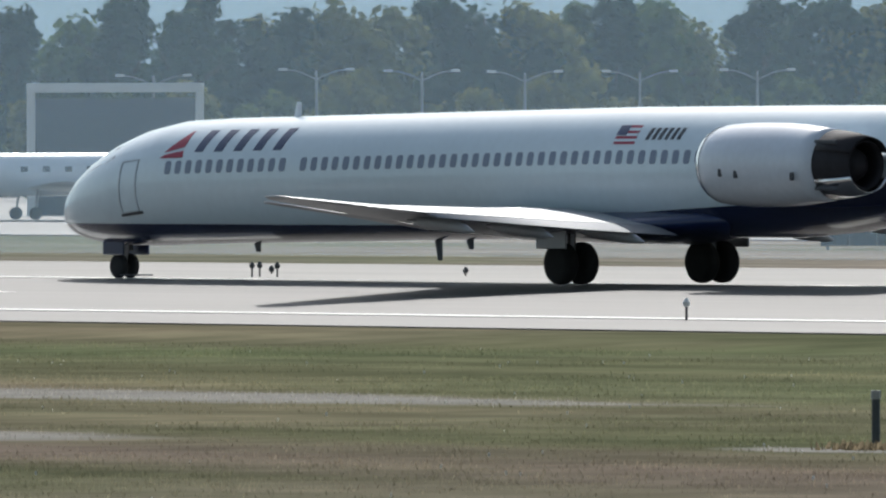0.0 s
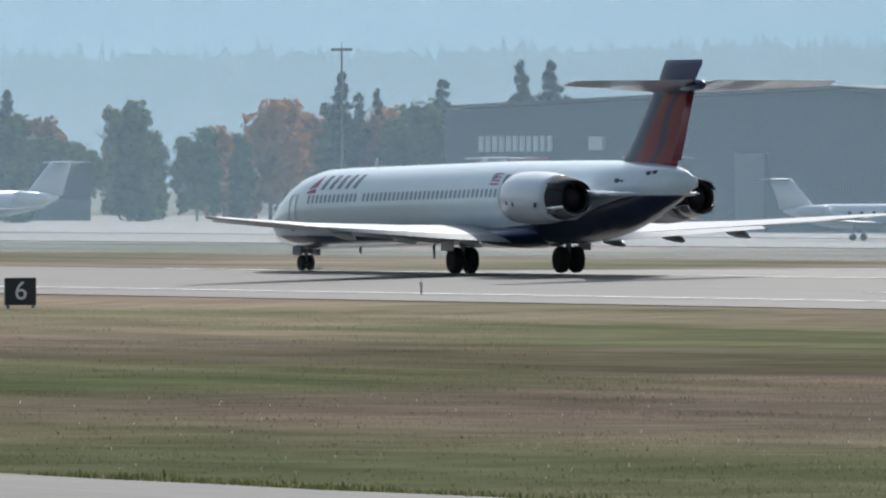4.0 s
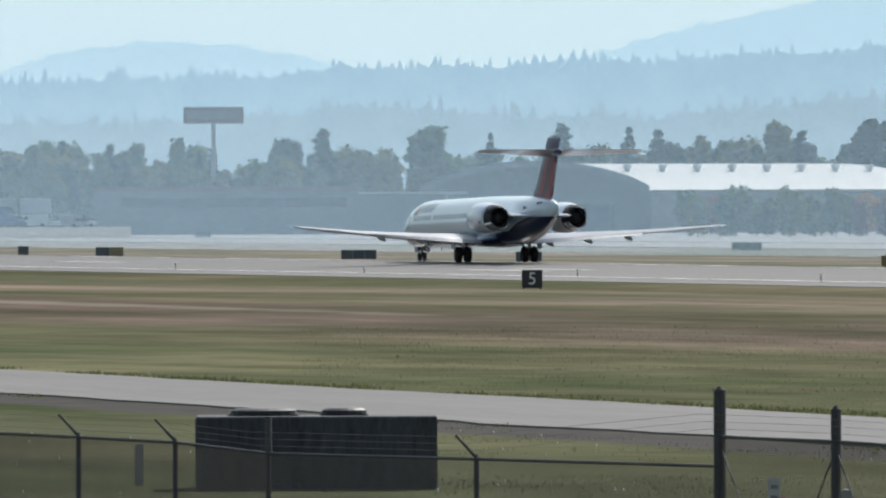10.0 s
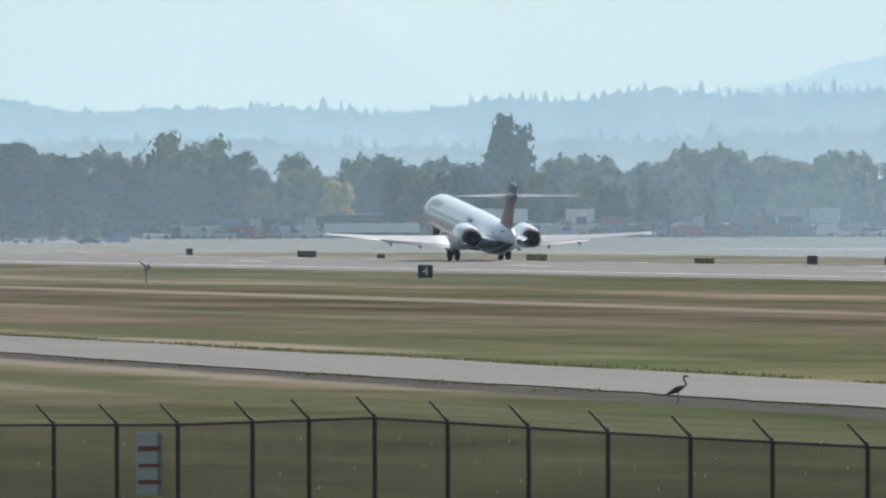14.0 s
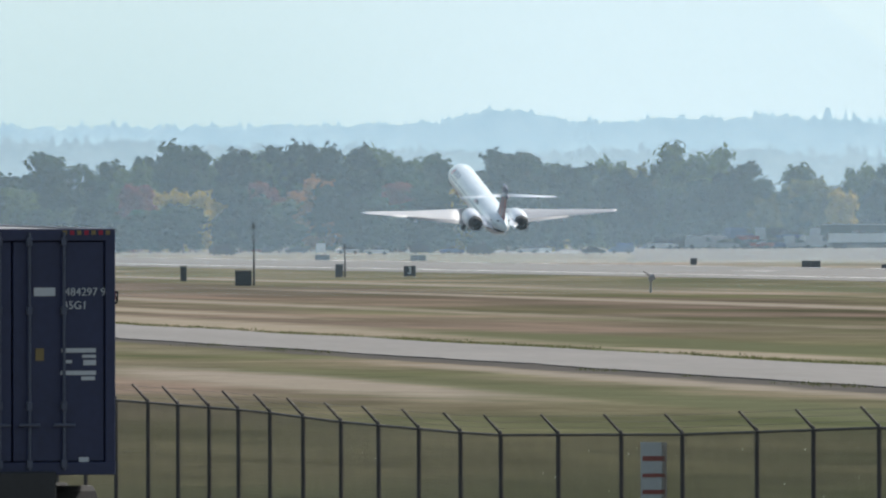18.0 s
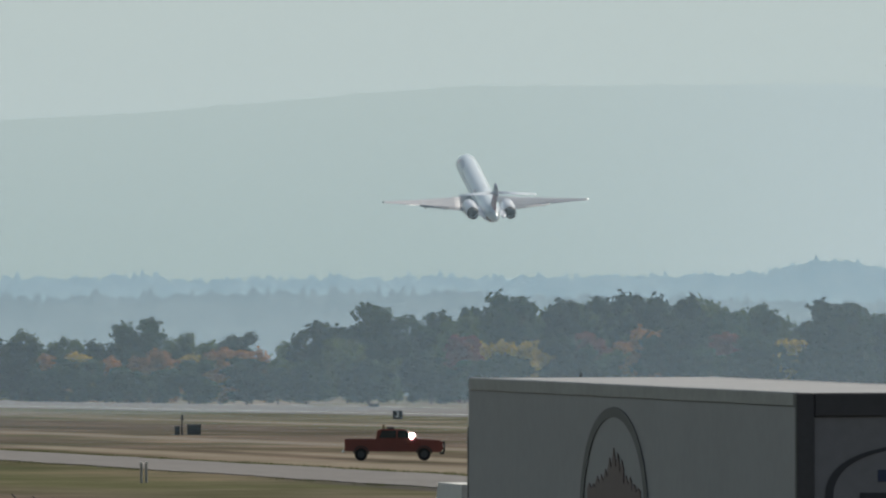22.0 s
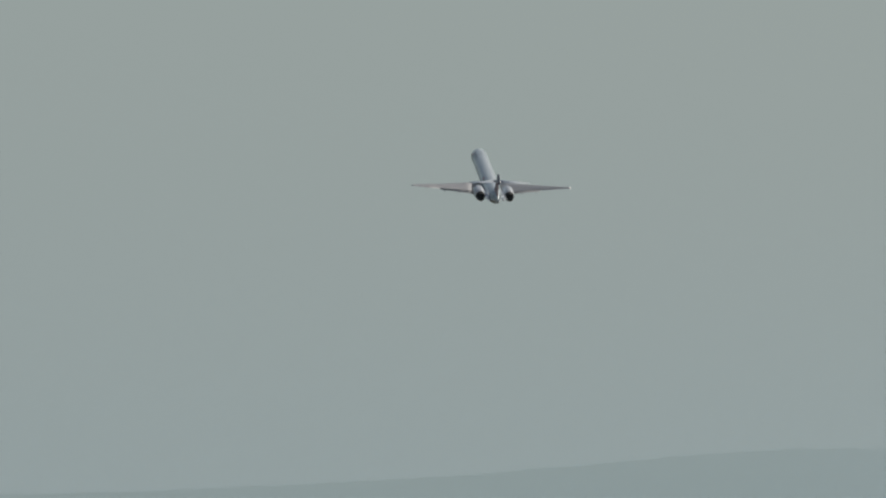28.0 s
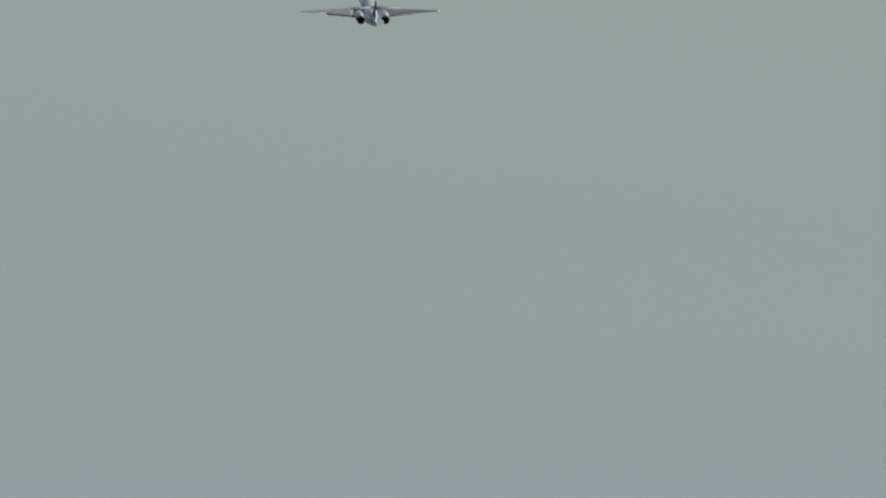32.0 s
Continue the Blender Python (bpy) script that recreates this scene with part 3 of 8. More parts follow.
        WINGS.append((wing, side))
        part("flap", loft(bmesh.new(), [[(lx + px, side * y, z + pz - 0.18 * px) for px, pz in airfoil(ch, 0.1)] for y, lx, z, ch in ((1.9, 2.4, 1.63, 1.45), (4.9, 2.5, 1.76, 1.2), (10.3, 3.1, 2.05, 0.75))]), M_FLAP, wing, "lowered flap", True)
        part("aileron", wing_skin([(side * 10.6, 3.1, 2.06, 0.72, 0.09), (side * 14.6, 3.85, 2.36, 0.5, 0.09)]), M_WING, wing, "", True)
        part("leading_slat", wing_skin([(side * 2.2, -5.2, 1.45, 0.75, 0.2), (side * 4.9, -3.55, 1.58, 0.62, 0.2), (side * 15.6, 2.85, 2.36, 0.4, 0.2)]), M_WING, wing, "extended slat", True)
        for y, x in ((3.4, 2.9), (6.4, 2.6), (9.4, 2.9)):
            z = 1.42 + 0.055 * y
            part("flap_hinge_fairing", loft(bmesh.new(), [ellipse(x + dx, side * y, z - 0.1 - dz, w, h, 10) for dx, dz, w, h in ((-1.6, 0.0, 0.02, 0.02), (-0.9, 0.05, 0.12, 0.16), (0.1, 0.1, 0.14, 0.22), (0.9, 0.22, 0.08, 0.14), (1.3, 0.3, 0.02, 0.02))]), M_WING, wing, "", True)
        # engine pod on its pylon
        pod = thing("engine_pod", pose(0, 0, 0), "", "")
        pod.parent = plane
        yc, zc = side * 2.95, 3.32
        prof = ((7.0, 0.93), (7.12, 1.03), (7.5, 1.1), (8.3, 1.14), (9.6, 1.14), (10.5, 1.1), (11.2, 1.02), (11.8, 0.95))
        part("nacelle", loft(bmesh.new(), [ellipse(x, yc, zc, r, r, 32) for x, r in prof] + [ellipse(x, yc, zc, r, r, 32) for x, r in ((11.78, 0.9), (11.0, 0.85), (7.6, 0.84), (7.1, 0.88))] + [ellipse(7.0, yc, zc, 0.93, 0.93, 32)], cap=False), M_NACELLE, pod, "white engine nacelle", True)
        part("intake_lip", loft(bmesh.new(), [ellipse(x, yc, zc, r, r, 32) for x, r in ((7.2, 1.06), (7.04, 1.0), (6.95, 0.94), (7.04, 0.88), (7.25, 0.86))], cap=False), M_CHROME, pod, "bright metal intake lip", True)
        part("exhaust_sleeve", loft(bmesh.new(), [ellipse(x, yc, zc, r, r, 28) for x, r in ((11.7, 0.95), (12.2, 0.87), (12.65, 0.77), (12.95, 0.66), (13.0, 0.62), (12.6, 0.66), (11.7, 0.8))], cap=False), M_DARKMETAL, pod, "dark sooty exhaust sleeve", True)
        part("exhaust_core", loft(bmesh.new(), [ellipse(x, yc, zc, r, r, 20) for x, r in ((7.9, 0.83), (11.0, 0.74), (12.0, 0.6), (12.6, 0.4), (12.85, 0.05))]), M_DARKMETAL, pod, "dark exhaust cone", True)
        # clamshell doors round the nozzle: bare metal below, sooty above
        for a0, a1, m, word in ((205, 335, M_CHROME, "bare metal lower reverser door"), (25, 155, M_DARKMETAL, "sooty upper reverser door")):
            ring = lambda x, r: [(x, yc + r * math.cos(radians(a0 + (a1 - a0) * k / 12)), zc + r * math.sin(radians(a0 + (a1 - a0) * k / 12))) for k in range(13)]
            part("reverser_door", loft(bmesh.new(), [o + i[::-1] for o, i in zip([ring(x, r) for x, r in ((11.82, 0.955), (12.4, 0.89), (13.1, 0.76))], [ring(x, r - 0.03) for x, r in ((11.82, 0.955), (12.4, 0.89), (13.1, 0.76))])]), m, pod, word, True)
        for zz in (-0.62, 0.62):
            part("reverser_link", boxed(11.7, 12.6, yc + side * 0.72 - 0.03, yc + side * 0.72 + 0.03, zc + zz - 0.06, zc + zz + 0.06, bevel=0.02), M_GAP, pod)
        for xx, zz in ((8.1, -0.2), (8.75, -0.24), (11.1, -0.3)):
            part("nacelle_vent", boxed(xx, xx + 0.16, *sorted((yc + side * 1.06, yc + side * 1.13)), zc + zz - 0.12, zc + zz + 0.1, bevel=0.02), M_GAP, pod)
        part("pylon", wing_skin([(side * 1.0, 8.0, 3.5, 6.6, 0.06), (side * 2.2, 8.3, 3.48, 6.0, 0.06)]), M_NACELLE, pod, "", True)
        part("pylon_tail", loft(bmesh.new(), [ellipse(x, side * y, 3.48, w, h, 12) for x, y, w, h in ((13.2, 1.75, 0.5, 0.16), (14.6, 1.6, 0.35, 0.12), (16.3, 1.35, 0.04, 0.03))]), M_NACELLE, pod, "", True)
        # tailplane high on the fin
        stab = part("tailplane", trimmed([(side * 0.1, 16.0, 8.12, 3.3, 0.09), (side * 6.1, 18.8, 8.02, 1.35, 0.08)]), M_NACELLE, plane, "pale grey tailplane", True)
        part("elevator", trimmed([(side * 0.5, 19.2, 8.1, 0.7, 0.08), (side * 5.9, 20.0, 8.01, 0.4, 0.08)]), M_NACELLE, stab, "", True)
    # fin, dorsal fillet, rudder and bullet
    fin = [(z, lx, c) for z, lx, c in ((4.55, 10.2, 6.8), (4.85, 11.3, 5.85), (5.2, 12.0, 5.3), (5.8, 12.68, 4.95), (8.3, 15.2, 3.7), (9.0, 15.75, 3.9), (9.2, 16.0, 3.7))]
    bm = loft(bmesh.new(), [[(lx + px, py, z) for px, py in airfoil(c, 0.09)] for z, lx, c in fin])
    part("tail_fin", bm, fin_paint(), plane, "red and dark blue tail fin", True)
    part("rudder", loft(bmesh.new(), [[(lx + px, py, z) for px, py in airfoil(c, 0.09)] for z, lx, c in ((4.9, 16.2, 1.25), (8.0, 18.0, 0.95))]), fin_paint(), plane, "", True)
    part("fin_cap", loft(bmesh.new(), [ellipse(x, 0, 8.12, w, h, 12) for x, w, h in ((15.6, 0.02, 0.1), (16.4, 0.22, 0.24), (18.5, 0.26, 0.28), (19.6, 0.18, 0.22), (20.0, 0.02, 0.04))]), M_DKBLUE, plane, "", True)
    part("tail_cone", loft(bmesh.new(), [ellipse(x, 0, 3.97, w, h, 14) for x, w, h in ((16.6, 0.6, 0.74), (18.2, 0.22, 0.42), (19.1, 0.03, 0.2))]), M_WHITE, plane, "", True)
    # air intakes and hatch on the tail, both sides
    for side in (-1, 1):
        for x, up, long, tall in ((13.2, 0.55, 0.34, 0.2), (13.62, 0.5, 0.3, 0.07), (15.5, 0.62, 0.3, 0.16), (15.95, 0.62, 0.3, 0.16)):
            centre, half = body_at(x, up)
            part("tail_vent", boxed(x, x + long, *sorted((side * (half - 0.12), side * (half + 0.03))), centre + up - tall / 2, centre + up + tall / 2, bevel=0.02), M_GAP, plane)
    # aerials and drain masts
    for x, z, h in ((-15.4, 4.6, 0.5), (-17.3, 1.1, -0.3), (-9.0, 1.2, -0.6), (-7.6, 1.22, -0.3)):
        part("aerial", loft(bmesh.new(), [[(x - 0.16 + k, y, z) for k, y in ((0, 0), (0.16, 0.025), (0.36, 0), (0.16, -0.025))], [(x - 0.02 + k * 0.6, y, z + h) for k, y in ((0, 0), (0.16, 0.02), (0.36, 0), (0.16, -0.02))]]), M_NACELLE if h > 0 else M_GAP, plane)
    # nose gear, folding forwards
    leg = part("nose_gear", rod(rod(bmesh.new(), (0.0, 0, 0.0), (-0.13, 0, -1.16), 0.1, 0.08), (0.0, 0, -0.1), (0.8, 0, 0.05), 0.05), M_STEEL, plane)
    leg.location = (-23.4, 0, 1.5)
    tyre = wheel_mesh("nose_tyre", 0.36, 0.22)
    for y in (-0.2, 0.2):
        w = part("nose_wheel", tyre, M_TYRE, leg)
        w.location = (-0.13, y, -1.14)
    part("spray_deflector", boxed(0.25, 0.6, -0.5, 0.5, -1.42, -1.38, bevel=0.02), M_GAP, leg)
    GEAR.append((leg, (-23.4, 0, 1.5), "y", 86))
    for y in (-0.46, 0.46):
        part("nose_gear_door", boxed(-0.55, 0.45, y - 0.03, y + 0.03, -0.82, -0.4, bevel=0.03), M_DKBLUE, leg)
    part("landing_lamp_bar", boxed(-0.22, -0.12, -0.34, 0.34, -0.72, -0.52, bevel=0.03), M_GAP, leg)
    # main gear, folding inwards
    tyre = wheel_mesh("main_tyre", 0.59, 0.44)
    for side in (-1, 1):
        y = side * 2.54
        leg = part("main_gear", rod(rod(rod(bmesh.new(), (0, 0, 0), (0, 0, -1.2), 0.14, 0.12), (0, -0.5, -1.16), (0, 0.5, -1.16), 0.09), (0, 0, -0.9), (-0.9, -side * 0.9, 0.0), 0.07), M_STEEL, plane)
        leg.location = (0, y, 1.75)
        for dy in (-0.36, 0.36):
            w = part("main_wheel", tyre, M_TYRE, leg)
            w.location = (0, dy, -1.16)
        part("main_gear_door", boxed(-0.6, 0.7, side * 0.75 - 0.03, side * 0.75 + 0.03, -0.75, 0.0, bevel=0.02), M_WING, leg)
        GEAR.append((leg, (0, y, 1.75), "x", -side * 84))
    return plane


AIRLINER = airliner()

# ---- far hills, a glowing backdrop far behind everything, haze painted into its colour ----
def hill_material(name, low, high, z_low, z_high, grain, east_dim=1.0, melt=None):
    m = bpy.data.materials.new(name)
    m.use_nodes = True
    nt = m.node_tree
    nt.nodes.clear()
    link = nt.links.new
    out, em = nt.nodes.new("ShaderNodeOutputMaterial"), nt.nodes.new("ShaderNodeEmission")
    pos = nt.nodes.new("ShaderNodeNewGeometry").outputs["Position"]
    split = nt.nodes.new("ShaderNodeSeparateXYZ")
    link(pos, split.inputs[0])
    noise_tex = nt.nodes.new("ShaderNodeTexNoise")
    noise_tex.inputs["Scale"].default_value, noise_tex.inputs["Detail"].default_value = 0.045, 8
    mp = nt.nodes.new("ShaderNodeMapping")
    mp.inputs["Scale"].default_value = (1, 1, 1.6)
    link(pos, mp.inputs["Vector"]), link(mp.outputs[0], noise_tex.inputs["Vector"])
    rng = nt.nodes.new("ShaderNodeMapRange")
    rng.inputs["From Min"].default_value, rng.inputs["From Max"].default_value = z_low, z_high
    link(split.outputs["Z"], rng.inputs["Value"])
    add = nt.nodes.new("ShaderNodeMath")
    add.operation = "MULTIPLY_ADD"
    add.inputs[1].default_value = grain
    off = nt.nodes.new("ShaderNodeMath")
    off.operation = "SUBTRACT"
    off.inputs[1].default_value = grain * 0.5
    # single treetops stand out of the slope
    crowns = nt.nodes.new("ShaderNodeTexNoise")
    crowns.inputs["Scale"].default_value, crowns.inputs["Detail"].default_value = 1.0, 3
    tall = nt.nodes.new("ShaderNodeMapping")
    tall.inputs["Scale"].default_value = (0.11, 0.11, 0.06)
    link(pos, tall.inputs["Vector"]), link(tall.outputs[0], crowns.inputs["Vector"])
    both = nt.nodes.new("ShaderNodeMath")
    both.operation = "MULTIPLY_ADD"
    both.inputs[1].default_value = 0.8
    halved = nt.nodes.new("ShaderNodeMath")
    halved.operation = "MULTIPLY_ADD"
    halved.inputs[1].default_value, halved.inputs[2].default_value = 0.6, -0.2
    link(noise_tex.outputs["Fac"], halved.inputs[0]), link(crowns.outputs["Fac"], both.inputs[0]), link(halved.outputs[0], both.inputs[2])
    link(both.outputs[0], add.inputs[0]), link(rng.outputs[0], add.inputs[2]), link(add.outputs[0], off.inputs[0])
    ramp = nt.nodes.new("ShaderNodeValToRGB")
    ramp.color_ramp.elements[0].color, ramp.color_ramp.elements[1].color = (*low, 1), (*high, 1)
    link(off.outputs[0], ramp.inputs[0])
    # darker at its eastern end: thinner haze painted into the colour
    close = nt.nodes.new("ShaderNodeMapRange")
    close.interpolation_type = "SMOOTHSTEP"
    for k, v in (("From Min", -3960), ("From Max", -3650), ("To Min", 1.0), ("To Max", east_dim)):
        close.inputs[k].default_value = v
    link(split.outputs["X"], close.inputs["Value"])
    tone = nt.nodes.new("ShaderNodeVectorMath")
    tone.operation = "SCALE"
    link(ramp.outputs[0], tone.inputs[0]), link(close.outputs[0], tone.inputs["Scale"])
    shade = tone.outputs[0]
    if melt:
        # blended into the sky's tone towards the sun: bright haze painted in
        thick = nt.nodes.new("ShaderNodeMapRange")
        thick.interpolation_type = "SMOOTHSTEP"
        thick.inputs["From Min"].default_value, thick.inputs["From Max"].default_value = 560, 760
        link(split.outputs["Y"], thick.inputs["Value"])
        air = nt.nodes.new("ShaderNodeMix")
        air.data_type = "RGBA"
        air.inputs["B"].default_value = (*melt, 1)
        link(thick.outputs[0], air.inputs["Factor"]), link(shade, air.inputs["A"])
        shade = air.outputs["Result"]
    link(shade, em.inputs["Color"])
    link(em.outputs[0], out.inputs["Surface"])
    return m


def hill(name, far, crest, material, rough_height, step, label, seed):
    """A wooded ridge: its crest as (bearing, height) points, with ragged treetops."""
    rnd = random.Random(seed)
    bm = bmesh.new()
    rows = []
    turn = crest[0][0]
    while turn < crest[-1][0]:
        for (a, za), (b, zb) in zip(crest, crest[1:]):
            if a <= turn <= b:
                z = za + (zb - za) * (turn - a) / (b - a)
        z += rough_height * (noise.noise(Vector((turn * 3, seed, 0))) * 0.8 + noise.noise(Vector((turn * 14, seed, 5))) * 0.5)
        z += rough_height * 0.7 * noise.noise(Vector((turn * 38, seed, 9)))
        # pointed conifers stand up along the crest, thicker on the eastern slope
        if rnd.random() < (0.45 if turn < 80.2 else 0.25):
            z += rough_height * (0.15 + rnd.random() ** 1.8 * (1.6 if turn < 80.2 else 0.8))
        a = radians(turn)
        rows.append([bm.verts.new((-d * math.sin(a), d * math.cos(a), zz)) for d, zz in ((far, FIELD_Z - 2), (far + 10, z * 0.5), (far + 40, z), (far + 160, FIELD_Z - 2))])
        turn += step * rnd.uniform(0.6, 1.4)
    for a, b in zip(rows, rows[1:]):
        for i in range(3):
            bm.faces.new((a[i], b[i], b[i + 1], a[i + 1]))
    return solid(name, bm, material, pose(0, 0, 0), label, "hill", kind="structure")


def crest(far, pairs):
    """Crest heights from rises in ten-thousandths of the distance."""
    return [(turn, EYE[2] + rise * far / 24290) for turn, rise in pairs]


def hills():
    # blue-grey tones hold the haze; the slopes glow instead of taking sunlight
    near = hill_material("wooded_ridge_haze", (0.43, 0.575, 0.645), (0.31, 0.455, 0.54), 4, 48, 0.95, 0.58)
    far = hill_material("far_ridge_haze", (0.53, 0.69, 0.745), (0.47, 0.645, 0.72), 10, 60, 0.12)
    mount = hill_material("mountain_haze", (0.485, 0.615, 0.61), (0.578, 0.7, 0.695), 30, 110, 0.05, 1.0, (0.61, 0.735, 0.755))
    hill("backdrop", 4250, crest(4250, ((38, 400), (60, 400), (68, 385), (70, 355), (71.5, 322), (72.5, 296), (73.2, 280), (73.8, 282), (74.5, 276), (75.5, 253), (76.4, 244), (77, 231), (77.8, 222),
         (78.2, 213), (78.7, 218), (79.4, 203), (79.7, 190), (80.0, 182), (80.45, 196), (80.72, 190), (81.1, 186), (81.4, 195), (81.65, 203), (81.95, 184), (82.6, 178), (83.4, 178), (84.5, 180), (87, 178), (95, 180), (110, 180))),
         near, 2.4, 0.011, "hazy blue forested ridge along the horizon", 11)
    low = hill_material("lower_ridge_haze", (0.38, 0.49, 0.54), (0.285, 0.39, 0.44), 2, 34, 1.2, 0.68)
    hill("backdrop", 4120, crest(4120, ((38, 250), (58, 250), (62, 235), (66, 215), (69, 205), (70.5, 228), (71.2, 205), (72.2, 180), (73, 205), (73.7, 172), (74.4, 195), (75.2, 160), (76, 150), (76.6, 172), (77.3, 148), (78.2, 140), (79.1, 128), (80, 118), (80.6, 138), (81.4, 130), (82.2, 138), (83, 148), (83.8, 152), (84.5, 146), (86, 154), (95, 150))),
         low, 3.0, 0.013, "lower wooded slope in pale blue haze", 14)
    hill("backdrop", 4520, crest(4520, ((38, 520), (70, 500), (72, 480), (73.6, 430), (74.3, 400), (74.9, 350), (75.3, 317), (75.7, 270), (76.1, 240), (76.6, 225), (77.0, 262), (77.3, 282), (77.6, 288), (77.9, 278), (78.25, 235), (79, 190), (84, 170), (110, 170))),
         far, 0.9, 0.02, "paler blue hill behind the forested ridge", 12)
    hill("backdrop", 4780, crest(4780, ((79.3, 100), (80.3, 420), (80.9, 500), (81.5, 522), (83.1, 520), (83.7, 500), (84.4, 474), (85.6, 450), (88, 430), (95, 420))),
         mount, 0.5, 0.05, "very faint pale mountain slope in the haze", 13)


hills()


# ---- translucent sheets that stand in for haze over the far side of the field ----
def haze_sheet(plan, x0, x1, dense, top, axis="X"):
    """A translucent sheet in place of haze, along the plan line; dense: its thickness at even steps from x0 to x1,
    fading out upwards.
    """
    m = bpy.data.materials.new("haze_sheet_blue")
    m.use_nodes = True
    nt = m.node_tree
    nt.nodes.clear()
    link = nt.links.new
    out = nt.nodes.new("ShaderNodeOutputMaterial")
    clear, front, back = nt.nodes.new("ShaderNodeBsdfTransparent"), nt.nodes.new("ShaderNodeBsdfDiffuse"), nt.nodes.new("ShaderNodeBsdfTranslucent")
    # the haze's blue is painted on the sheet itself
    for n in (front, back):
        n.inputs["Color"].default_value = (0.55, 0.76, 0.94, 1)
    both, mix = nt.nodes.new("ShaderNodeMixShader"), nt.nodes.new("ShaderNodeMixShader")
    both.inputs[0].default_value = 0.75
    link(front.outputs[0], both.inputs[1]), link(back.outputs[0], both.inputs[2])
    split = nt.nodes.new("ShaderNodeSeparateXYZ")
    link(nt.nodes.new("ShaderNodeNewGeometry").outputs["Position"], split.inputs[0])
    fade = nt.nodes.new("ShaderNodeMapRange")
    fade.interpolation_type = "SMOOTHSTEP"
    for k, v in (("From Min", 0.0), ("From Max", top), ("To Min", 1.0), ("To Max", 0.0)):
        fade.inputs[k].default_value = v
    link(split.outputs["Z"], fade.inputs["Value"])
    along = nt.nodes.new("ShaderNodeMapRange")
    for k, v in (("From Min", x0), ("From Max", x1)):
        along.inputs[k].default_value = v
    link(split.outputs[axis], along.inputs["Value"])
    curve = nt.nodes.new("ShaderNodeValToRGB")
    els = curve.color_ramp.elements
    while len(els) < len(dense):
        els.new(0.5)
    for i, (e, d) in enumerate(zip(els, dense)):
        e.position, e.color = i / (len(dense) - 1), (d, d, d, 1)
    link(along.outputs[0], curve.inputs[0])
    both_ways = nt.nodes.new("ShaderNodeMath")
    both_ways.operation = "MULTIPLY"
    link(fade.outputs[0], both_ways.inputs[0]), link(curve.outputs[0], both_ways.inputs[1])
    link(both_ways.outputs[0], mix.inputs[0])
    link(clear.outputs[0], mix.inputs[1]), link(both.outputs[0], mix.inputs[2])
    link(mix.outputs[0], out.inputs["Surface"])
    bm = bmesh.new()
    rows = [[bm.verts.new((x, y, z)) for z in (FIELD_Z, top)] for x, y in plan]
    for a, b in zip(rows, rows[1:]):
        bm.faces.new((a[0], b[0], b[1], a[1])).smooth = True
    solid("backdrop", bm, m, pose(0, 0, 0), "thin translucent blue sheet standing in for haze over the field", "haze", kind="structure")


def bend(y, x_turn, x_end, n=28):
    """A veil's line along the field that curves round its far end."""
    return [(300, y), (x_turn, y)] + [(x_turn + (x_end - x_turn) * math.sin(math.pi / 2 * k / n), y - 420 + 420 * math.cos(math.pi / 2 * k / n)) for k in range(1, n + 1)] + [(x_end, -900)]


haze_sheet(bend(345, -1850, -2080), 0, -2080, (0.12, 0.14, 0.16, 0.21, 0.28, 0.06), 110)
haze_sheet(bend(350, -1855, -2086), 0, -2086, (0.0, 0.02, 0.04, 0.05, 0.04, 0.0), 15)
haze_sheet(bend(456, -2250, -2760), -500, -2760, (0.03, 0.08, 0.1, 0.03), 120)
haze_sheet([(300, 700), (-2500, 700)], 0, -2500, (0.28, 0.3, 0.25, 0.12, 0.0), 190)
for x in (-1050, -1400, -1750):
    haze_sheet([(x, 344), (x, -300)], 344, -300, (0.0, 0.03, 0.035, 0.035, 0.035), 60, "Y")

# ---- trees ----
M_BARK = mat("bark", (0.08, 0.06, 0.045), 0.9, vary=0.25, scale=2)
LEAF = {tone: mat("leaf_" + tone, base, 0.75, vary=0.42, scale=0.075, random_tint=tint) for tone, base, tint in (
    ("green", (0.092, 0.125, 0.036), 0.35), ("dark", (0.036, 0.06, 0.03), 0.4), ("olive", (0.15, 0.148, 0.045), 0.25), ("yellow", (0.42, 0.3, 0.05), 0.2), ("orange", (0.36, 0.16, 0.045), 0.2), ("red", (0.2, 0.06, 0.045), 0.2))}


def leafy(m, share=0.25):
    """Lets part of the light through, as thin leaves do."""
    nt = m.node_tree
    b = nt.nodes["Principled BSDF"]
    b.inputs["Specular IOR Level"].default_value = 0.03
    glow_through, mix = nt.nodes.new("ShaderNodeBsdfTranslucent"), nt.nodes.new("ShaderNodeMixShader")
    mix.inputs[0].default_value = share
    nt.links.new(b.inputs["Base Color"].links[0].from_socket, glow_through.inputs["Color"])
    nt.links.new(b.outputs[0], mix.inputs[1]), nt.links.new(glow_through.outputs[0], mix.inputs[2])
    nt.links.new(mix.outputs[0], next(n for n in nt.nodes if n.bl_idname == "ShaderNodeOutputMaterial").inputs["Surface"])
    return m


for leaf in LEAF.values():
    leafy(leaf)

WOOD = {}
for tone, base_tone in LEAF.items():
    # the joined woods vary leaf by leaf
    w = base_tone.copy()
    nt = w.node_tree
    info = next(n for n in nt.nodes if n.bl_idname == "ShaderNodeObjectInfo")
    to = info.outputs["Random"].links[0].to_socket
    geo = nt.nodes.new("ShaderNodeNewGeometry")
    nt.links.new(geo.outputs["Random Per Island"], to)
    to.node.inputs["To Min"].default_value, to.node.inputs["To Max"].default_value = 0.9, 1.1
    nt.nodes.remove(info)
    w.name = "woodland_" + tone
    WOOD[tone] = w


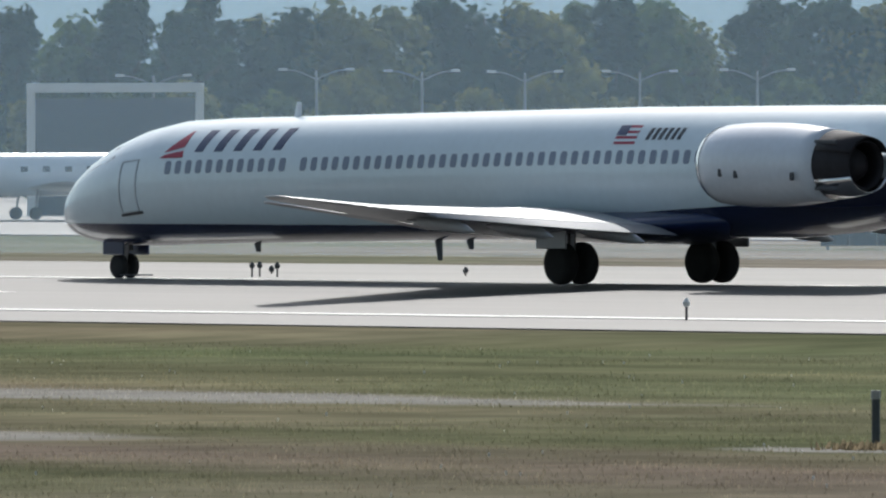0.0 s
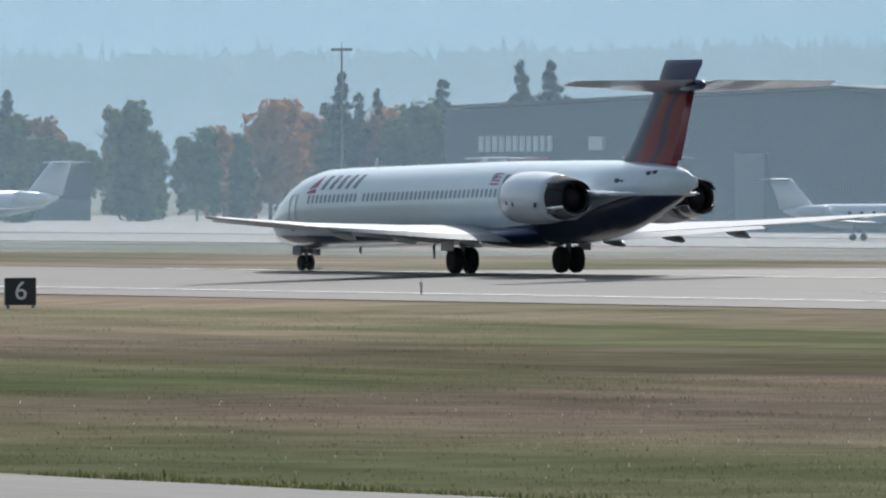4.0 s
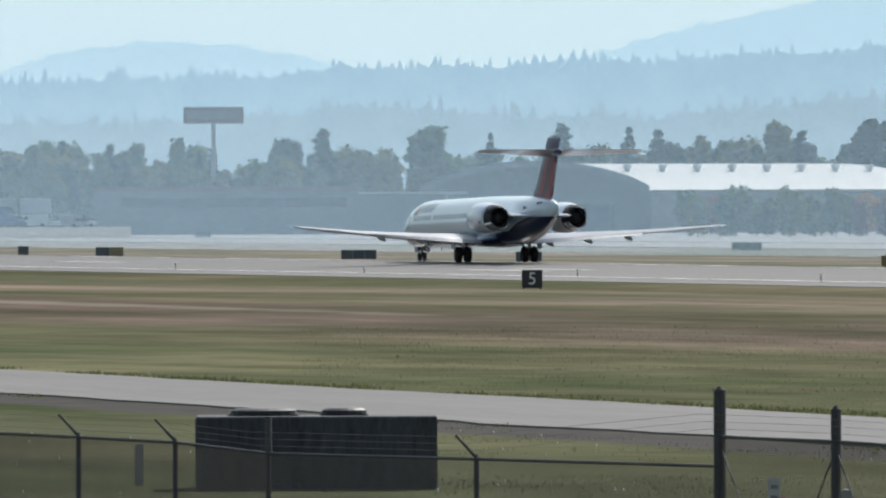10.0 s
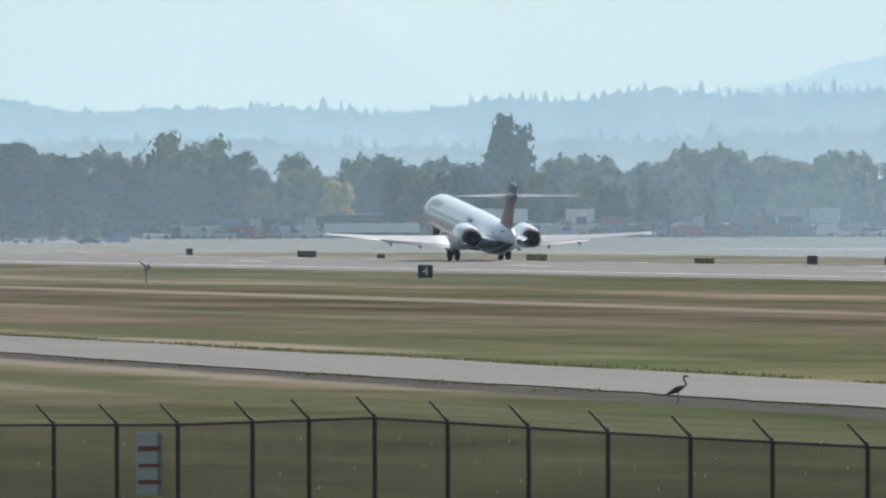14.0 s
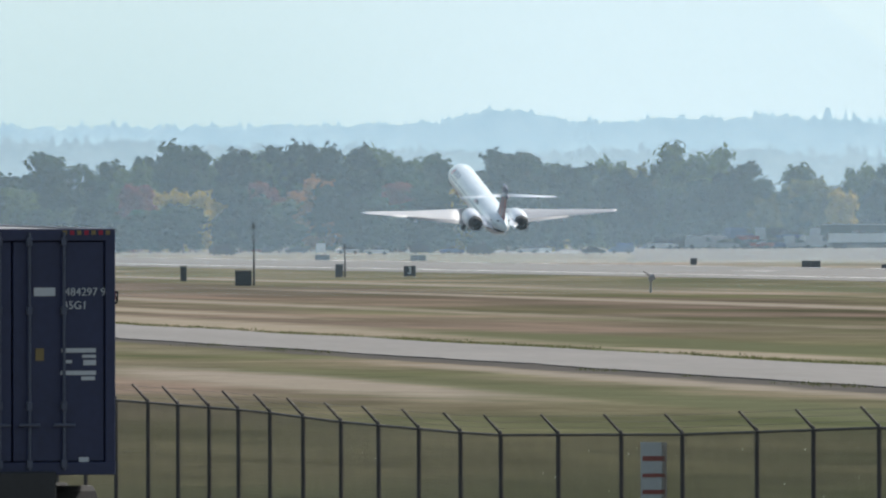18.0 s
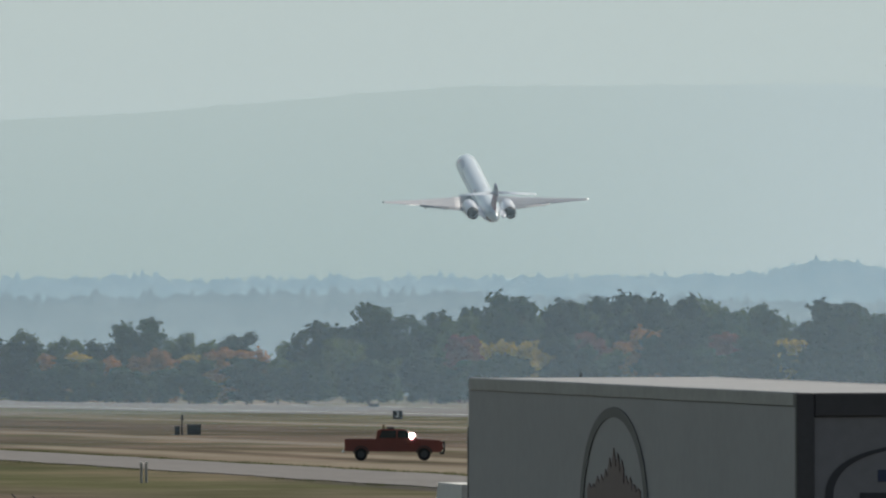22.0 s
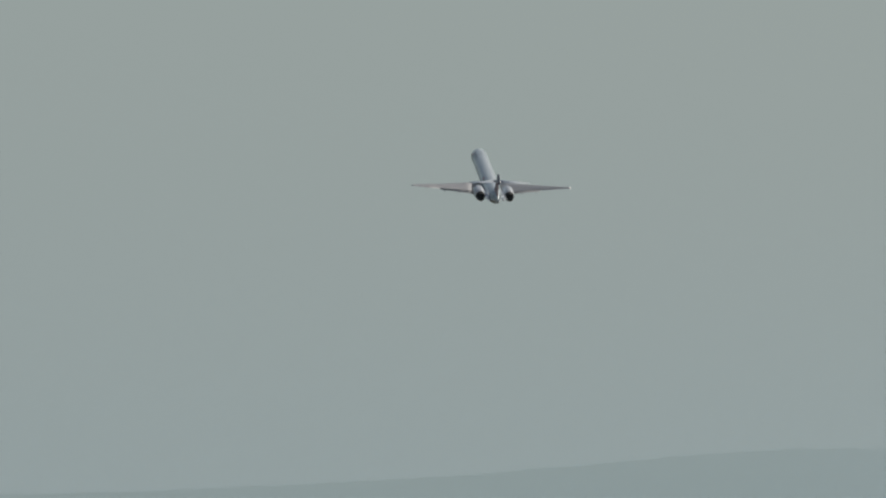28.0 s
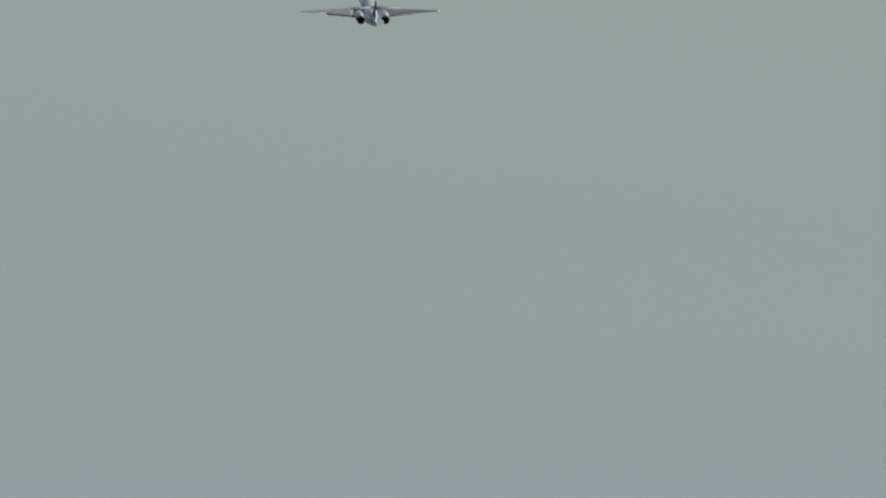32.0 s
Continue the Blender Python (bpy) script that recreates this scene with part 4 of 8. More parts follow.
def leaf_mesh(name, lumps, count, size, seed, material):
    """Many small leaf clumps on and inside a set of lumps (centre, radii); one from_pydata mesh."""
    rnd = random.Random(seed)
    verts, faces = [], []
    total = sum(r[0] * r[2] for _, r in lumps)
    for c, r in lumps:
        for _ in range(max(8, int(count * r[0] * r[2] / total))):
            d = Vector((rnd.gauss(0, 1), rnd.gauss(0, 1), rnd.gauss(0, 1)))
            d.normalize()
            d *= rnd.uniform(0.5, 1.0)
            p = Vector((c[0] + d.x * r[0], c[1] + d.y * r[1], c[2] + d.z * r[2]))
            # leaf sprays lie along the crown's surface, roughly
            lie = (d.normalized() + Vector((rnd.gauss(0, 0.45), rnd.gauss(0, 0.45), 0.1 + rnd.gauss(0, 0.45)))).normalized()
            q = lie.to_track_quat("Z", "Y").to_matrix() @ Euler((0, 0, rnd.uniform(0, 6.3))).to_matrix()
            s = size * rnd.uniform(0.6, 1.4)
            i = len(verts)
            for u, v in ((-1, -0.4), (0.1, -0.75), (1, 0.3), (-0.2, 0.8)):
                verts.append(p + q @ Vector((u * s, v * s, rnd.uniform(-0.2, 0.2) * s)))
            faces.append((i, i + 1, i + 2, i + 3))
    for c, r in lumps:
        # the dense inside of each bough
        i = len(verts)
        verts += [Vector((c[0] + x * r[0] * 0.72, c[1] + y * r[1] * 0.72, c[2] + z * r[2] * 0.72)) for x, y, z in ((1, 0, 0), (0, 1, 0), (-1, 0, 0), (0, -1, 0), (0, 0, 1), (0, 0, -1))]
        faces += [(i + a, i + b, i + t) for t in (4, 5) for a, b in ((0, 1), (1, 2), (2, 3), (3, 0))]
    me = bpy.data.meshes.new(name)
    me.from_pydata(verts, [], faces)
    me.materials.append(material)
    return me


def trunk_mesh(height, seed):
    rnd = random.Random(seed)
    bm = bmesh.new()
    rod(bm, (0, 0, -0.3), (0.02, 0, height * 0.45), 0.03 * height * 0.5, 0.016 * height * 0.5, 7)
    rod(bm, (0.02, 0, height * 0.44), (0, 0.03, height * 0.85), 0.016 * height * 0.5, 0.03, 6)
    for _ in range(6):
        z, a = height * rnd.uniform(0.25, 0.6), rnd.uniform(0, 6.3)
        rod(bm, (0, 0, z), (math.cos(a) * height * 0.2, math.sin(a) * height * 0.2, z + height * 0.16), 0.011 * height * 0.5, 0.03, 5)
    return mesh_of("trunk", bm, M_BARK)


def crown_lumps(kind, h, rnd):
    lumps = []
    if kind == "round":
        # boughs fill an egg-shaped crown, wider below its middle
        lumps.append(((0, 0, h * 0.5), (h * 0.25, h * 0.25, h * 0.42)))
        for k in range(30):
            z = 0.1 + 0.77 * (k + rnd.random()) / 30
            a, u = rnd.uniform(0, 6.3), rnd.uniform(0.45, 0.85)
            w = 0.31 * math.sqrt(max(0.05, 1 - ((z - 0.45) / 0.52) ** 2)) * u
            r = h * rnd.uniform(0.085, 0.14)
            lumps.append(((math.cos(a) * h * w, math.sin(a) * h * w, h * z), (r, r, r * 0.95)))
    elif kind == "tall":
        for k in range(9):
            z = 0.08 + 0.88 * k / 9
            w = 0.15 * (1 - (k / 9.6) ** 2.2) ** 0.8 * (0.8 + 0.2 * min(1, k / 2)) + 0.03
            lumps.append(((rnd.uniform(-0.015, 0.015) * h, rnd.uniform(-0.015, 0.015) * h, h * z), (h * w, h * w, h * 0.1)))
            a = rnd.uniform(0, 6.3)
            lumps.append(((math.cos(a) * h * w * 0.8, math.sin(a) * h * w * 0.8, h * (z + 0.03)), (h * w * 0.5, h * w * 0.5, h * 0.08)))
    else:
        for k in range(15):
            z = 0.04 + 0.96 * k / 15
            w = 0.19 * (1 - k / 15.5) * rnd.uniform(0.75, 1.2)
            lumps.append(((rnd.uniform(-0.01, 0.01) * h, 0, h * z), (h * w, h * w, h * 0.035)))
            for _ in range(3):
                a = rnd.uniform(0, 6.3)
                lumps.append(((math.cos(a) * h * w, math.sin(a) * h * w, h * (z - 0.015)), (h * w * 0.35, h * w * 0.35, h * 0.02)))
    return lumps


TREES = {}


def tree_model(kind, colour, variant, fine=0):
    """A tree 10 m tall, kept as pieces to copy; fine: more and smaller leaves, for those nearer the field."""
    key = (kind, colour, variant, fine)
    if key not in TREES:
        rnd = random.Random(len(TREES) * 7 + 3)
        name = {"round": "broadleaf_crown", "tall": "columnar_crown", "fir": "conifer_crown"}[kind]
        count, size = ((1150, 0.34), (2200, 0.23), (1450, 0.28))[fine]
        if kind == "fir":
            count, size = count * 0.8, size * 0.8
        TREES[key] = (trunk_mesh(10, len(TREES)), leaf_mesh(name, crown_lumps(kind, 10, rnd), int(count), size, len(TREES), LEAF[colour]))
    return TREES[key]


TREE_WORDS = {"green": "green leafy", "dark": "dark green", "olive": "olive-green", "yellow": "yellow autumn", "orange": "orange autumn", "red": "rusty red autumn"}
TREE_RND = random.Random(5)


def tree(kind, colour, turn, far, height, wide=1.0, group="trees beyond the airfield"):
    trunk, crown = tree_model(kind, colour, TREE_RND.randrange(3), 1 if far < 1450 else 2 if far > 2750 else 0)
    word = {"round": "tree with a rounded crown", "tall": "tall slender tree", "fir": "conifer"}[kind]
    root = thing("conifer" if kind == "fir" else "tree", at(turn, far, FIELD_Z, TREE_RND.uniform(0, 360)), TREE_WORDS[colour] + " " + word + " on the grass", "tree", group)
    s = height / 10
    for name, me in (("trunk", trunk), ("crown", crown)):
        ob = part(name, me, None, root)
        ob.scale = (s * wide, s * wide, s)
    return root


def rises(far, px):
    """Height above the field of a top that rises so far over the eye's level."""
    return EYE[2] - FIELD_Z + px * far / 24290


def tree_row(rows, far0, far1, seed):
    """Rows of (bearing, rise, kind, colour, width)."""
    rnd = random.Random(seed)
    for turn, rise, kind, colour, wide in rows:
        far = rnd.uniform(far0, far1)
        tree(kind, colour, turn, far, rises(far, rise) * 1.02, wide)


def wood_fill(turn0, turn1, far0, far1, rise0, rise1, count, seed, mix):
    """Loose wood between two bearings, tops between two rises, joined into one object."""
    rnd = random.Random(seed)
    verts, faces, slots, names, base = [], [], [], [], 0
    for k in range(count):
        turn = turn0 + (turn1 - turn0) * (k + rnd.uniform(0.1, 0.9)) / count
        far = rnd.uniform(far0, far1)
        kind, colour = rnd.choice(mix)
        trunk, crown = tree_model(kind, colour, rnd.randrange(3), 1 if far < 1450 else 2 if far > 2750 else 0)
        high, wide = rises(far, rnd.uniform(rise0, rise1)) / 10, rnd.uniform(0.85, 1.3)
        spin, m = rnd.uniform(0, 6.3), at(turn, far)
        for me, slot in ((trunk, "bark"), (crown, colour)):
            co = np.empty(len(me.vertices) * 3, np.float32)
            me.vertices.foreach_get("co", co)
            co = co.reshape(-1, 3) * (high * wide, high * wide, high)
            c, sn = math.cos(spin), math.sin(spin)
            co = np.stack([co[:, 0] * c - co[:, 1] * sn, co[:, 0] * sn + co[:, 1] * c, co[:, 2]], 1) + np.array(m.translation)
            verts.append(co)
            if slot not in names:
                names.append(slot)
            for p in me.polygons:
                faces.append([v + base for v in p.vertices])
                slots.append(names.index(slot))
            base += len(co)
    me = bpy.data.meshes.new("woodland")
    me.from_pydata(np.concatenate(verts).tolist(), [], faces)
    for n in names:
        me.materials.append(M_BARK if n == "bark" else WOOD[n])
    me.polygons.foreach_set("material_index", slots)
    tagged(new("woodland", me), "mixed belt of trees beyond the airfield", "woodland", kind="stuff")


G, Dk, Ol, Ye, Or, Re = "green", "dark", "olive", "yellow", "orange", "red"
# tall wood behind the apron at the start of the run
wood_fill(48.6, 53.5, 980, 1090, 205, 250, 26, 1, (("tall", G), ("round", Dk), ("tall", Dk), ("round", G), ("round", Ol)))
wood_fill(53.3, 55.3, 980, 1060, 195, 240, 10, 2, (("tall", Dk), ("round", G), ("round", Dk)))
tree_row(((54.95, 250, "fir", Dk, 1.0), (55.1, 205, "round", G, 1.3), (54.75, 170, "round", Ol, 1.2), (55.25, 130, "round", G, 1.2)), 960, 1000, 3)
wood_fill(48.6, 54.6, 900, 950, 60, 110, 16, 4, (("round", G), ("round", Ol), ("round", G)))
# small firs and park trees by the lot
tree_row(((57.5, 70, "fir", Dk, 1.1), (57.1, 85, "fir", G, 1.2), (56.68, 115, "fir", Dk, 1.1), (56.52, 130, "fir", Dk, 1.1), (56.2, 105, "fir", G, 1.5), (55.88, 75, "fir", Dk, 1.1), (55.45, 100, "fir", Dk, 1.4), (55.38, 90, "round", G, 1.0), (57.35, 55, "round", G, 1.0)), 1010, 1060, 5)
wood_fill(55.4, 59.5, 1500, 1700, 130, 215, 30, 6, (("round", G), ("round", Ol), ("tall", G), ("round", Dk)))
# behind the gabled sheds and the long hangar
wood_fill(60.4, 62.6, 1330, 1400, 95, 135, 22, 7, (("fir", Dk), ("round", G), ("fir", G), ("round", Ol)))
wood_fill(59.0, 61.9, 1700, 1900, 120, 195, 24, 8, (("round", G), ("round", Ol), ("tall", G)))
tree_row(((63.3, 236, "round", Ol, 1.4), (63.42, 190, "round", G, 1.0), (62.98, 208, "tall", Dk, 1.1), (63.06, 190, "tall", G, 1.0), (62.82, 150, "round", Or, 1.0), (62.2, 150, "tall", G, 1.1)), 1300, 1330, 9)
wood_fill(61.6, 63.6, 1330, 1420, 90, 140, 16, 10, (("round", Ol), ("round", G), ("tall", G), ("round", Ol)))
tree_row(((66.1, 200, "fir", Dk, 1.2), (65.98, 205, "fir", Dk, 1.2), (66.43, 170, "fir", Dk, 1.2), (66.85, 185, "fir", Dk, 1.0), (66.78, 145, "fir", Dk, 1.0), (66.7, 150, "fir", Dk, 1.0), (66.5, 130, "round", G, 1.4), (66.65, 110, "round", Re, 1.0)), 1280, 1330, 11)
wood_fill(64.2, 65.2, 1260, 1280, 138, 160, 9, 12, (("tall", Ol), ("fir", Dk)))
wood_fill(66.5, 69.5, 1400, 1750, 60, 150, 26, 13, (("fir", Dk), ("round", G), ("tall", Ol), ("tall", G), ("round", Or)))
# among the hotels
tree_row(((70.43, 150, "fir", Dk, 1.3), (70.13, 105, "round", Dk, 1.2), (69.85, 135, "fir", Dk, 1.0), (69.3, 140, "fir", Dk, 1.1), (70.85, 95, "round", Ye, 1.5), (70.95, 85, "round", Ye, 1.6), (71.2, 80, "round", Ye, 1.2), (70.72, 80, "round", G, 1.2),
          (68.75, 130, "fir", Dk, 1.1), (68.6, 110, "tall", Ol, 1), (68.25, 150, "fir", Dk, 1.2), (68.1, 110, "round", Or, 1), (69.0, 105, "tall", G, 1.0)), 1600, 1700, 14)
tree_row(((72.8, 110, "round", Dk, 1.2), (73.85, 75, "round", Dk, 1.6), (73.5, 85, "round", G, 1.1), (72.3, 90, "tall", G, 1), (72.05, 85, "round", Re, 1.2), (71.6, 90, "round", G, 1.8), (73.2, 60, "round", G, 1.3), (74.15, 90, "fir", Dk, 1), (74.3, 85, "round", G, 1.5), (71.9, 60, "round", G, 1.2)), 1640, 1700, 15)
wood_fill(72.4, 74.3, 1600, 1640, 20, 42, 26, 16, (("round", Dk), ("round", G)))
wood_fill(70.4, 72.4, 1760, 1820, 25, 60, 14, 161, (("round", G), ("round", Ol)))
# woods round the arched hangar
wood_fill(73.9, 79.2, 2600, 2760, 70, 126, 84, 17, (("round", G), ("tall", Ol), ("fir", Dk), ("tall", Dk), ("tall", G), ("fir", Dk), ("round", Ol)))
tree_row(((75.9, 140, "fir", Dk, 1.9), (75.0, 145, "tall", Ol, 1.5), (74.9, 130, "fir", Dk, 1.6), (74.62, 148, "tall", Dk, 1.2), (74.55, 146, "fir", Dk, 1.4), (75.62, 135, "fir", Dk, 1.2), (75.5, 130, "fir", Dk, 1.8), (76.9, 132, "fir", Dk, 1.7),
          (76.45, 140, "tall", G, 1.5), (76.2, 125, "fir", Dk, 1), (77.0, 105, "fir", Dk, 1), (77.06, 102, "fir", Dk, 1)), 2540, 2600, 18)
wood_fill(74.2, 75.4, 2020, 2080, 0, 38, 22, 19, (("round", G), ("round", Re), ("round", G), ("round", Ol), ("round", Or)))
# tall poplar and the long belt at the field's end
tree_row(((79.42, 189, "round", Dk, 0.6), (79.41, 160, "round", Dk, 0.75), (79.43, 125, "round", Dk, 1.0), (79.35, 99, "fir", Dk, 1.9), (79.51, 94, "round", Dk, 1.1)), 2500, 2560, 20)
wood_fill(76.9, 79.9, 2300, 2420, 45, 92, 60, 21, (("round", Dk), ("tall", Ol), ("tall", Dk), ("round", G), ("fir", Dk), ("tall", G)))
tree_row(((79.24, 105, "round", Dk, 0.95), (79.90, 114, "round", Dk, 1.21), (79.99, 84, "round", Dk, 0.95), (80.56, 120, "round", Dk, 1.17), (80.47, 95, "round", Dk, 0.95), (80.75, 87, "round", Dk, 1.37),
          (80.66, 85, "round", Dk, 1.05), (80.98, 101, "round", Dk, 0.95), (81.08, 111, "round", Dk, 0.95), (81.22, 114, "round", Dk, 0.95), (81.37, 121, "round", Dk, 0.95), (81.51, 140, "round", Dk, 1.10),
          (81.59, 116, "round", Dk, 0.95), (81.93, 92, "round", Dk, 1.33), (79.60, 84, "round", Dk, 1.06), (79.79, 64, "round", Dk, 1.25), (80.28, 55, "round", Dk, 1.37), (80.14, 54, "round", Dk, 1.37),
          (80.87, 75, "round", Dk, 1.13), (81.83, 67, "round", Dk, 1.22)), 2860, 2960, 21)
tree_row(((80.19, 83, "round", Ol, 1.06), (80.13, 69, "round", Ye, 0.95), (81.70, 75, "round", Ye, 1.13), (81.73, 47, "round", Ye, 1.10), (81.31, 34, "round", Ye, 0.99), (80.45, 55, "round", Ol, 0.95)), 2820, 2850, 22)
tree_row(((79.71, 108, "round", G, 1.21), (80.04, 114, "round", G, 0.95), (80.33, 117, "round", G, 0.95), (80.26, 95, "round", Ol, 1.00), (80.87, 159, "round", G, 0.95), (80.68, 148, "round", G, 0.95),
          (80.79, 130, "round", G, 0.95), (81.11, 128, "round", G, 0.95), (81.01, 121, "round", Ol, 0.95), (81.84, 127, "round", G, 0.95), (82.12, 151, "round", G, 0.95), (82.19, 97, "round", G, 1.14),
          (79.13, 111, "round", G, 1.33), (81.29, 96, "round", G, 0.95), (81.67, 87, "round", G, 0.95)), 3080, 3160, 23)
tree_row(((79.06, 90, "round", Dk, 1.14), (78.91, 90, "round", Dk, 1.39), (79.21, 80, "fir", Dk, 1.23), (78.49, 101, "round", Dk, 0.95), (78.36, 79, "round", Dk, 1.42), (78.74, 79, "round", Dk, 1.24),
          (78.60, 79, "round", Dk, 1.24), (78.17, 79, "round", Dk, 1.42), (78.03, 78, "round", Dk, 1.42)), 2640, 2700, 33)
tree_row(((78.76, 104, "round", G, 0.95), (78.62, 127, "round", G, 1.19), (78.48, 129, "round", G, 0.98), (78.29, 113, "round", G, 1.01), (78.15, 104, "round", Ol, 0.95), (78.02, 118, "round", G, 1.25)), 2900, 2980, 34)
wood_fill(79.3, 81.9, 2960, 3050, 20, 70, 40, 35, (("round", Dk), ("round", G), ("round", Dk)))
# the mixed wood beyond the far end of the runway, with autumn colours along its foot
tree_row(((83.42, 141, "round", Dk, 1.48), (83.68, 108, "round", Dk, 1.42), (83.56, 78, "round", G, 1.31), (83.20, 126, "round", Dk, 0.95), (83.10, 120, "round", G, 0.95), (83.00, 137, "round", Dk, 0.95),
          (82.87, 158, "round", Dk, 1.01), (82.75, 132, "round", G, 0.95), (82.63, 148, "round", Dk, 0.95), (82.54, 141, "round", G, 0.95), (82.47, 157, "round", Dk, 0.95), (82.36, 146, "round", G, 0.95),
          (82.28, 157, "round", Dk, 0.95), (82.14, 151, "round", Dk, 0.95), (82.03, 139, "round", G, 0.95), (81.95, 126, "round", Dk, 0.95), (81.86, 137, "round", Dk, 0.95), (81.77, 110, "round", G, 0.95),
          (83.28, 102, "round", Dk, 1.09), (82.93, 112, "round", G, 1.17), (82.69, 107, "round", Dk, 1.21), (82.08, 101, "round", Dk, 1.26)), 2960, 3060, 24)
tree_row(((83.07, 86, "round", Re, 0.95), (82.99, 70, "round", Ye, 0.95), (82.91, 74, "round", Ye, 0.95), (82.83, 70, "round", Ye, 0.95), (82.75, 72, "round", Ye, 0.95), (82.55, 89, "round", Re, 0.95),
          (82.32, 93, "round", Or, 1.15), (82.37, 71, "round", Or, 0.97), (81.96, 87, "round", Re, 1.20), (81.92, 66, "round", Or, 1.02), (81.70, 74, "round", Ye, 1.14), (81.71, 50, "round", Ye, 1.19)), 2840, 2900, 25)
tree_row(((82.64, 84, "round", Dk, 1.48), (82.21, 111, "round", Dk, 1.29), (82.09, 63, "round", Dk, 1.45), (81.85, 76, "round", Dk, 1.75), (81.53, 141, "round", Dk, 1.33), (81.41, 128, "round", Dk, 1.04),
          (81.32, 115, "round", Dk, 1.12), (82.88, 44, "round", Dk, 1.76), (83.02, 37, "round", Dk, 1.90), (83.21, 42, "round", Dk, 2.04), (83.47, 38, "round", Dk, 2.16), (82.48, 41, "round", Dk, 2.07),
          (81.98, 36, "round", Dk, 1.94), (81.63, 50, "round", Dk, 1.41)), 2770, 2830, 26)
tree_row(((84.79, 47, "round", Or, 1.11), (84.70, 53, "round", Ye, 1.26), (84.57, 42, "round", Or, 1.43), (84.42, 42, "round", Or, 1.30), (84.32, 56, "round", Or, 1.12), (84.20, 48, "round", Ye, 1.22),
          (84.09, 58, "round", Or, 1.21), (83.96, 57, "round", Or, 1.33)), 2860, 2900, 27)
tree_row(((84.68, 42, "round", Dk, 2.20), (84.49, 26, "round", Dk, 1.88), (84.22, 39, "round", Dk, 2.20), (83.98, 41, "round", Dk, 1.94), (83.73, 35, "round", Dk, 2.20), (85.02, 81, "round", Dk, 1.34),
          (84.92, 71, "round", Dk, 1.16), (85.14, 75, "round", Dk, 1.31), (83.85, 23, "round", Dk, 1.96), (84.37, 19, "round", Dk, 2.09), (84.81, 23, "round", Dk, 1.98)), 2780, 2840, 28)
tree_row(((84.41, 115, "round", Dk, 1.32), (84.90, 93, "round", G, 0.95), (84.27, 86, "round", G, 1.09), (84.01, 88, "round", Dk, 1.24), (83.80, 73, "round", G, 1.41), (84.57, 72, "round", Dk, 1.43),
          (84.72, 79, "round", G, 1.15), (84.13, 72, "round", G, 1.23)), 3300, 3380, 29)
wood_fill(81.7, 83.6, 2840, 2900, 14, 60, 26, 30, (("round", Dk), ("round", G), ("round", Dk)))
wood_fill(83.4, 86.2, 2870, 2920, 6, 34, 30, 31, (("round", Dk), ("round", Dk), ("round", G)))
wood_fill(83.6, 86.4, 3380, 3450, 40, 80, 26, 32, (("round", Dk), ("round", G), ("round", Dk)))

# ---- buildings ----
M_WALL_BLUE = mat("blue_grey_steel_cladding", (0.04, 0.052, 0.074), 0.6, vary=0.06, scale=0.3)
M_WALL_PALE = mat("pale_render_wall", (0.205, 0.183, 0.185), 0.8, vary=0.07, scale=0.2)
M_WALL_GREY = mat("grey_metal_siding", (0.15, 0.16, 0.17), 0.6, vary=0.07, scale=0.3)
M_GABLE = mat("pale_grey_gable_cladding", (0.13, 0.13, 0.125), 0.7, vary=0.06, scale=0.3)
M_WALL_TAN = mat("tan_brick_wall", (0.19, 0.12, 0.095), 0.85, vary=0.08, scale=0.4)
M_ROOF_WHITE = mat("bright_white_roof", (0.86, 0.86, 0.84), 0.3, vary=0.03, scale=0.1)
M_ROOF_ARCH = mat("weathered_white_roof", (0.4, 0.4, 0.39), 0.65, vary=0.08, scale=0.15)
M_ROOF_TEAL = mat("teal_metal_roof", (0.035, 0.12, 0.125), 0.8, vary=0.06, scale=0.4)
M_ROOF_DARK = mat("dark_slate_roof", (0.06, 0.055, 0.055), 0.7, vary=0.1, scale=0.4)
M_WINDOW = mat("dark_window_pane", (0.025, 0.03, 0.035), 0.15, vary=0.1)
M_TRIM = mat("white_trim_paint", (0.7, 0.7, 0.68), 0.6, vary=0.04)
M_POLE = mat("galvanised_pole", (0.28, 0.28, 0.28), 0.5, 0.5, vary=0.1)
M_BLACK = mat("black_paint", (0.02, 0.02, 0.022), 0.5, vary=0.15, scale=2)
PX = 24290.0


def side_of(turn0, turn1, far):
    """Middle bearing and width between two bearings at a distance."""
    return (turn0 + turn1) / 2, far * radians(abs(turn0 - turn1))


def block(parent, name, x0, x1, y0, y1, z0, z1, wall, roof=None, rim=0.35):
    ob = part(name, boxed(x0, x1, y0, y1, z0, z1), wall, parent)
    if roof:
        part("flat_roof", boxed(x0 - 0.15, x1 + 0.15, y0 - 0.15, y1 + 0.15, z1 + 0.003, z1 + rim), roof, parent)
    return ob


def window_grid(parent, x0, x1, z0, z1, cols, rows, y, w=0.62, h=0.55, name="window"):
    """Recessed windows on a front wall at y, each with pane and frame in one."""
    dx, dz = (x1 - x0) / cols, (z1 - z0) / rows
    pane = mesh_of("window", boxed(-dx * w / 2, dx * w / 2, -0.06, 0.2, -dz * h / 2, dz * h / 2), M_WINDOW)
    sill = mesh_of("window_sill", boxed(-dx * w / 2 - 0.1, dx * w / 2 + 0.1, -0.16, 0.1, -dz * h / 2 - 0.16, -dz * h / 2 - 0.01), M_WALL_PALE)
    for i in range(cols):
        for j in range(rows):
            ob = part(name, pane, None, parent)
            ob.location = (x0 + dx * (i + 0.5), y, z0 + dz * (j + 0.5))
            part("window_sill", sill, None, ob)


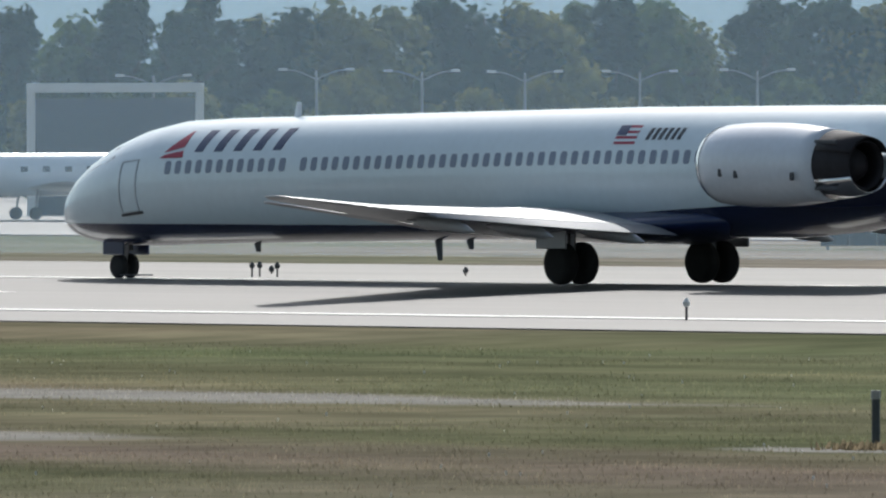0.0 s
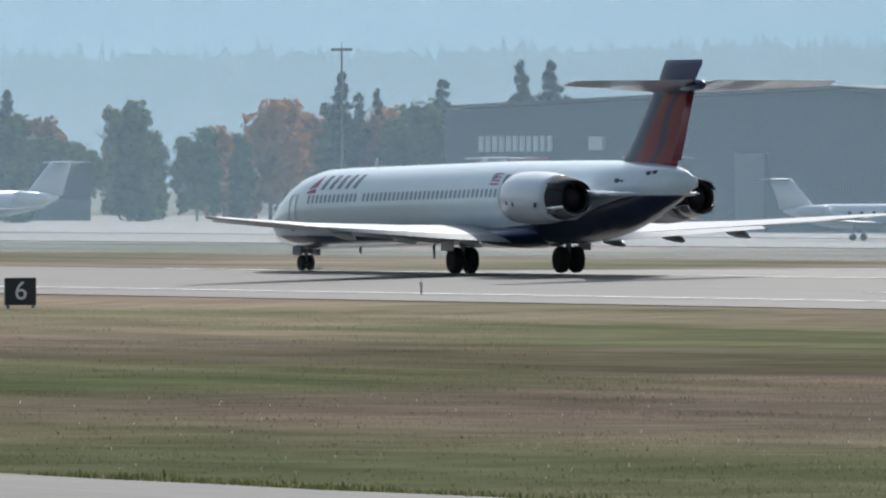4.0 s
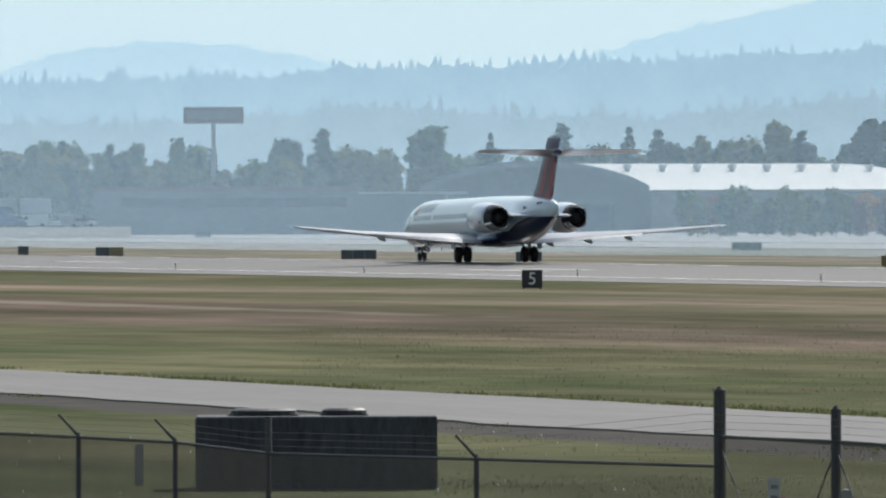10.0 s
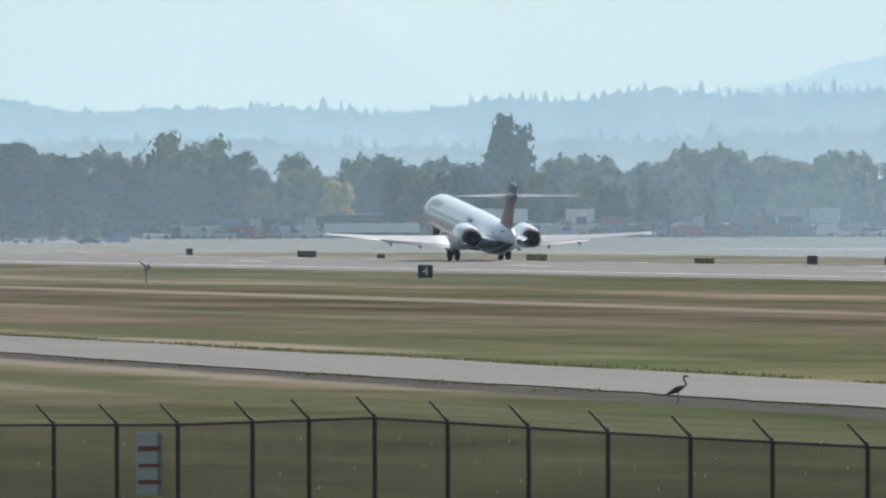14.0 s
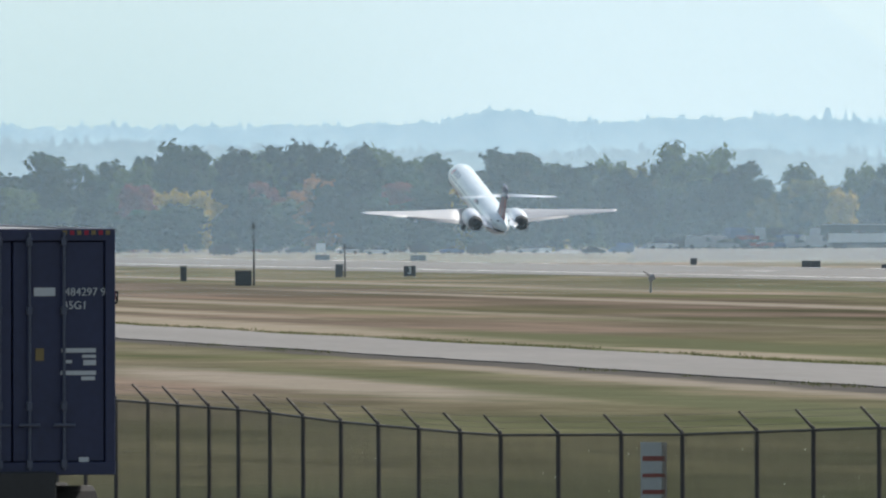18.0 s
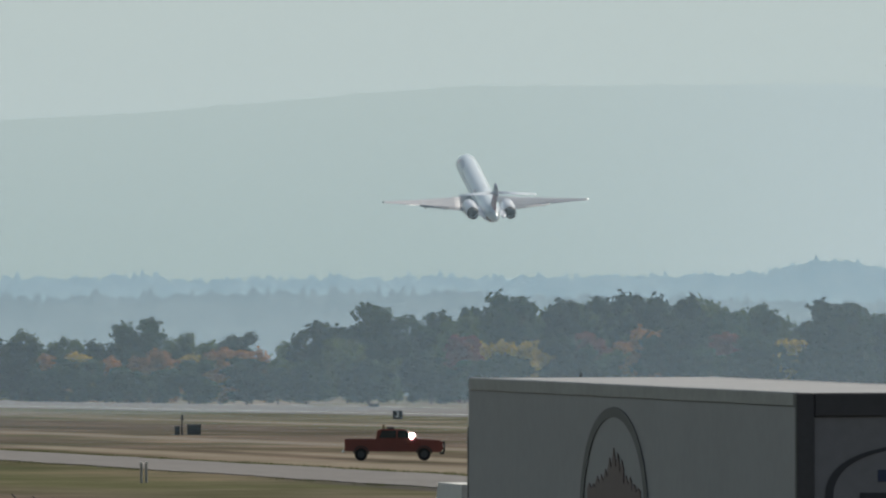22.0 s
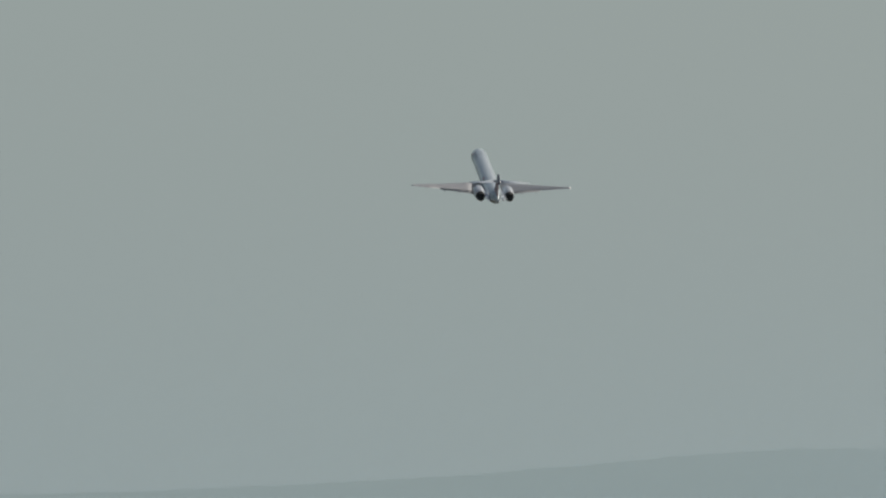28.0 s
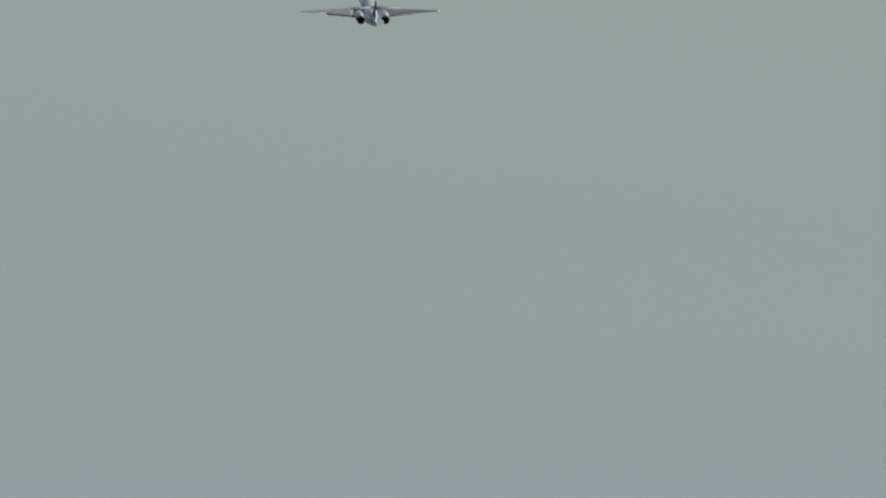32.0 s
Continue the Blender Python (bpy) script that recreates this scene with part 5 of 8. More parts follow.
def arch_hangar(name, m, width, length, eave, rise, label, door_parts, roof_paint, vents, vent_paint, bow=0.85):
    """Axis along local +y, arched gable at local y = 0."""
    root = thing(name, m, label, "hangar")
    h = width / 2
    n = 18
    prof = [(-h * math.cos(math.pi * k / n), eave + rise * math.sin(math.pi * k / n) ** bow) for k in range(n + 1)]
    walls = bmesh.new()
    for y in (0.0, length):
        walls.faces.new([walls.verts.new(p) for p in [(-h, y, 0), (h, y, 0)] + [(x, y, z) for x, z in reversed(prof)]])
    part("gable_wall", walls, M_GABLE, root)
    for s in (-1, 1):
        part("side_wall", boxed(s * h - 0.2, s * h + 0.2, 0.02, length - 0.02, 0, eave), M_WALL_GREY, root)
    t = 0.35
    outer = [(x * (1 + t / h), z + t) for x, z in prof]
    rings = [[(x, y, z) for x, z in outer] + [(x, y, z) for x, z in reversed([(a * 1.002, c + 0.02) for a, c in prof])] for y in (-0.9, length + 0.6)]
    roof = part("arched_roof", loft(bmesh.new(), rings), roof_paint, root, "pale arched roof")
    rim = [[(x * 1.01, y, z + 0.5) for x, z in outer] + [(x * 0.965, y, z - 0.5) for x, z in reversed(outer)] for y in (-1.1, -0.92)]
    part("gable_trim", loft(bmesh.new(), rim), M_WALL_GREY, root)
    for k in range(vents):
        y = length * (k + 0.6) / (vents + 0.4)
        x, z = h * 0.6, eave + rise * 0.8 ** bow
        part("roof_ventilator", rod(rod(bmesh.new(), (x, y, z - 0.8), (x, y, z + 0.9), 0.5, 0.5, 10), (x, y, z + 0.9), (x, y, z + 1.5), 0.9, 0.7, 10), vent_paint, root)
    for x0, x1, z1, material in door_parts:
        part("hangar_door", boxed(x0, x1, -0.25, -0.02, 0, z1), material, root)
    return root


def gable_box(root, x0, x1, y0, y1, eave, ridge, wall, roof, along="x", eaves=0.6):
    """Walls and a pitched roof; along: the way the ridge runs."""
    part("wall", boxed(x0, x1, y0, y1, 0, eave), wall, root)
    bm = bmesh.new()
    if along == "x":
        ym = (y0 + y1) / 2
        prof = [(y0 - eaves, eave - 0.1), (ym, ridge), (y1 + eaves, eave - 0.1), (y1 + eaves, eave + 0.15), (ym, ridge + 0.25), (y0 - eaves, eave + 0.15)]
        loft(bm, [[(x, y, z) for y, z in prof] for x in (x0 - eaves, x1 + eaves)])
        tri = [[(x, y0, eave), (x, y1, eave), (x, ym, ridge)] for x in (x0, x1)]
    else:
        xm = (x0 + x1) / 2
        prof = [(x0 - eaves, eave - 0.1), (xm, ridge), (x1 + eaves, eave - 0.1), (x1 + eaves, eave + 0.15), (xm, ridge + 0.25), (x0 - eaves, eave + 0.15)]
        loft(bm, [[(x, y, z) for x, z in prof] for y in (y0 - eaves, y1 + eaves)])
        tri = [[(x0, y, eave), (x1, y, eave), (xm, y, ridge)] for y in (y0, y1)]
    part("pitched_roof", bm, roof, root)
    g = bmesh.new()
    for t in tri:
        g.faces.new([g.verts.new(p) for p in t])
    part("gable_end", g, wall, root)


def facing(name, turn, far, label, category="building", skew=0.0):
    """A thing whose local -y looks at the camera, turned by skew."""
    return thing(name, at(turn, far, FIELD_Z, turn + skew), label, category)


def buildings():
    # white portal frame over a loading bay
    mid, w = side_of(52.83, 52.09, 800)
    bay = facing("loading_bay", mid, 800, "white steel portal frame shelter beside the apron")
    for x in (-w / 2, w / 2 - 0.5):
        part("portal_post", boxed(x, x + 0.5, -0.3, 0.3, 0, 7.2, bevel=0.04), M_TRIM, bay)
    part("portal_beam", boxed(-w / 2, w / 2, -0.35, 0.35, 7.2, 7.75, bevel=0.04), M_TRIM, bay)
    part("back_wall", boxed(-w / 2 + 0.3, w / 2 - 0.3, 2.2, 2.6, 0, 6.9), M_WALL_BLUE, bay)
    # striped metal roof shed
    mid, w = side_of(55.33, 54.88, 990)
    shed = facing("equipment_shed", mid, 990, "low shed with a ribbed metal roof by the apron")
    part("wall", boxed(-w / 2, w / 2 + 1, 0, 6, 0, 3.6), M_WALL_BLUE, shed)
    for k in range(10):
        x0 = -w / 2 - 0.6 + k * (w + 1.2) / 10
        roof = loft(bmesh.new(), [[(x, -0.8, 3.5), (x, 5, 5.6), (x, 5, 5.5), (x, -0.8, 3.4)] for x in (x0, x0 + (w + 1.2) / 10 - 0.18)])
        part("roof_panel", roof, M_ROOF_WHITE, shed)
    # arched white hangar by the start of the roll
    arch_hangar("arched_hangar", pose(-916, 533, FIELD_Z), 34, 46, 4.8, 5.9, "big hangar with a bright white arched roof", ((-9, -3, 4.6, M_WALL_GREY), (-2.5, 3.5, 4.6, M_WALL_BLUE), (4, 9, 4.6, M_WALL_GREY)), M_ROOF_WHITE, 6, M_ROOF_DARK)
    annex = thing("low_annex", pose(-898, 527, FIELD_Z), "pale low annex along the white hangar", "building")
    block(annex, "wall", 0, 14, 0, 50, 0, 4.6, M_WALL_GREY, M_TRIM)
    block(annex, "office_wall", 14, 24, 6, 30, 0, 3.4, M_WALL_PALE, M_TRIM)
    # gabled teal-roofed pavilion and the sheds next to it
    mid, w = side_of(61.48, 60.72, 1180)
    pav = facing("gabled_pavilion", mid, 1180, "pavilion with teal metal roof and white gable trim", skew=-8)
    gable_box(pav, -w / 2, w / 2, 0, 12, 5.2, 8.9, M_WALL_GREY, M_ROOF_TEAL, "x")
    for x in (-w / 2 - 0.7, w / 2 + 0.5):
        rim = loft(bmesh.new(), [[(x, -0.9, 5.0), (x, 6, 9.1), (x, 12.9, 5.0), (x, 12.9, 5.7), (x, 6, 9.8), (x, -0.9, 5.7)], [(x + 0.5, -0.9, 5.0), (x + 0.5, 6, 9.1), (x + 0.5, 12.9, 5.0), (x + 0.5, 12.9, 5.7), (x + 0.5, 6, 9.8), (x + 0.5, -0.9, 5.7)]])
        part("gable_trim", rim, M_TRIM, pav)
    mid, w = side_of(60.75, 60.05, 1230)
    b = facing("flat_shed", mid, 1230, "flat shed with a dark roof band behind the pavilion")
    block(b, "wall", -w / 2, w / 2, 0, 10, 0, 6.9, M_WALL_PALE, M_ROOF_DARK, 2.0)
    mid, w = side_of(62.1, 60.2, 1140)
    b = facing("terminal_shed", mid, 1140, "long low blue-grey terminal building with a canopy")
    block(b, "wall", -w / 2, w / 2, 0, 8, 0, 5.4, M_WALL_GREY, M_TRIM)
    part("canopy", boxed(-w / 2, w / 2 - 12, -2.5, -0.01, 3.6, 4.0), M_TRIM, b)
    window_grid(b, -w / 2 + 1, w / 2 - 14, 1.0, 3.4, 9, 1, -0.02, 0.7, 0.7)
    mid, w = side_of(62.3, 61.35, 1220)
    b = facing("shed_row", mid, 1220, "shed with a low dark pitched roof")
    gable_box(b, -w / 2, w / 2, 0, 14, 5.6, 7.3, M_WALL_GREY, M_ROOF_DARK, "x")
    # pale sheds right of the long hangar
    mid, w = side_of(63.1, 61.8, 1250)
    b = facing("apron_shed", mid, 1250, "grey apron hangar with a white roof edge")
    block(b, "wall", -w / 2, w / 2, 0, 20, 0, 8.2, M_WALL_GREY, M_ROOF_WHITE)
    part("sliding_door", boxed(-w / 2 + 3, w / 2 - 8, -0.3, -0.02, 0, 6.2), M_WALL_BLUE, b)
    mid, w = side_of(63.55, 62.6, 1160)
    b = facing("apron_shed", mid, 1160, "lower grey shed with a pitched roof on the apron")
    gable_box(b, -w / 2, w / 2, 0, 16, 6.2, 8.0, M_WALL_GREY, M_ROOF_DARK, "y")
    part("sliding_door", boxed(-w / 2 + 2, w / 2 - 4, -0.3, -0.02, 0, 4.6), M_WALL_PALE, b)
    # the long dark hangar with its sign
    hb = thing("long_hangar", pose(-1004, 500, FIELD_Z), "long dark blue-grey hangar with a low gable", "hangar")
    x0, x1, xp = -141.5, 0.0, -58.0
    wall = loft(bmesh.new(), [[(x0, yy, 0), (x1, yy, 0), (x1, yy, 10.3), (xp, yy, 12.2), (x0, yy, 10.9)] for yy in (0, 12)])
    part("cladding", wall, M_WALL_BLUE, hb)
    part("roof_sheet", loft(bmesh.new(), [[(x0 - 0.5, yy, 11.0), (xp, yy, 12.3), (x1 + 0.5, yy, 10.4), (x1 + 0.5, yy, 10.7), (xp, yy, 12.6), (x0 - 0.5, yy, 11.3)] for yy in (-0.6, 12.6)]), M_ROOF_DARK, hb)
    for a, c, z in ((-78, -72, 6.8), (-40, -30, 6.6), (-66, -44, 6.9)):
        part("hangar_door", boxed(a, c, -0.3, -0.02, 0, z), M_WALL_GREY if z != 6.9 else M_WALL_BLUE, hb)
    for k in range(11):
        a = -133.6 + k * 1.52
        part("sign_bar", boxed(a, a + 1.0, -0.16, -0.02, 7.1, 8.5), M_TRIM, hb, "plain pale sign bar")
    part("sign_stripe", boxed(-134, -118, -0.16, -0.02, 6.0, 6.6), M_RED, hb, "plain red sign stripe")
    part("lamp_panel", boxed(-109, -106, -0.3, -0.02, 7.2, 8.4), M_TRIM, hb)
    part("parapet_line", boxed(-141, -112, -1.2, -0.02, 3.9, 4.2), M_TRIM, hb)
    # tall hotel
    far = 1870.0
    z = lambda y: EYE[2] - FIELD_Z + (323 - y) * far / PX
    x = lambda px: (px - 635.5) * far / PX
    hotel = facing("tall_hotel", 70.14, far, "pale eight-storey hotel with stepped blocks and white roof")
    block(hotel, "left_wing", x(314), x(500), 2, 22, 0, z(107), M_WALL_PALE, M_WALL_PALE)
    block(hotel, "plant_tower", x(353), x(448), 5, 16, z(107), z(66), M_WALL_TAN, M_WALL_TAN)
    block(hotel, "main_block", x(497), x(668), 0, 24, 0, z(57), M_WALL_PALE, M_WALL_TAN)
    block(hotel, "right_wing", x(665.5), x(957), 1.5, 20, 0, z(101), M_WALL_PALE, M_TRIM)
    window_grid(hotel, x(685), x(945), z(315), z(108), 7, 8, 1.45, 0.72, 0.42)
    window_grid(hotel, x(325), x(490), z(315), z(118), 5, 8, 1.95, 0.2, 0.35)
    part("sunlit_roof", loft(bmesh.new(), [[(x(667), y, z(100.6)), (x(825), y, z(100.6)), (x(b), y, z(e)), (x(667), y, z(c))] for y, b, c, e in ((1.0, 825, 98, 98), (19, 775, 60, 64))]), M_ROOF_WHITE, hotel, "bright white sloped roof")
    part("dish", rod(bmesh.new(), (x(830), 4, z(100)), (x(822), 4, z(74)), 1.2, 0.7, 10), M_WALL_TAN, hotel)
    # row of mid-rise hotels
    far = 1990.0
    z = lambda y: EYE[2] - FIELD_Z + (338 - y) * far / PX
    for i, (a, c, top, tower, cols, wall, word) in enumerate(((108, 372, 250, (180, 368, 238), 10, M_WALL_PALE, "pale mid-rise hotel with a dark mansard roof"), (376, 648, 214, (505, 616, 182), 9, M_WALL_PALE, "pale mid-rise hotel with a stepped parapet"),
                                                             (651, 800, 208, (652, 780, 174), 4, M_WALL_PALE, "pale hotel wing with a round red sign"), (803, 1238, 220, (890, 905, 212), 15, M_WALL_PALE, "long pale hotel wing with rows of windows"), (1241, 1452, 200, (1244, 1392, 178), 8, M_WALL_GREY, "white mid-rise block behind the trees"))):
        mid = 72.477 - math.degrees(((a + c) / 2 - 784) / PX)
        w = (c - a) * far / PX
        h = facing("midrise_hotel", mid, far, word)
        xx = lambda px: (px - (a + c) / 2) * far / PX
        block(h, "wall", -w / 2, w / 2, 0, 16, 0, z(top), wall, M_ROOF_DARK if i == 0 else wall, 1.0 if i == 0 else 0.4)
        block(h, "roof_block", xx(tower[0]), xx(tower[1]), 1.5, 10, z(top), z(tower[2]), M_WALL_TAN if i in (1, 2) else wall, M_TRIM if i == 1 else wall)
        window_grid(h, -w / 2 + 0.5, w / 2 - 0.5, z(395), z(top) - 0.4, cols, 5, -0.02, 0.4, 0.5)
        for k in range(cols // 3):
            px0 = -w / 2 + (k * 3 + 2) * w / cols
            part("pilaster", boxed(px0 - 1.5, px0 + 1.5, -1.0, -0.07, 0, z(top) + 0.9), wall, h)
        if i == 2:
            part("round_sign", rod(bmesh.new(), (xx(773), -0.5, z(247)), (xx(773), -0.02, z(247)), 1.3, 1.3, 16), M_RED, h, "round red sign")
        if i == 1:
            block(h, "stair_tower", xx(413), xx(475), 2, 8, z(214), z(197), M_WALL_TAN, M_WALL_TAN)
    # works shed, long wall and yard
    mid, w = side_of(71.41, 70.84, 1500)
    b = facing("works_shed", mid, 1500, "grey works shed with a shallow pale roof")
    block(b, "wall", -w / 2, w / 2, 0, 14, 0, 7.4, M_WALL_GREY, M_TRIM, 0.6)
    part("roller_door", boxed(w * 0.05, w * 0.28, -0.2, -0.02, 0, 3.2), M_WALL_BLUE, b)
    mid, w = side_of(70.83, 67.9, 1520)
    b = facing("long_wall", mid, 1520, "long low grey-blue yard building with a dark roof edge")
    block(b, "wall", -w / 2, w / 2, 0, 6, 0, 4.6, M_WALL_BLUE, M_ROOF_DARK, 1.4)
    part("band_wall", boxed(-w / 2 + 4, w / 2, -0.6, -0.02, 0, 2.4), M_WALL_GREY, b)
    # second arched hangar with its low sheds
    m2 = at(76.0, 2330, FIELD_Z, 30)
    arch_hangar("arched_hangar", m2, 55, 70, 7.0, 4.5, "grey arched hangar with a pale weathered roof", ((-18, 18, 5.0, M_WALL_BLUE),), M_ROOF_ARCH, 8, M_TRIM, 1.6)
    mid, w = side_of(77.1, 76.3, 2330)
    b = facing("low_shed_row", mid, 2330, "row of low grey sheds beside the arched hangar")
    block(b, "wall", -w / 2, w / 2, 0, 10, 0, 6.8, M_WALL_GREY, M_TRIM)
    part("shed_door", boxed(-w / 2 + 3, -2, -0.2, -0.02, 0, 4.2), M_WALL_BLUE, b)
    mid, w = side_of(77.86, 76.75, 2300)
    b = facing("low_depot", mid, 2300, "long low depot with a dark window band")
    block(b, "wall", -w / 2, w / 2, 0, 12, 0, 7.4, M_WALL_GREY, M_WALL_TAN, 0.7)
    part("window_band", boxed(-w / 2 + 5, w / 2 - 2, -0.15, -0.02, 4.6, 6.2), M_WINDOW, b)
    # billboard on its mast
    bb = facing("billboard", 77.355, 2600, "large grey billboard on a tall mast", "billboard")
    part("mast", rod(bmesh.new(), (0, 0, 0), (0, 0, 21), 0.5, 0.4, 10), M_POLE, bb)
    part("panel", boxed(-5.6, 5.6, -0.5, 0.5, 20.6, 23.4, bevel=0.08), M_WALL_TAN, bb)
    part("panel_frame", boxed(-5.7, 5.7, 0.52, 0.7, 20.4, 23.6), M_POLE, bb)
    part("panel_face", boxed(-5.0, 5.0, -0.6, -0.51, 21.2, 22.9), M_WALL_PALE, bb, "faded plain sign face")


buildings()


# ---- lamps and masts ----
def lamp_mast(turn, far, rise, kind="cap"):
    top = rises(far, rise)
    root = thing("light_mast", at(turn, far, FIELD_Z, turn), "tall grey light mast on the apron" if kind == "cap" else "grey lot lamp with two curved arms" if kind == "twin" else "dark single-arm lot lamp", "lamp", "light masts")
    part("pole", rod(bmesh.new(), (0, 0, 0), (0, 0, top), 0.16, 0.08, 8), M_POLE, root)
    if kind == "cap":
        part("lamp_ring", boxed(-0.9, 0.9, -0.4, 0.4, top, top + 0.25, bevel=0.05), M_POLE, root)
        part("rod_tip", rod(bmesh.new(), (0, 0, top + 0.26), (0, 0, top + 0.7), 0.05, 0.03, 6), M_POLE, root)
    elif kind == "twin":
        for s in (-1, 1):
            arm = bmesh.new()
            pts = [(0, 0, top - 0.6), (s * 0.7, 0, top - 0.25), (s * 1.4, 0, top), (s * 2.0, 0, top + 0.05)]
            for p, q in zip(pts, pts[1:]):
                rod(arm, p, q, 0.06, 0.05, 6)
            part("arm", arm, M_POLE, root)
            part("lamp_head", boxed(*sorted((s * 1.9, s * 2.5)), -0.16, 0.16, top, top + 0.16, bevel=0.04), M_TRIM, root)
    else:
        part("arm", rod(bmesh.new(), (0, 0, top), (-0.6, 0, top + 0.1), 0.05, 0.05, 6), M_BLACK, root)
        part("lamp_head", boxed(-0.75, 0.15, -0.2, 0.2, top + 0.05, top + 0.3, bevel=0.05), M_BLACK, root)
    return root


for turn, rise in ((51.18, 92), (50.75, 90), (50.27, 90), (49.78, 92), (52.3, 85), (51.62, 95)):
    lamp_mast(turn, 900, rise, "twin")
for turn, rise in ((57.52, 135), (57.46, 135), (57.4, 115), (57.2, 145), (56.59, 152), (56.38, 92), (55.57, 165), (55.71, 90), (56.24, 135), (59.71, 212), (60.12, 65), (60.6, 60)):
    lamp_mast(turn, 1010, rise, "single")
for turn, rise, far in ((64.42, 240, 1100), (61.9, 232, 1100), (66.85, 214, 1150), (61.33, 205, 1350), (62.45, 198, 1450), (59.22, 268, 1060), (65.4, 150, 1300), (60.1, 219, 1500)):
    lamp_mast(turn, far, rise, "cap")

# ---- airfield signs, lights and instruments ----
M_SIGN_BLACK = mat("sign_black_face", (0.02, 0.02, 0.025), 0.45, vary=0.1)
M_SIGN_YELLOW = mat("faded_yellow_sign_face", (0.22, 0.16, 0.06), 0.5, vary=0.1)
M_SIGN_DARK = mat("sign_back_grey", (0.05, 0.055, 0.06), 0.6, vary=0.15, scale=2)
M_SIGN_BLUE = mat("sign_blue_face", (0.06, 0.16, 0.24), 0.5, vary=0.1)
M_SIGN_RED = mat("faded_red_sign_face", (0.18, 0.055, 0.05), 0.5, vary=0.1)
M_FIGURE = mat("sign_white_figure", (0.75, 0.75, 0.72), 0.5, vary=0.03)


def figure(parent, text, x, y, z, size, material, turn=90.0, name="figure"):
    cu = bpy.data.curves.new(name, "FONT")
    cu.body, cu.size, cu.align_x, cu.align_y, cu.extrude = text, size, "CENTER", "CENTER", 0.006
    tmp = bpy.data.objects.new(name, cu)
    me = bpy.data.meshes.new_from_object(tmp)
    bpy.data.objects.remove(tmp)
    me.materials.clear()
    me.materials.append(material)
    ob = part(name, me, None, parent)
    ob.matrix_local = pose(x, y, z, turn, 0, 0)
    return ob


def distance_sign(k, text):
    x = -(501.4 + 304.8 * k)
    root = thing("distance_sign", pose(x, 200.6, FIELD_Z, 0, 0, 78), "black runway distance board with a white numeral", "sign", "runway distance boards")
    part("cabinet", boxed(-0.62, 0.62, -0.15, 0.15, 0.12, 1.2, bevel=0.03), M_SIGN_BLACK, root)
    for a in (-0.5, 0.5):
        part("foot", boxed(a - 0.06, a + 0.06, -0.1, 0.1, -0.1, 0.115), M_POLE, root)
    figure(root, text, 0, -0.156, 0.66, 1.05, M_FIGURE)


for k, text in enumerate(("6", "5", "4", "3", "2")):
    distance_sign(k, text)


def guidance_sign(turn, far, width, material, second=None, tall=0.85):
    root = thing("guidance_sign", at(turn, far, FIELD_Z + 0.02, turn - 8), "low taxiway guidance sign cabinet on the grass edge", "sign", "taxiway signs")
    n = max(1, round(width / 1.2))
    for k in range(n):
        a = -width / 2 + width * k / n
        part("sign_panel", boxed(a + 0.02, a + width / n - 0.02, -0.15, 0.15, 0.14, 0.14 + tall, bevel=0.02), (second if second and k >= n / 2 else material), root)
    for a in (-width / 2 + 0.3, width / 2 - 0.3):
        part("foot", boxed(a - 0.05, a + 0.05, -0.1, 0.1, -0.1, 0.135), M_POLE, root)


for turn, far, width, m1, m2 in ((49.34, 573, 3.6, M_SIGN_DARK, None), (61.83, 776, 3.4, M_SIGN_YELLOW, M_SIGN_DARK), (63.74, 787, 3.6, M_SIGN_DARK, None), (63.57, 784, 5.6, M_SIGN_DARK, M_SIGN_RED), (61.9, 800, 3.4, M_SIGN_YELLOW, None),
                                 (72.65, 1019, 1.5, M_SIGN_BLUE, None), (74.51, 1085, 2.3, M_SIGN_YELLOW, None), (75.13, 1453, 3.2, M_SIGN_DARK, None), (76.04, 1194, 2.3, M_SIGN_DARK, None), (76.75, 1255, 3.3, M_SIGN_DARK, None),
                                 (77.79, 1356, 2.8, M_SIGN_DARK, M_SIGN_YELLOW), (78.15, 1393, 1.1, M_SIGN_DARK, None), (76.44, 1628, 3.0, M_SIGN_DARK, None), (79.3, 1480, 2.3, M_SIGN_YELLOW, None), (80.26, 1661, 2.3, M_SIGN_DARK, None), (80.94, 2300, 3.2, M_SIGN_YELLOW, None),
                                 (71.39, 1194, 2.1, M_SIGN_DARK, None), (70.99, 1210, 4.0, M_SIGN_DARK, None), (68.89, 1078, 1.7, M_SIGN_DARK, None), (68.75, 1090, 2.2, M_SIGN_DARK, None), (73.58, 1198, 1.3, M_SIGN_RED, None), (72.66, 1030, 3.2, M_SIGN_YELLOW, M_SIGN_DARK), (77.4, 2100, 2.5, M_SIGN_DARK, None), (79.95, 1500, 0.9, M_SIGN_DARK, None),
                                 (78.6, 1330, 2.0, M_SIGN_YELLOW, None), (82.3, 2100, 2.3, M_SIGN_DARK, None), (81.9, 2050, 2.4, M_SIGN_DARK, None), (80.75, 1800, 0.9, M_SIGN_DARK, None), (83.45, 2300, 1.8, M_SIGN_DARK, None)):
    guidance_sign(turn, far, width, m1, m2)

M_LAMP_WHITE = mat("frosted_lamp_glass", (0.75, 0.75, 0.72), 0.3, vary=0.05)


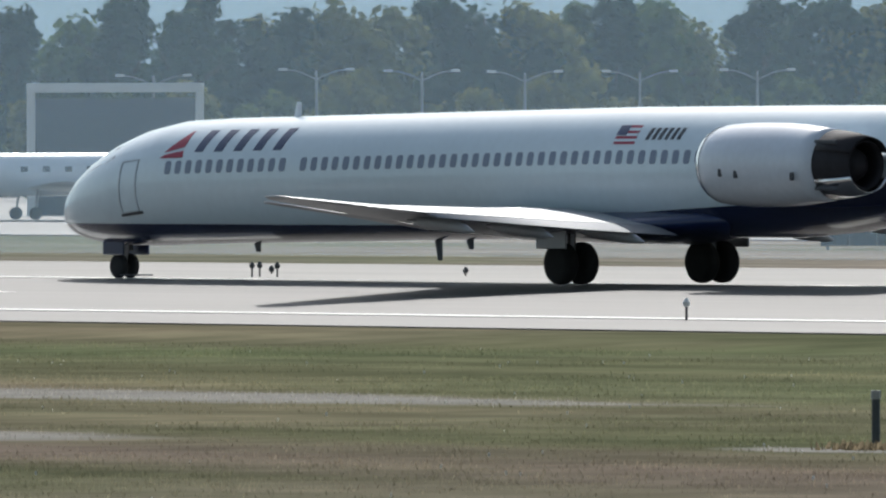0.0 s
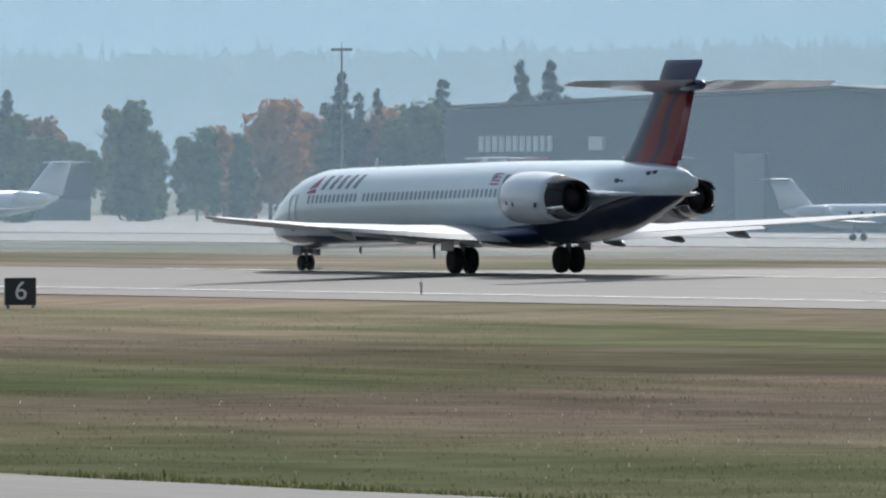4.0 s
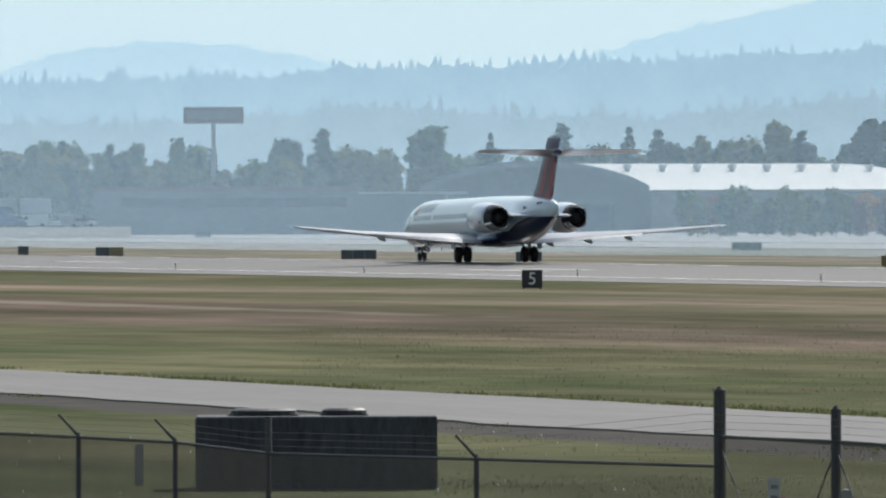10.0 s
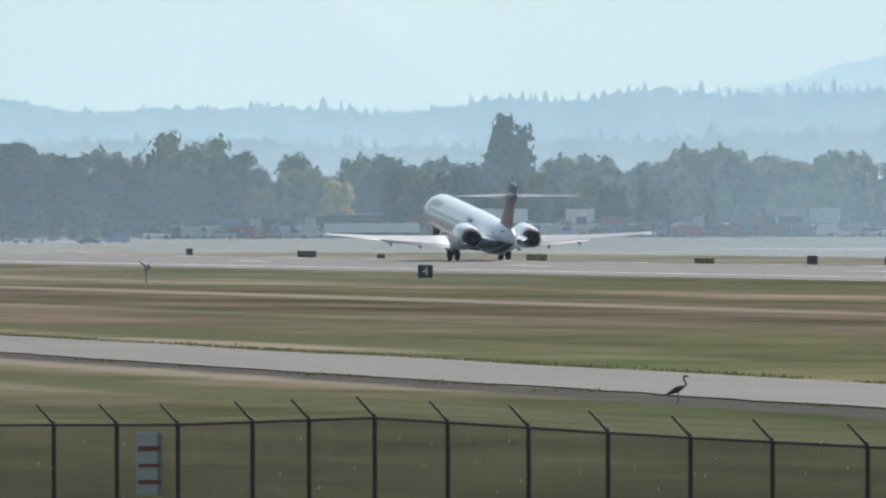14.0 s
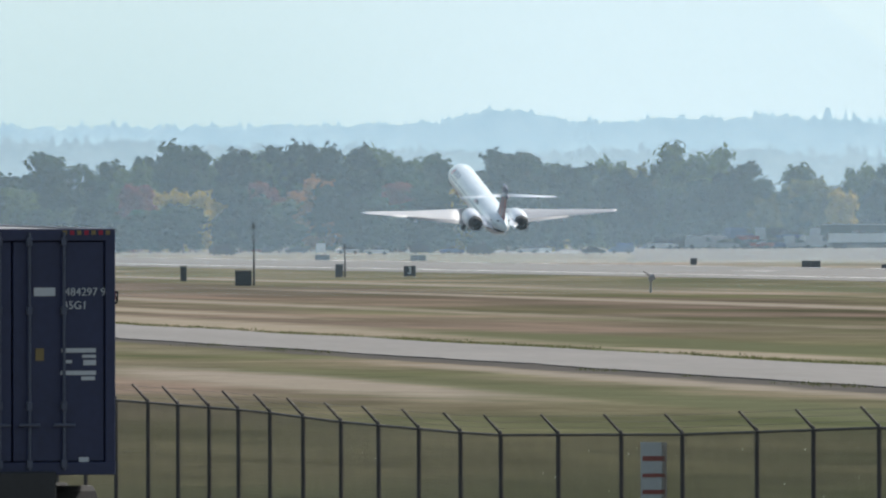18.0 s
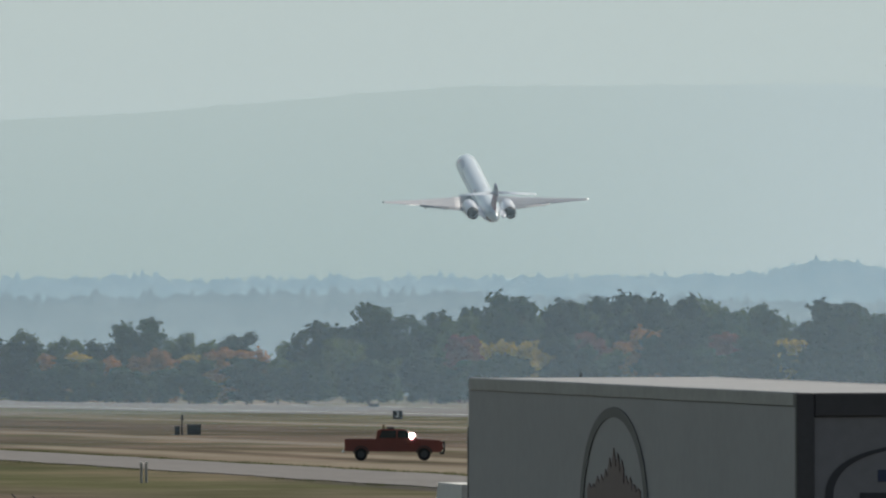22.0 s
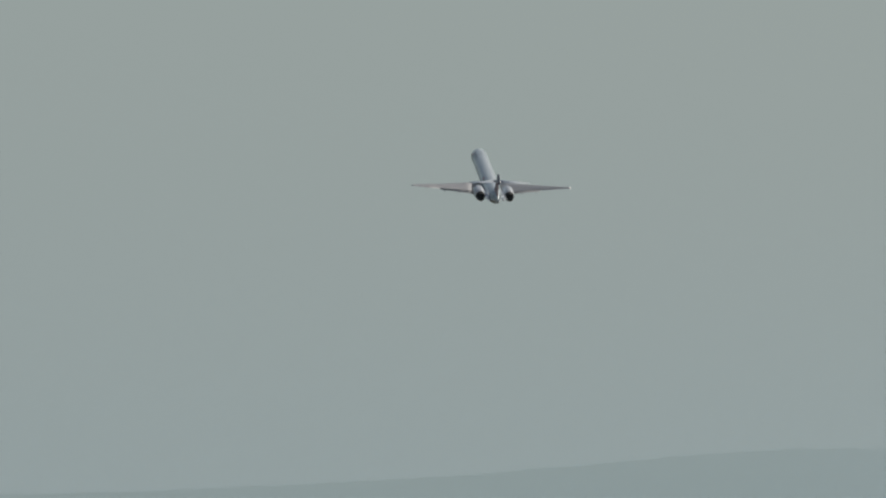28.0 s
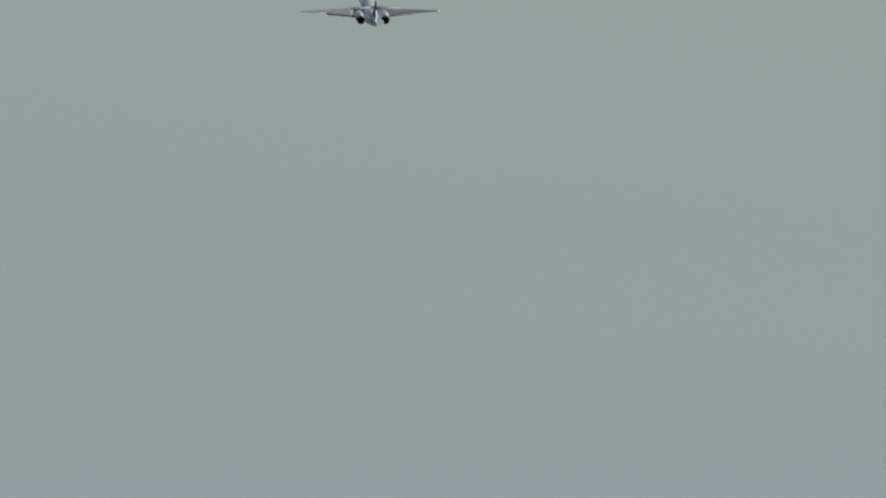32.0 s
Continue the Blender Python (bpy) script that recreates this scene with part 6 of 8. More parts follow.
def edge_light(x, y, cap=None):
    root = thing("runway_light", pose(x, y, -0.6 * abs(y - RUNWAY_Y) / 28.85 if abs(y - RUNWAY_Y) < 28.8 else FIELD_Z + 0.2 if abs(y - RUNWAY_Y) < 40 else FIELD_Z), "small elevated runway edge light on a stake", "light", "runway lights")
    part("stake", rod(bmesh.new(), (0, 0, 0), (0, 0, 0.34), 0.03, 0.03, 6), M_BLACK, root)
    part("globe", rod(rod(bmesh.new(), (0, 0, 0.345), (0, 0, 0.45), 0.07, 0.1, 8), (0, 0, 0.452), (0, 0, 0.56), 0.1, 0.03, 8), cap or M_LAMP_WHITE, root)


for k in range(14):
    edge_light(-202.4 - 61.0 * k, 220.4)
for turn, far in ((52.3, 452), (52.02, 452), (51.86, 455), (51.81, 462), (51.0, 455), (53.9, 560), (61.0, 640), (60.6, 660), (58.2, 600)):
    a = radians(turn)
    edge_light(-far * math.sin(a), far * math.cos(a) if far * math.cos(a) > 279 else 280.5, M_SIGN_DARK)


def wind_instrument(turn, far, base=True, size=1.0):
    root = thing("tilted_projector", at(turn, far, FIELD_Z, turn), "tilted airfield sensor on a pale concrete plinth", "instrument")
    root.scale = (size,) * 3
    if base:
        part("plinth", boxed(-0.42, 0.42, -0.4, 0.4, -0.1, 0.7, bevel=0.04), M_CONCRETE, root, "pale concrete plinth")
        part("cable_box", loft(bmesh.new(), [[(0.43, y, 0.2), (0.43, y, 0.66), (0.7, y, 0.64), (0.95, y, 0.34), (0.9, y, 0.2)] for y in (-0.2, 0.2)]), M_CONCRETE, root)
    part("post", rod(bmesh.new(), (0, 0, 0 if not base else 0.703), (0, 0, 1.0), 0.08, 0.08, 8), M_POLE, root)
    part("yoke", boxed(-0.18, 0.22, -0.22, 0.22, 0.86, 1.2, bevel=0.05), M_POLE, root)
    part("lamp_drum", rod(bmesh.new(), (-0.05, 0, 1.05), (0.28, 0, 1.18), 0.2, 0.22, 12), M_STEEL, root)
    part("tube", rod(bmesh.new(), (0.1, 0, 1.15), (-0.55, 0, 1.58), 0.1, 0.06, 10), M_POLE, root)
    return root


wind_instrument(70.82, 491)
wind_instrument(80.93, 1083, False, 1.1)


def cabinet_mast(turn, far, mast, w=1.2, tall=1.2):
    root = thing("equipment_cabinet", at(turn, far, FIELD_Z, turn), "grey equipment cabinet with a mast on the grass" if mast else "small grey equipment cabinet on the grass", "cabinet")
    part("cabinet_body", boxed(-w / 2, w / 2, -0.4, 0.4, 0, tall, bevel=0.04), M_SIGN_DARK, root)
    part("cabinet_cap", boxed(-w / 2 - 0.08, w / 2 + 0.08, -0.48, 0.48, tall + 0.003, tall + 0.1, bevel=0.02), M_POLE, root)
    if mast:
        part("mast", rod(bmesh.new(), (w / 2 + 0.2, 0, 0), (w / 2 + 0.2, 0, mast), 0.1, 0.05, 8), M_BLACK, root)
        part("mast_head", rod(bmesh.new(), (w / 2 + 0.2, 0, mast), (w / 2 + 0.2, 0, mast + 0.5), 0.16, 0.1, 8), M_BLACK, root)


cabinet_mast(82.63, 1239, 5.2, 1.5, 1.3)
cabinet_mast(82.23, 1440, 3.0, 0.8, 1.3)
cabinet_mast(82.88, 1350, 0, 0.6, 1.4)
cabinet_mast(84.2, 1300, 0, 1.3, 0.9)
cabinet_mast(84.27, 1290, 1.4, 0.5, 0.8)
for turn, far in ((84.42, 700), (84.4, 702)):
    root = thing("marker_post", at(turn, far), "short pale marker post beside the service road", "post")
    part("stake", rod(bmesh.new(), (0, 0, -0.2), (0, 0, 1.0), 0.07, 0.06, 8), M_POLE, root)
    part("cap", rod(bmesh.new(), (0, 0, 1.003), (0, 0, 1.06), 0.09, 0.07, 8), M_TRIM, root)

for turn, far, material, h in ((60.52, 190, M_SIGN_RED, 1.3), (61.62, 182, M_POLE, 1.15)):
    root = thing("marker_post", at(turn, far), "red-topped marker post in the dry grass" if material is M_SIGN_RED else "pale grey marker post in the grass", "post")
    part("stake", rod(bmesh.new(), (0, 0, -0.2), (0, 0, h - 0.28), 0.045 if material is M_SIGN_RED else 0.07, 0.045, 8), M_POLE, root)
    part("cap", rod(bmesh.new(), (0, 0, h - 0.277), (0, 0, h), 0.05, 0.05, 8), material, root)
root = thing("marker_post", at(49.29, 226), "weathered dark wooden post with a band", "post")
part("stake", rod(bmesh.new(), (0, 0, -0.3), (0, 0, 0.75), 0.075, 0.07, 8), M_SIGN_DARK, root)
part("collar", rod(bmesh.new(), (0, 0, 0.753), (0, 0, 0.9), 0.085, 0.085, 8), M_POLE, root)

# ---- perimeter fence ----
M_WIRE = mat("dull_brown_wire", (0.175, 0.14, 0.115), 0.6, 0.2, vary=0.15, scale=3)
M_POST = mat("weathered_fence_post", (0.085, 0.078, 0.08), 0.65, 0.2, vary=0.15, scale=3)
M_TIMBER = mat("dark_weathered_timber", (0.065, 0.058, 0.06), 0.75, vary=0.2, scale=4, bump=0.2)
FENCE_TURNS = (72.065, 72.666, 73.192, 73.774, 74.289, 74.761, 75.246, 76.262, 77.13, 77.519, 77.922, 78.319, 78.661, 79.005, 79.337, 79.674, 79.979, 80.253, 80.489,
               80.8, 81.055, 81.318, 81.558, 81.726, 81.9, 82.068, 82.225, 82.383, 82.521, 82.653, 82.775, 82.905, 83.03, 83.164, 83.291, 83.409, 83.529, 83.647, 83.758,
               83.871, 83.972, 84.078, 84.172, 84.266, 84.361, 84.455, 84.549, 84.643, 84.735, 84.825, 84.91, 84.99)


def between(v, knots):
    for (a, p), (b, q) in zip(knots, knots[1:]):
        if v <= b:
            return p + (q - p) * max(0.0, (v - a) / (b - a))
    return knots[-1][1]


def fence_far(turn):
    return between(turn, ((70.5, 152), (73.2, 168), (75.24, 182), (79, 205), (81.65, 225), (83.77, 256), (84.05, 272), (85.0, 325)))


def fence_rail(turn):
    return between(turn, ((71.4, 0.93), (73.2, 1.12), (74.6, 1.33), (75.246, 1.34), (75.26, 0.95), (77.13, 0.93), (77.52, 1.05), (78.66, 1.15), (79.98, 1.32), (80.8, 1.13), (81.6, 1.04), (82.2, 1.13), (82.6, 1.26), (83.76, 1.44), (85, 1.45)))


def chain_link(a, b, low_a, low_b, top_a, top_b, wide):
    """A panel of crossing diagonal wires between two posts; kept as one mesh of thin ribbons."""
    length = math.hypot(b[0] - a[0], b[1] - a[1])
    verts, faces = [], []
    side = Vector(((b[1] - a[1]) / length, -(b[0] - a[0]) / length, 0)) * 0.002
    height = (top_a - low_a + top_b - low_b) / 2
    gap = 0.062

    def point(s, h):
        u = s / length
        return Vector((a[0] + (b[0] - a[0]) * u, a[1] + (b[1] - a[1]) * u, (low_a + (low_b - low_a) * u) + h / height * ((top_a - low_a) * (1 - u) + (top_b - low_b) * u)))

    for way in (1, -1):
        n = int((length + height) / gap)
        for k in range(n):
            s0 = k * gap - (height if way > 0 else 0)
            # clip the slanted wire to the panel
            h0, h1 = 0.0, height
            if way > 0:
                h0, h1 = max(0, -s0), min(height, length - s0)
                p, q = (s0 + h0, h0), (s0 + h1, h1)
            else:
                h0, h1 = max(0, s0 - length), min(height, s0)
                p, q = (s0 - h0, h0), (s0 - h1, h1)
            if h1 - h0 < 0.05:
                continue
            i = len(verts)
            verts += [point(p[0], p[1]) + side * way, point(q[0], q[1]) + side * way, point(q[0] + wide, q[1]) + side * way, point(p[0] + wide, p[1]) + side * way]
            faces.append((i, i + 1, i + 2, i + 3))
    return verts, faces


def fence():
    root = thing("security_fence", pose(0, 0, 0), "chain-link airfield fence with slanted barbed wire arms", "fence")
    spots = []
    for turn in FENCE_TURNS:
        a, far = radians(turn), fence_far(turn)
        spots.append((-far * math.sin(a), far * math.cos(a), fence_rail(turn), turn))
    link_verts, link_faces = [], []
    tall = {75.246: 0.62, 74.761: 0.42, 74.289: 0.5}
    for k, (x, y, z, turn) in enumerate(spots):
        big = turn in tall
        top = z + (tall[turn] if big else 0.02)
        r = (0.085 if turn != 74.761 else 0.07) if big else 0.04
        post = part("timber_post" if big else "fence_post", rod(rod(bmesh.new(), (x, y, -1.0), (x, y, top), r, r * 0.97, 10), (x, y, top), (x, y, top + 0.05), r * 0.8, r * 0.3, 10), M_TIMBER if big else M_POST, root, "thick round gate post" if big else "")
        nx = spots[min(k + 1, len(spots) - 1)]
        pv = spots[max(k - 1, 0)]
        d = Vector((nx[0] - pv[0], nx[1] - pv[1], 0)).normalized()
        # arms lean outwards, over the road side
        out = Vector((-0.1, -0.27, 0.31))
        if turn == 77.13:
            part("post_extension", rod(bmesh.new(), (x, y, top), (x, y, top + 0.5), 0.05, 0.05, 8), M_POST, post)
        elif not big:
            part("barb_arm", rod(bmesh.new(), (x, y, top), (x + out.x, y + out.y, top + out.z), 0.026, 0.018, 6), M_POST, post)
        if k + 1 < len(spots):
            part("top_rail", rod(bmesh.new(), (x, y, 0.95 if turn == 75.246 else z), (nx[0], nx[1], nx[2]), 0.024, 0.024, 6), M_POST, root)
            za, zb = 0.95 if turn == 75.246 else z, nx[2]
            vs, fs = chain_link((x, y), (nx[0], nx[1]), FIELD_Z - 0.02, FIELD_Z - 0.02, za, zb, 0.013 if turn < 77 else 0.022)
            link_faces += [tuple(i + len(link_verts) for i in f) for f in fs]
            link_verts += vs
            for u in (0.35, 0.67, 0.98):
                o = out * u
                part("barbed_strand", rod(bmesh.new(), (x + o.x, y + o.y, z + o.z), (nx[0] + o.x, nx[1] + o.y, nx[2] + o.z), 0.003, 0.003, 3), M_POST, root)
    me = bpy.data.meshes.new("chain_link_mesh")
    me.from_pydata(link_verts, [], link_faces)
    me.materials.append(M_WIRE)
    tagged(part("chain_link_mesh", me, M_WIRE, root), "grey woven chain-link wire", kind="stuff")
    # brace rods of the gate bay
    for (i, j) in ((6, 5), (5, 4)):
        (x0, y0, z0, _), (x1, y1, z1, _) = spots[i], spots[j]
        for s, e in (((x0, y0), (x1, y1)), ((x1, y1), (x0, y0))):
            part("brace_rod", rod(bmesh.new(), (s[0] + (e[0] - s[0]) * 0.35, s[1] + (e[1] - s[1]) * 0.35, -0.2), (s[0], s[1], z0 - 0.1), 0.012, 0.012, 5), M_POST, root)
    return spots


fence()


def fence_board(name, turn, far, z0, width, height, label, rows, material, text=None):
    """A plate wired to the fence, with lines of writing."""
    root = thing(name, at(turn, far - 0.25, 0, turn), label, "sign")
    part("plate", boxed(-width / 2, width / 2, -0.012, 0.012, z0 - height, z0, bevel=0.004), material, root)
    for (zz, w, h, mm) in rows:
        part("text_bar", boxed(-w / 2, w / 2, -0.02, -0.0125, z0 - zz - h, z0 - zz), mm, root)
    if text:
        figure(root, text[0], 0, -0.018, z0 - text[1], text[2], text[3], name="sign_text")
    # wires that hold it to the mesh
    for s in (-1, 1):
        part("tie_wire", rod(bmesh.new(), (s * width * 0.42, 0.013, z0 - 0.03), (s * width * 0.42, 0.27, z0 - 0.03), 0.006, 0.006, 4), M_POST, root)


M_PLATE = mat("white_sign_plate", (0.5, 0.52, 0.54), 0.5, vary=0.06, scale=3)
M_BARRED = mat("faded_red_print", (0.3, 0.1, 0.09), 0.6, vary=0.1)
M_PRINT = mat("grey_print", (0.16, 0.16, 0.17), 0.6, vary=0.1)
fence_board("warning_sign", 74.03, fence_far(74.03), 1.06, 0.66, 0.75, "white no-trespassing board on the chain-link fence", ((0.13, 0.46, 0.02, M_PRINT), (0.19, 0.4, 0.02, M_PRINT)), mat("sunlit_white_plate", (0.66, 0.67, 0.68), 0.5, vary=0.05, scale=3), ("NO TRESPASSING", 0.34, 0.088, M_BARRED))
fence_board("fence_notice", 80.92, fence_far(80.92), 1.0, 0.42, 1.0, "tall pale notice board with faded red lines", ((0.22, 0.36, 0.08, M_BARRED), (0.5, 0.36, 0.06, M_BARRED), (0.76, 0.36, 0.07, M_BARRED)), M_PLATE)
fence_board("fence_notice", 75.02, fence_far(75.02) + 14, 0.55, 0.18, 0.55, "narrow grey notice strip with dark marks", ((0.1, 0.1, 0.06, M_PRINT), (0.25, 0.1, 0.06, M_PRINT), (0.4, 0.1, 0.06, M_PRINT)), M_PLATE)
fence_board("fence_notice", 77.67, fence_far(77.67) + 6, 0.9, 0.13, 0.6, "narrow faded notice strip hung on the mesh", (), M_POLE)


# ---- buried vault, heron, utility cart ----
def vault():
    root = thing("concrete_vault", at(76.93, 255, FIELD_Z, 76.93), "dark stained concrete vault with two round lids", "vault")
    part("vault_body", boxed(-2.24, 2.24, -1.2, 1.2, -0.1, 1.36, bevel=0.03), mat("black_tarred_concrete", (0.045, 0.047, 0.056), 0.7, vary=0.35, scale=0.9, stretch=(2, 2, 0.4), bump=0.2), root)
    for x, w in ((-0.98, 0.62), (0.52, 0.42)):
        part("lid", rod(rod(bmesh.new(), (x, 0, 1.363), (x, 0, 1.46), w, w, 18), (x, 0, 1.46), (x, 0, 1.5), w, w * 0.8, 18), M_BLACK, root)
        part("lid_rim", rod(bmesh.new(), (x, 0, 1.3625), (x, 0, 1.39), w * 1.1, w * 1.1, 18), M_BLACK, root)
    for x in (-1.05, -0.2, 0.8, 1.7):
        part("lifting_eye", rod(bmesh.new(), (x, -1.26, 1.08), (x, -1.203, 1.08), 0.05, 0.05, 8), M_SIGN_DARK, root)
    part("ground_joint", boxed(-2.3, 2.3, -1.28, 1.28, -0.15, 0.02), M_ROAD, root)


vault()

M_HERON = mat("slate_feathers", (0.07, 0.075, 0.09), 0.8, vary=0.25, scale=12)
M_BEAK = mat("dull_yellow_bill", (0.25, 0.17, 0.06), 0.5, vary=0.1)


def heron():
    root = thing("grey_heron", at(78.75, 380, FIELD_Z + 0.02, 70), "slate-grey heron standing at the road edge", "bird")
    s = 1.0
    body = loft(bmesh.new(), [[(x, w * math.cos(k * math.tau / 12), z + h * math.sin(k * math.tau / 12)) for k in range(12)] for x, z, w, h in ((-0.34, 0.3, 0.01, 0.01), (-0.22, 0.34, 0.05, 0.05), (-0.08, 0.41, 0.09, 0.09), (0.06, 0.46, 0.085, 0.085), (0.15, 0.5, 0.04, 0.05), (0.18, 0.52, 0.02, 0.02))])
    part("body", body, M_HERON, root, "", True)
    neck = bmesh.new()
    pts = [(0.15, 0, 0.5), (0.22, 0, 0.54), (0.23, 0, 0.61), (0.18, 0, 0.68), (0.16, 0, 0.74), (0.19, 0, 0.79)]
    for a, b in zip(pts, pts[1:]):
        rod(neck, a, b, 0.025, 0.022, 8)
    part("neck", neck, M_HERON, root)
    part("head", loft(bmesh.new(), [[(x, w * math.cos(k * math.tau / 8), 0.8 + w * math.sin(k * math.tau / 8)) for k in range(8)] for x, w in ((0.14, 0.004), (0.17, 0.026), (0.22, 0.03), (0.27, 0.018))]), M_HERON, root)
    part("bill", rod(bmesh.new(), (0.265, 0, 0.8), (0.38, 0, 0.79), 0.014, 0.003, 6), M_BEAK, root)
    part("tail", loft(bmesh.new(), [[(-0.3, -0.03, 0.3), (-0.3, 0.03, 0.3), (-0.3, 0.03, 0.33), (-0.3, -0.03, 0.33)], [(-0.42, -0.02, 0.24), (-0.42, 0.02, 0.24), (-0.42, 0.02, 0.25), (-0.42, -0.02, 0.25)]]), M_HERON, root)
    for y in (-0.03, 0.03):
        part("leg", rod(rod(bmesh.new(), (0, y, 0.36), (0.02, y, 0.18), 0.012, 0.008, 6), (0.02, y, 0.18), (-0.01 + y, y, 0.0), 0.008, 0.007, 6), M_HERON, root)
    return root


HERON = heron()


def cart():
    """The top of a small yellow utility cart behind the gate."""
    root = thing("utility_cart", at(74.82, 190, FIELD_Z, 74.82), "small yellow utility cart parked behind the gate", "cart")
    m = mat("yellow_machine_paint", (0.35, 0.2, 0.03), 0.5, vary=0.12, scale=3)
    part("hood", boxed(-0.35, 0.5, -0.4, 0.4, 0.55, 1.08, bevel=0.06), m, root)
    part("seat_frame", rod(rod(bmesh.new(), (-0.45, -0.2, 0.6), (-0.55, -0.2, 1.22), 0.05, 0.05, 8), (-0.45, 0.2, 0.6), (-0.55, 0.2, 1.22), 0.05, 0.05, 8), M_SIGN_RED, root)
    part("control_box", boxed(0.2, 0.42, -0.2, 0.2, 1.085, 1.32, bevel=0.02), M_POLE, root)
    part("chassis", boxed(-0.6, 0.9, -0.45, 0.45, 0.28, 0.545, bevel=0.03), M_BLACK, root)
    for x in (-0.4, 0.65):
        for y in (-0.5, 0.5):
            part("wheel", rod(bmesh.new(), (x, y - 0.08, 0.26), (x, y + 0.08, 0.26), 0.26, 0.26, 14), M_TYRE, root)


cart()


# ---- vehicles ----
M_CARGLASS = mat("tinted_car_glass", (0.02, 0.025, 0.03), 0.08, vary=0.05)
M_HUBCAP = mat("bright_hubcap", (0.5, 0.5, 0.5), 0.3, 0.8, vary=0.05)


def car_wheels(root, spots, r, w, rim_material=None):
    tyre = mesh_of("tyre", rod(bmesh.new(), (0, -w / 2, 0), (0, w / 2, 0), r, r, 16), M_TYRE)
    rim = mesh_of("rim", rod(bmesh.new(), (0, -w / 2 - 0.01, 0), (0, w / 2 + 0.01, 0), r * 0.55, r * 0.55, 12), rim_material or M_HUBCAP)
    for x, y in spots:
        ob = part("wheel", tyre, None, root)
        ob.location = (x, y, r)
        part("rim", rim, None, ob)


def pickup():
    m = mat("red_truck_paint", (0.16, 0.028, 0.023), 0.35, vary=0.08, scale=1.5, coat=0.4)
    root = thing("pickup_truck", at(83.37, 882, FIELD_Z + 0.0, 83.37), "red crew-cab pickup truck parked on the dirt track", "truck")
    # body profile along x, nose to +x
    side = [(-3.1, 0.62), (3.05, 0.55), (3.2, 0.75), (3.2, 1.2), (2.95, 1.32), (1.65, 1.4), (1.62, 1.42), (-3.1, 1.4)]
    part("body", loft(bmesh.new(), [[(x, y, z) for x, z in side] for y in (-0.98, 0.98)]), m, root)
    cab = [(-1.1, 1.402), (1.6, 1.402), (0.85, 1.98), (0.6, 2.04), (-0.75, 2.04), (-1.0, 1.95)]
    part("cab", loft(bmesh.new(), [[(x, y, z) for x, z in cab] for y in (-0.86, 0.86)]), m, root)
    for y in (-0.872, 0.872):
        for pts in (((-0.9, 1.46), (0.2, 1.46), (0.2, 1.94), (-0.72, 1.94)), ((0.3, 1.46), (1.38, 1.46), (0.82, 1.93), (0.3, 1.94))):
            g = loft(bmesh.new(), [[(x, y - 0.008, z) for x, z in pts], [(x, y + 0.008, z) for x, z in pts]])
            part("side_window", g, M_CARGLASS, root)
    part("bed_well", boxed(-3.0, -1.2, -0.85, 0.85, 1.404, 1.42), M_BLACK, root)
    part("grille_guard", boxed(3.205, 3.35, -0.8, 0.8, 0.55, 1.25, bevel=0.04), M_BLACK, root)
    part("front_bumper", boxed(3.0, 3.3, -1.0, 1.0, 0.4, 0.548, bevel=0.04), M_BLACK, root)
    part("rear_bumper", boxed(-3.3, -3.105, -0.95, 0.95, 0.5, 0.7, bevel=0.04), M_CHROME, root)
    part("light_bar", boxed(-0.4, 0.1, -0.6, 0.6, 2.045, 2.18, bevel=0.03), M_SIGN_DARK, root)
    part("beacon", rod(bmesh.new(), (-0.6, 0, 2.045), (-0.6, 0, 2.3), 0.1, 0.08, 10), M_SIGN_YELLOW, root)
    for y in (-0.7, 0.7):
        part("headlight", boxed(3.202, 3.24, y - 0.18, y + 0.18, 0.85, 1.08), M_LAMP_WHITE, root)
    car_wheels(root, ((-2.05, -0.9), (-2.05, 0.9), (2.0, -0.9), (2.0, 0.9)), 0.42, 0.28, M_SIGN_DARK)
    for x in (-2.05, 2.0):
        for y in (-0.985, 0.985):
            part("wheel_arch", loft(bmesh.new(), [[(x + r * math.cos(math.pi * k / 10), yy, 0.45 + r * math.sin(math.pi * k / 10)) for k in range(11)] for r, yy in ((0.44, y - 0.01), (0.52, y - 0.01), (0.52, y + 0.01), (0.44, y + 0.01))], closed=False), M_BLACK, root)
    # added mirror disc, aimed to throw the sun back as the windscreen's glint
    place = root.matrix_world @ Vector((1.18, -0.8, 1.62))
    a, e = radians(SUN_TURN), radians(SUN_UP)
    sun_way = Vector((-math.sin(a) * math.cos(e), math.cos(a) * math.cos(e), math.sin(e)))
    facet = (sun_way + (Vector(EYE) - place).normalized()).normalized()
    flash = bpy.data.materials.new("glint_mirror_metal")
    flash.use_nodes = True
    b = flash.node_tree.nodes["Principled BSDF"]
    b.inputs["Metallic"].default_value, b.inputs["Roughness"].default_value, b.inputs["Base Color"].default_value = 1.0, 0.06, (0.9, 0.9, 0.9, 1)
    q = (root.matrix_world.to_quaternion().inverted() @ facet).to_track_quat("Z", "Y")
    pane = loft(bmesh.new(), [[(0.24 * math.cos(k * math.tau / 12), 0.24 * math.sin(k * math.tau / 12), z) for k in range(12)] for z in (-0.02, 0.0)])
    ob = part("glint_mirror", pane, flash, root, "added mirror disc for the windscreen glint")
    ob.matrix_local = Matrix.Translation((1.18, -0.8, 1.62)) @ q.to_matrix().to_4x4()
    return root


pickup()

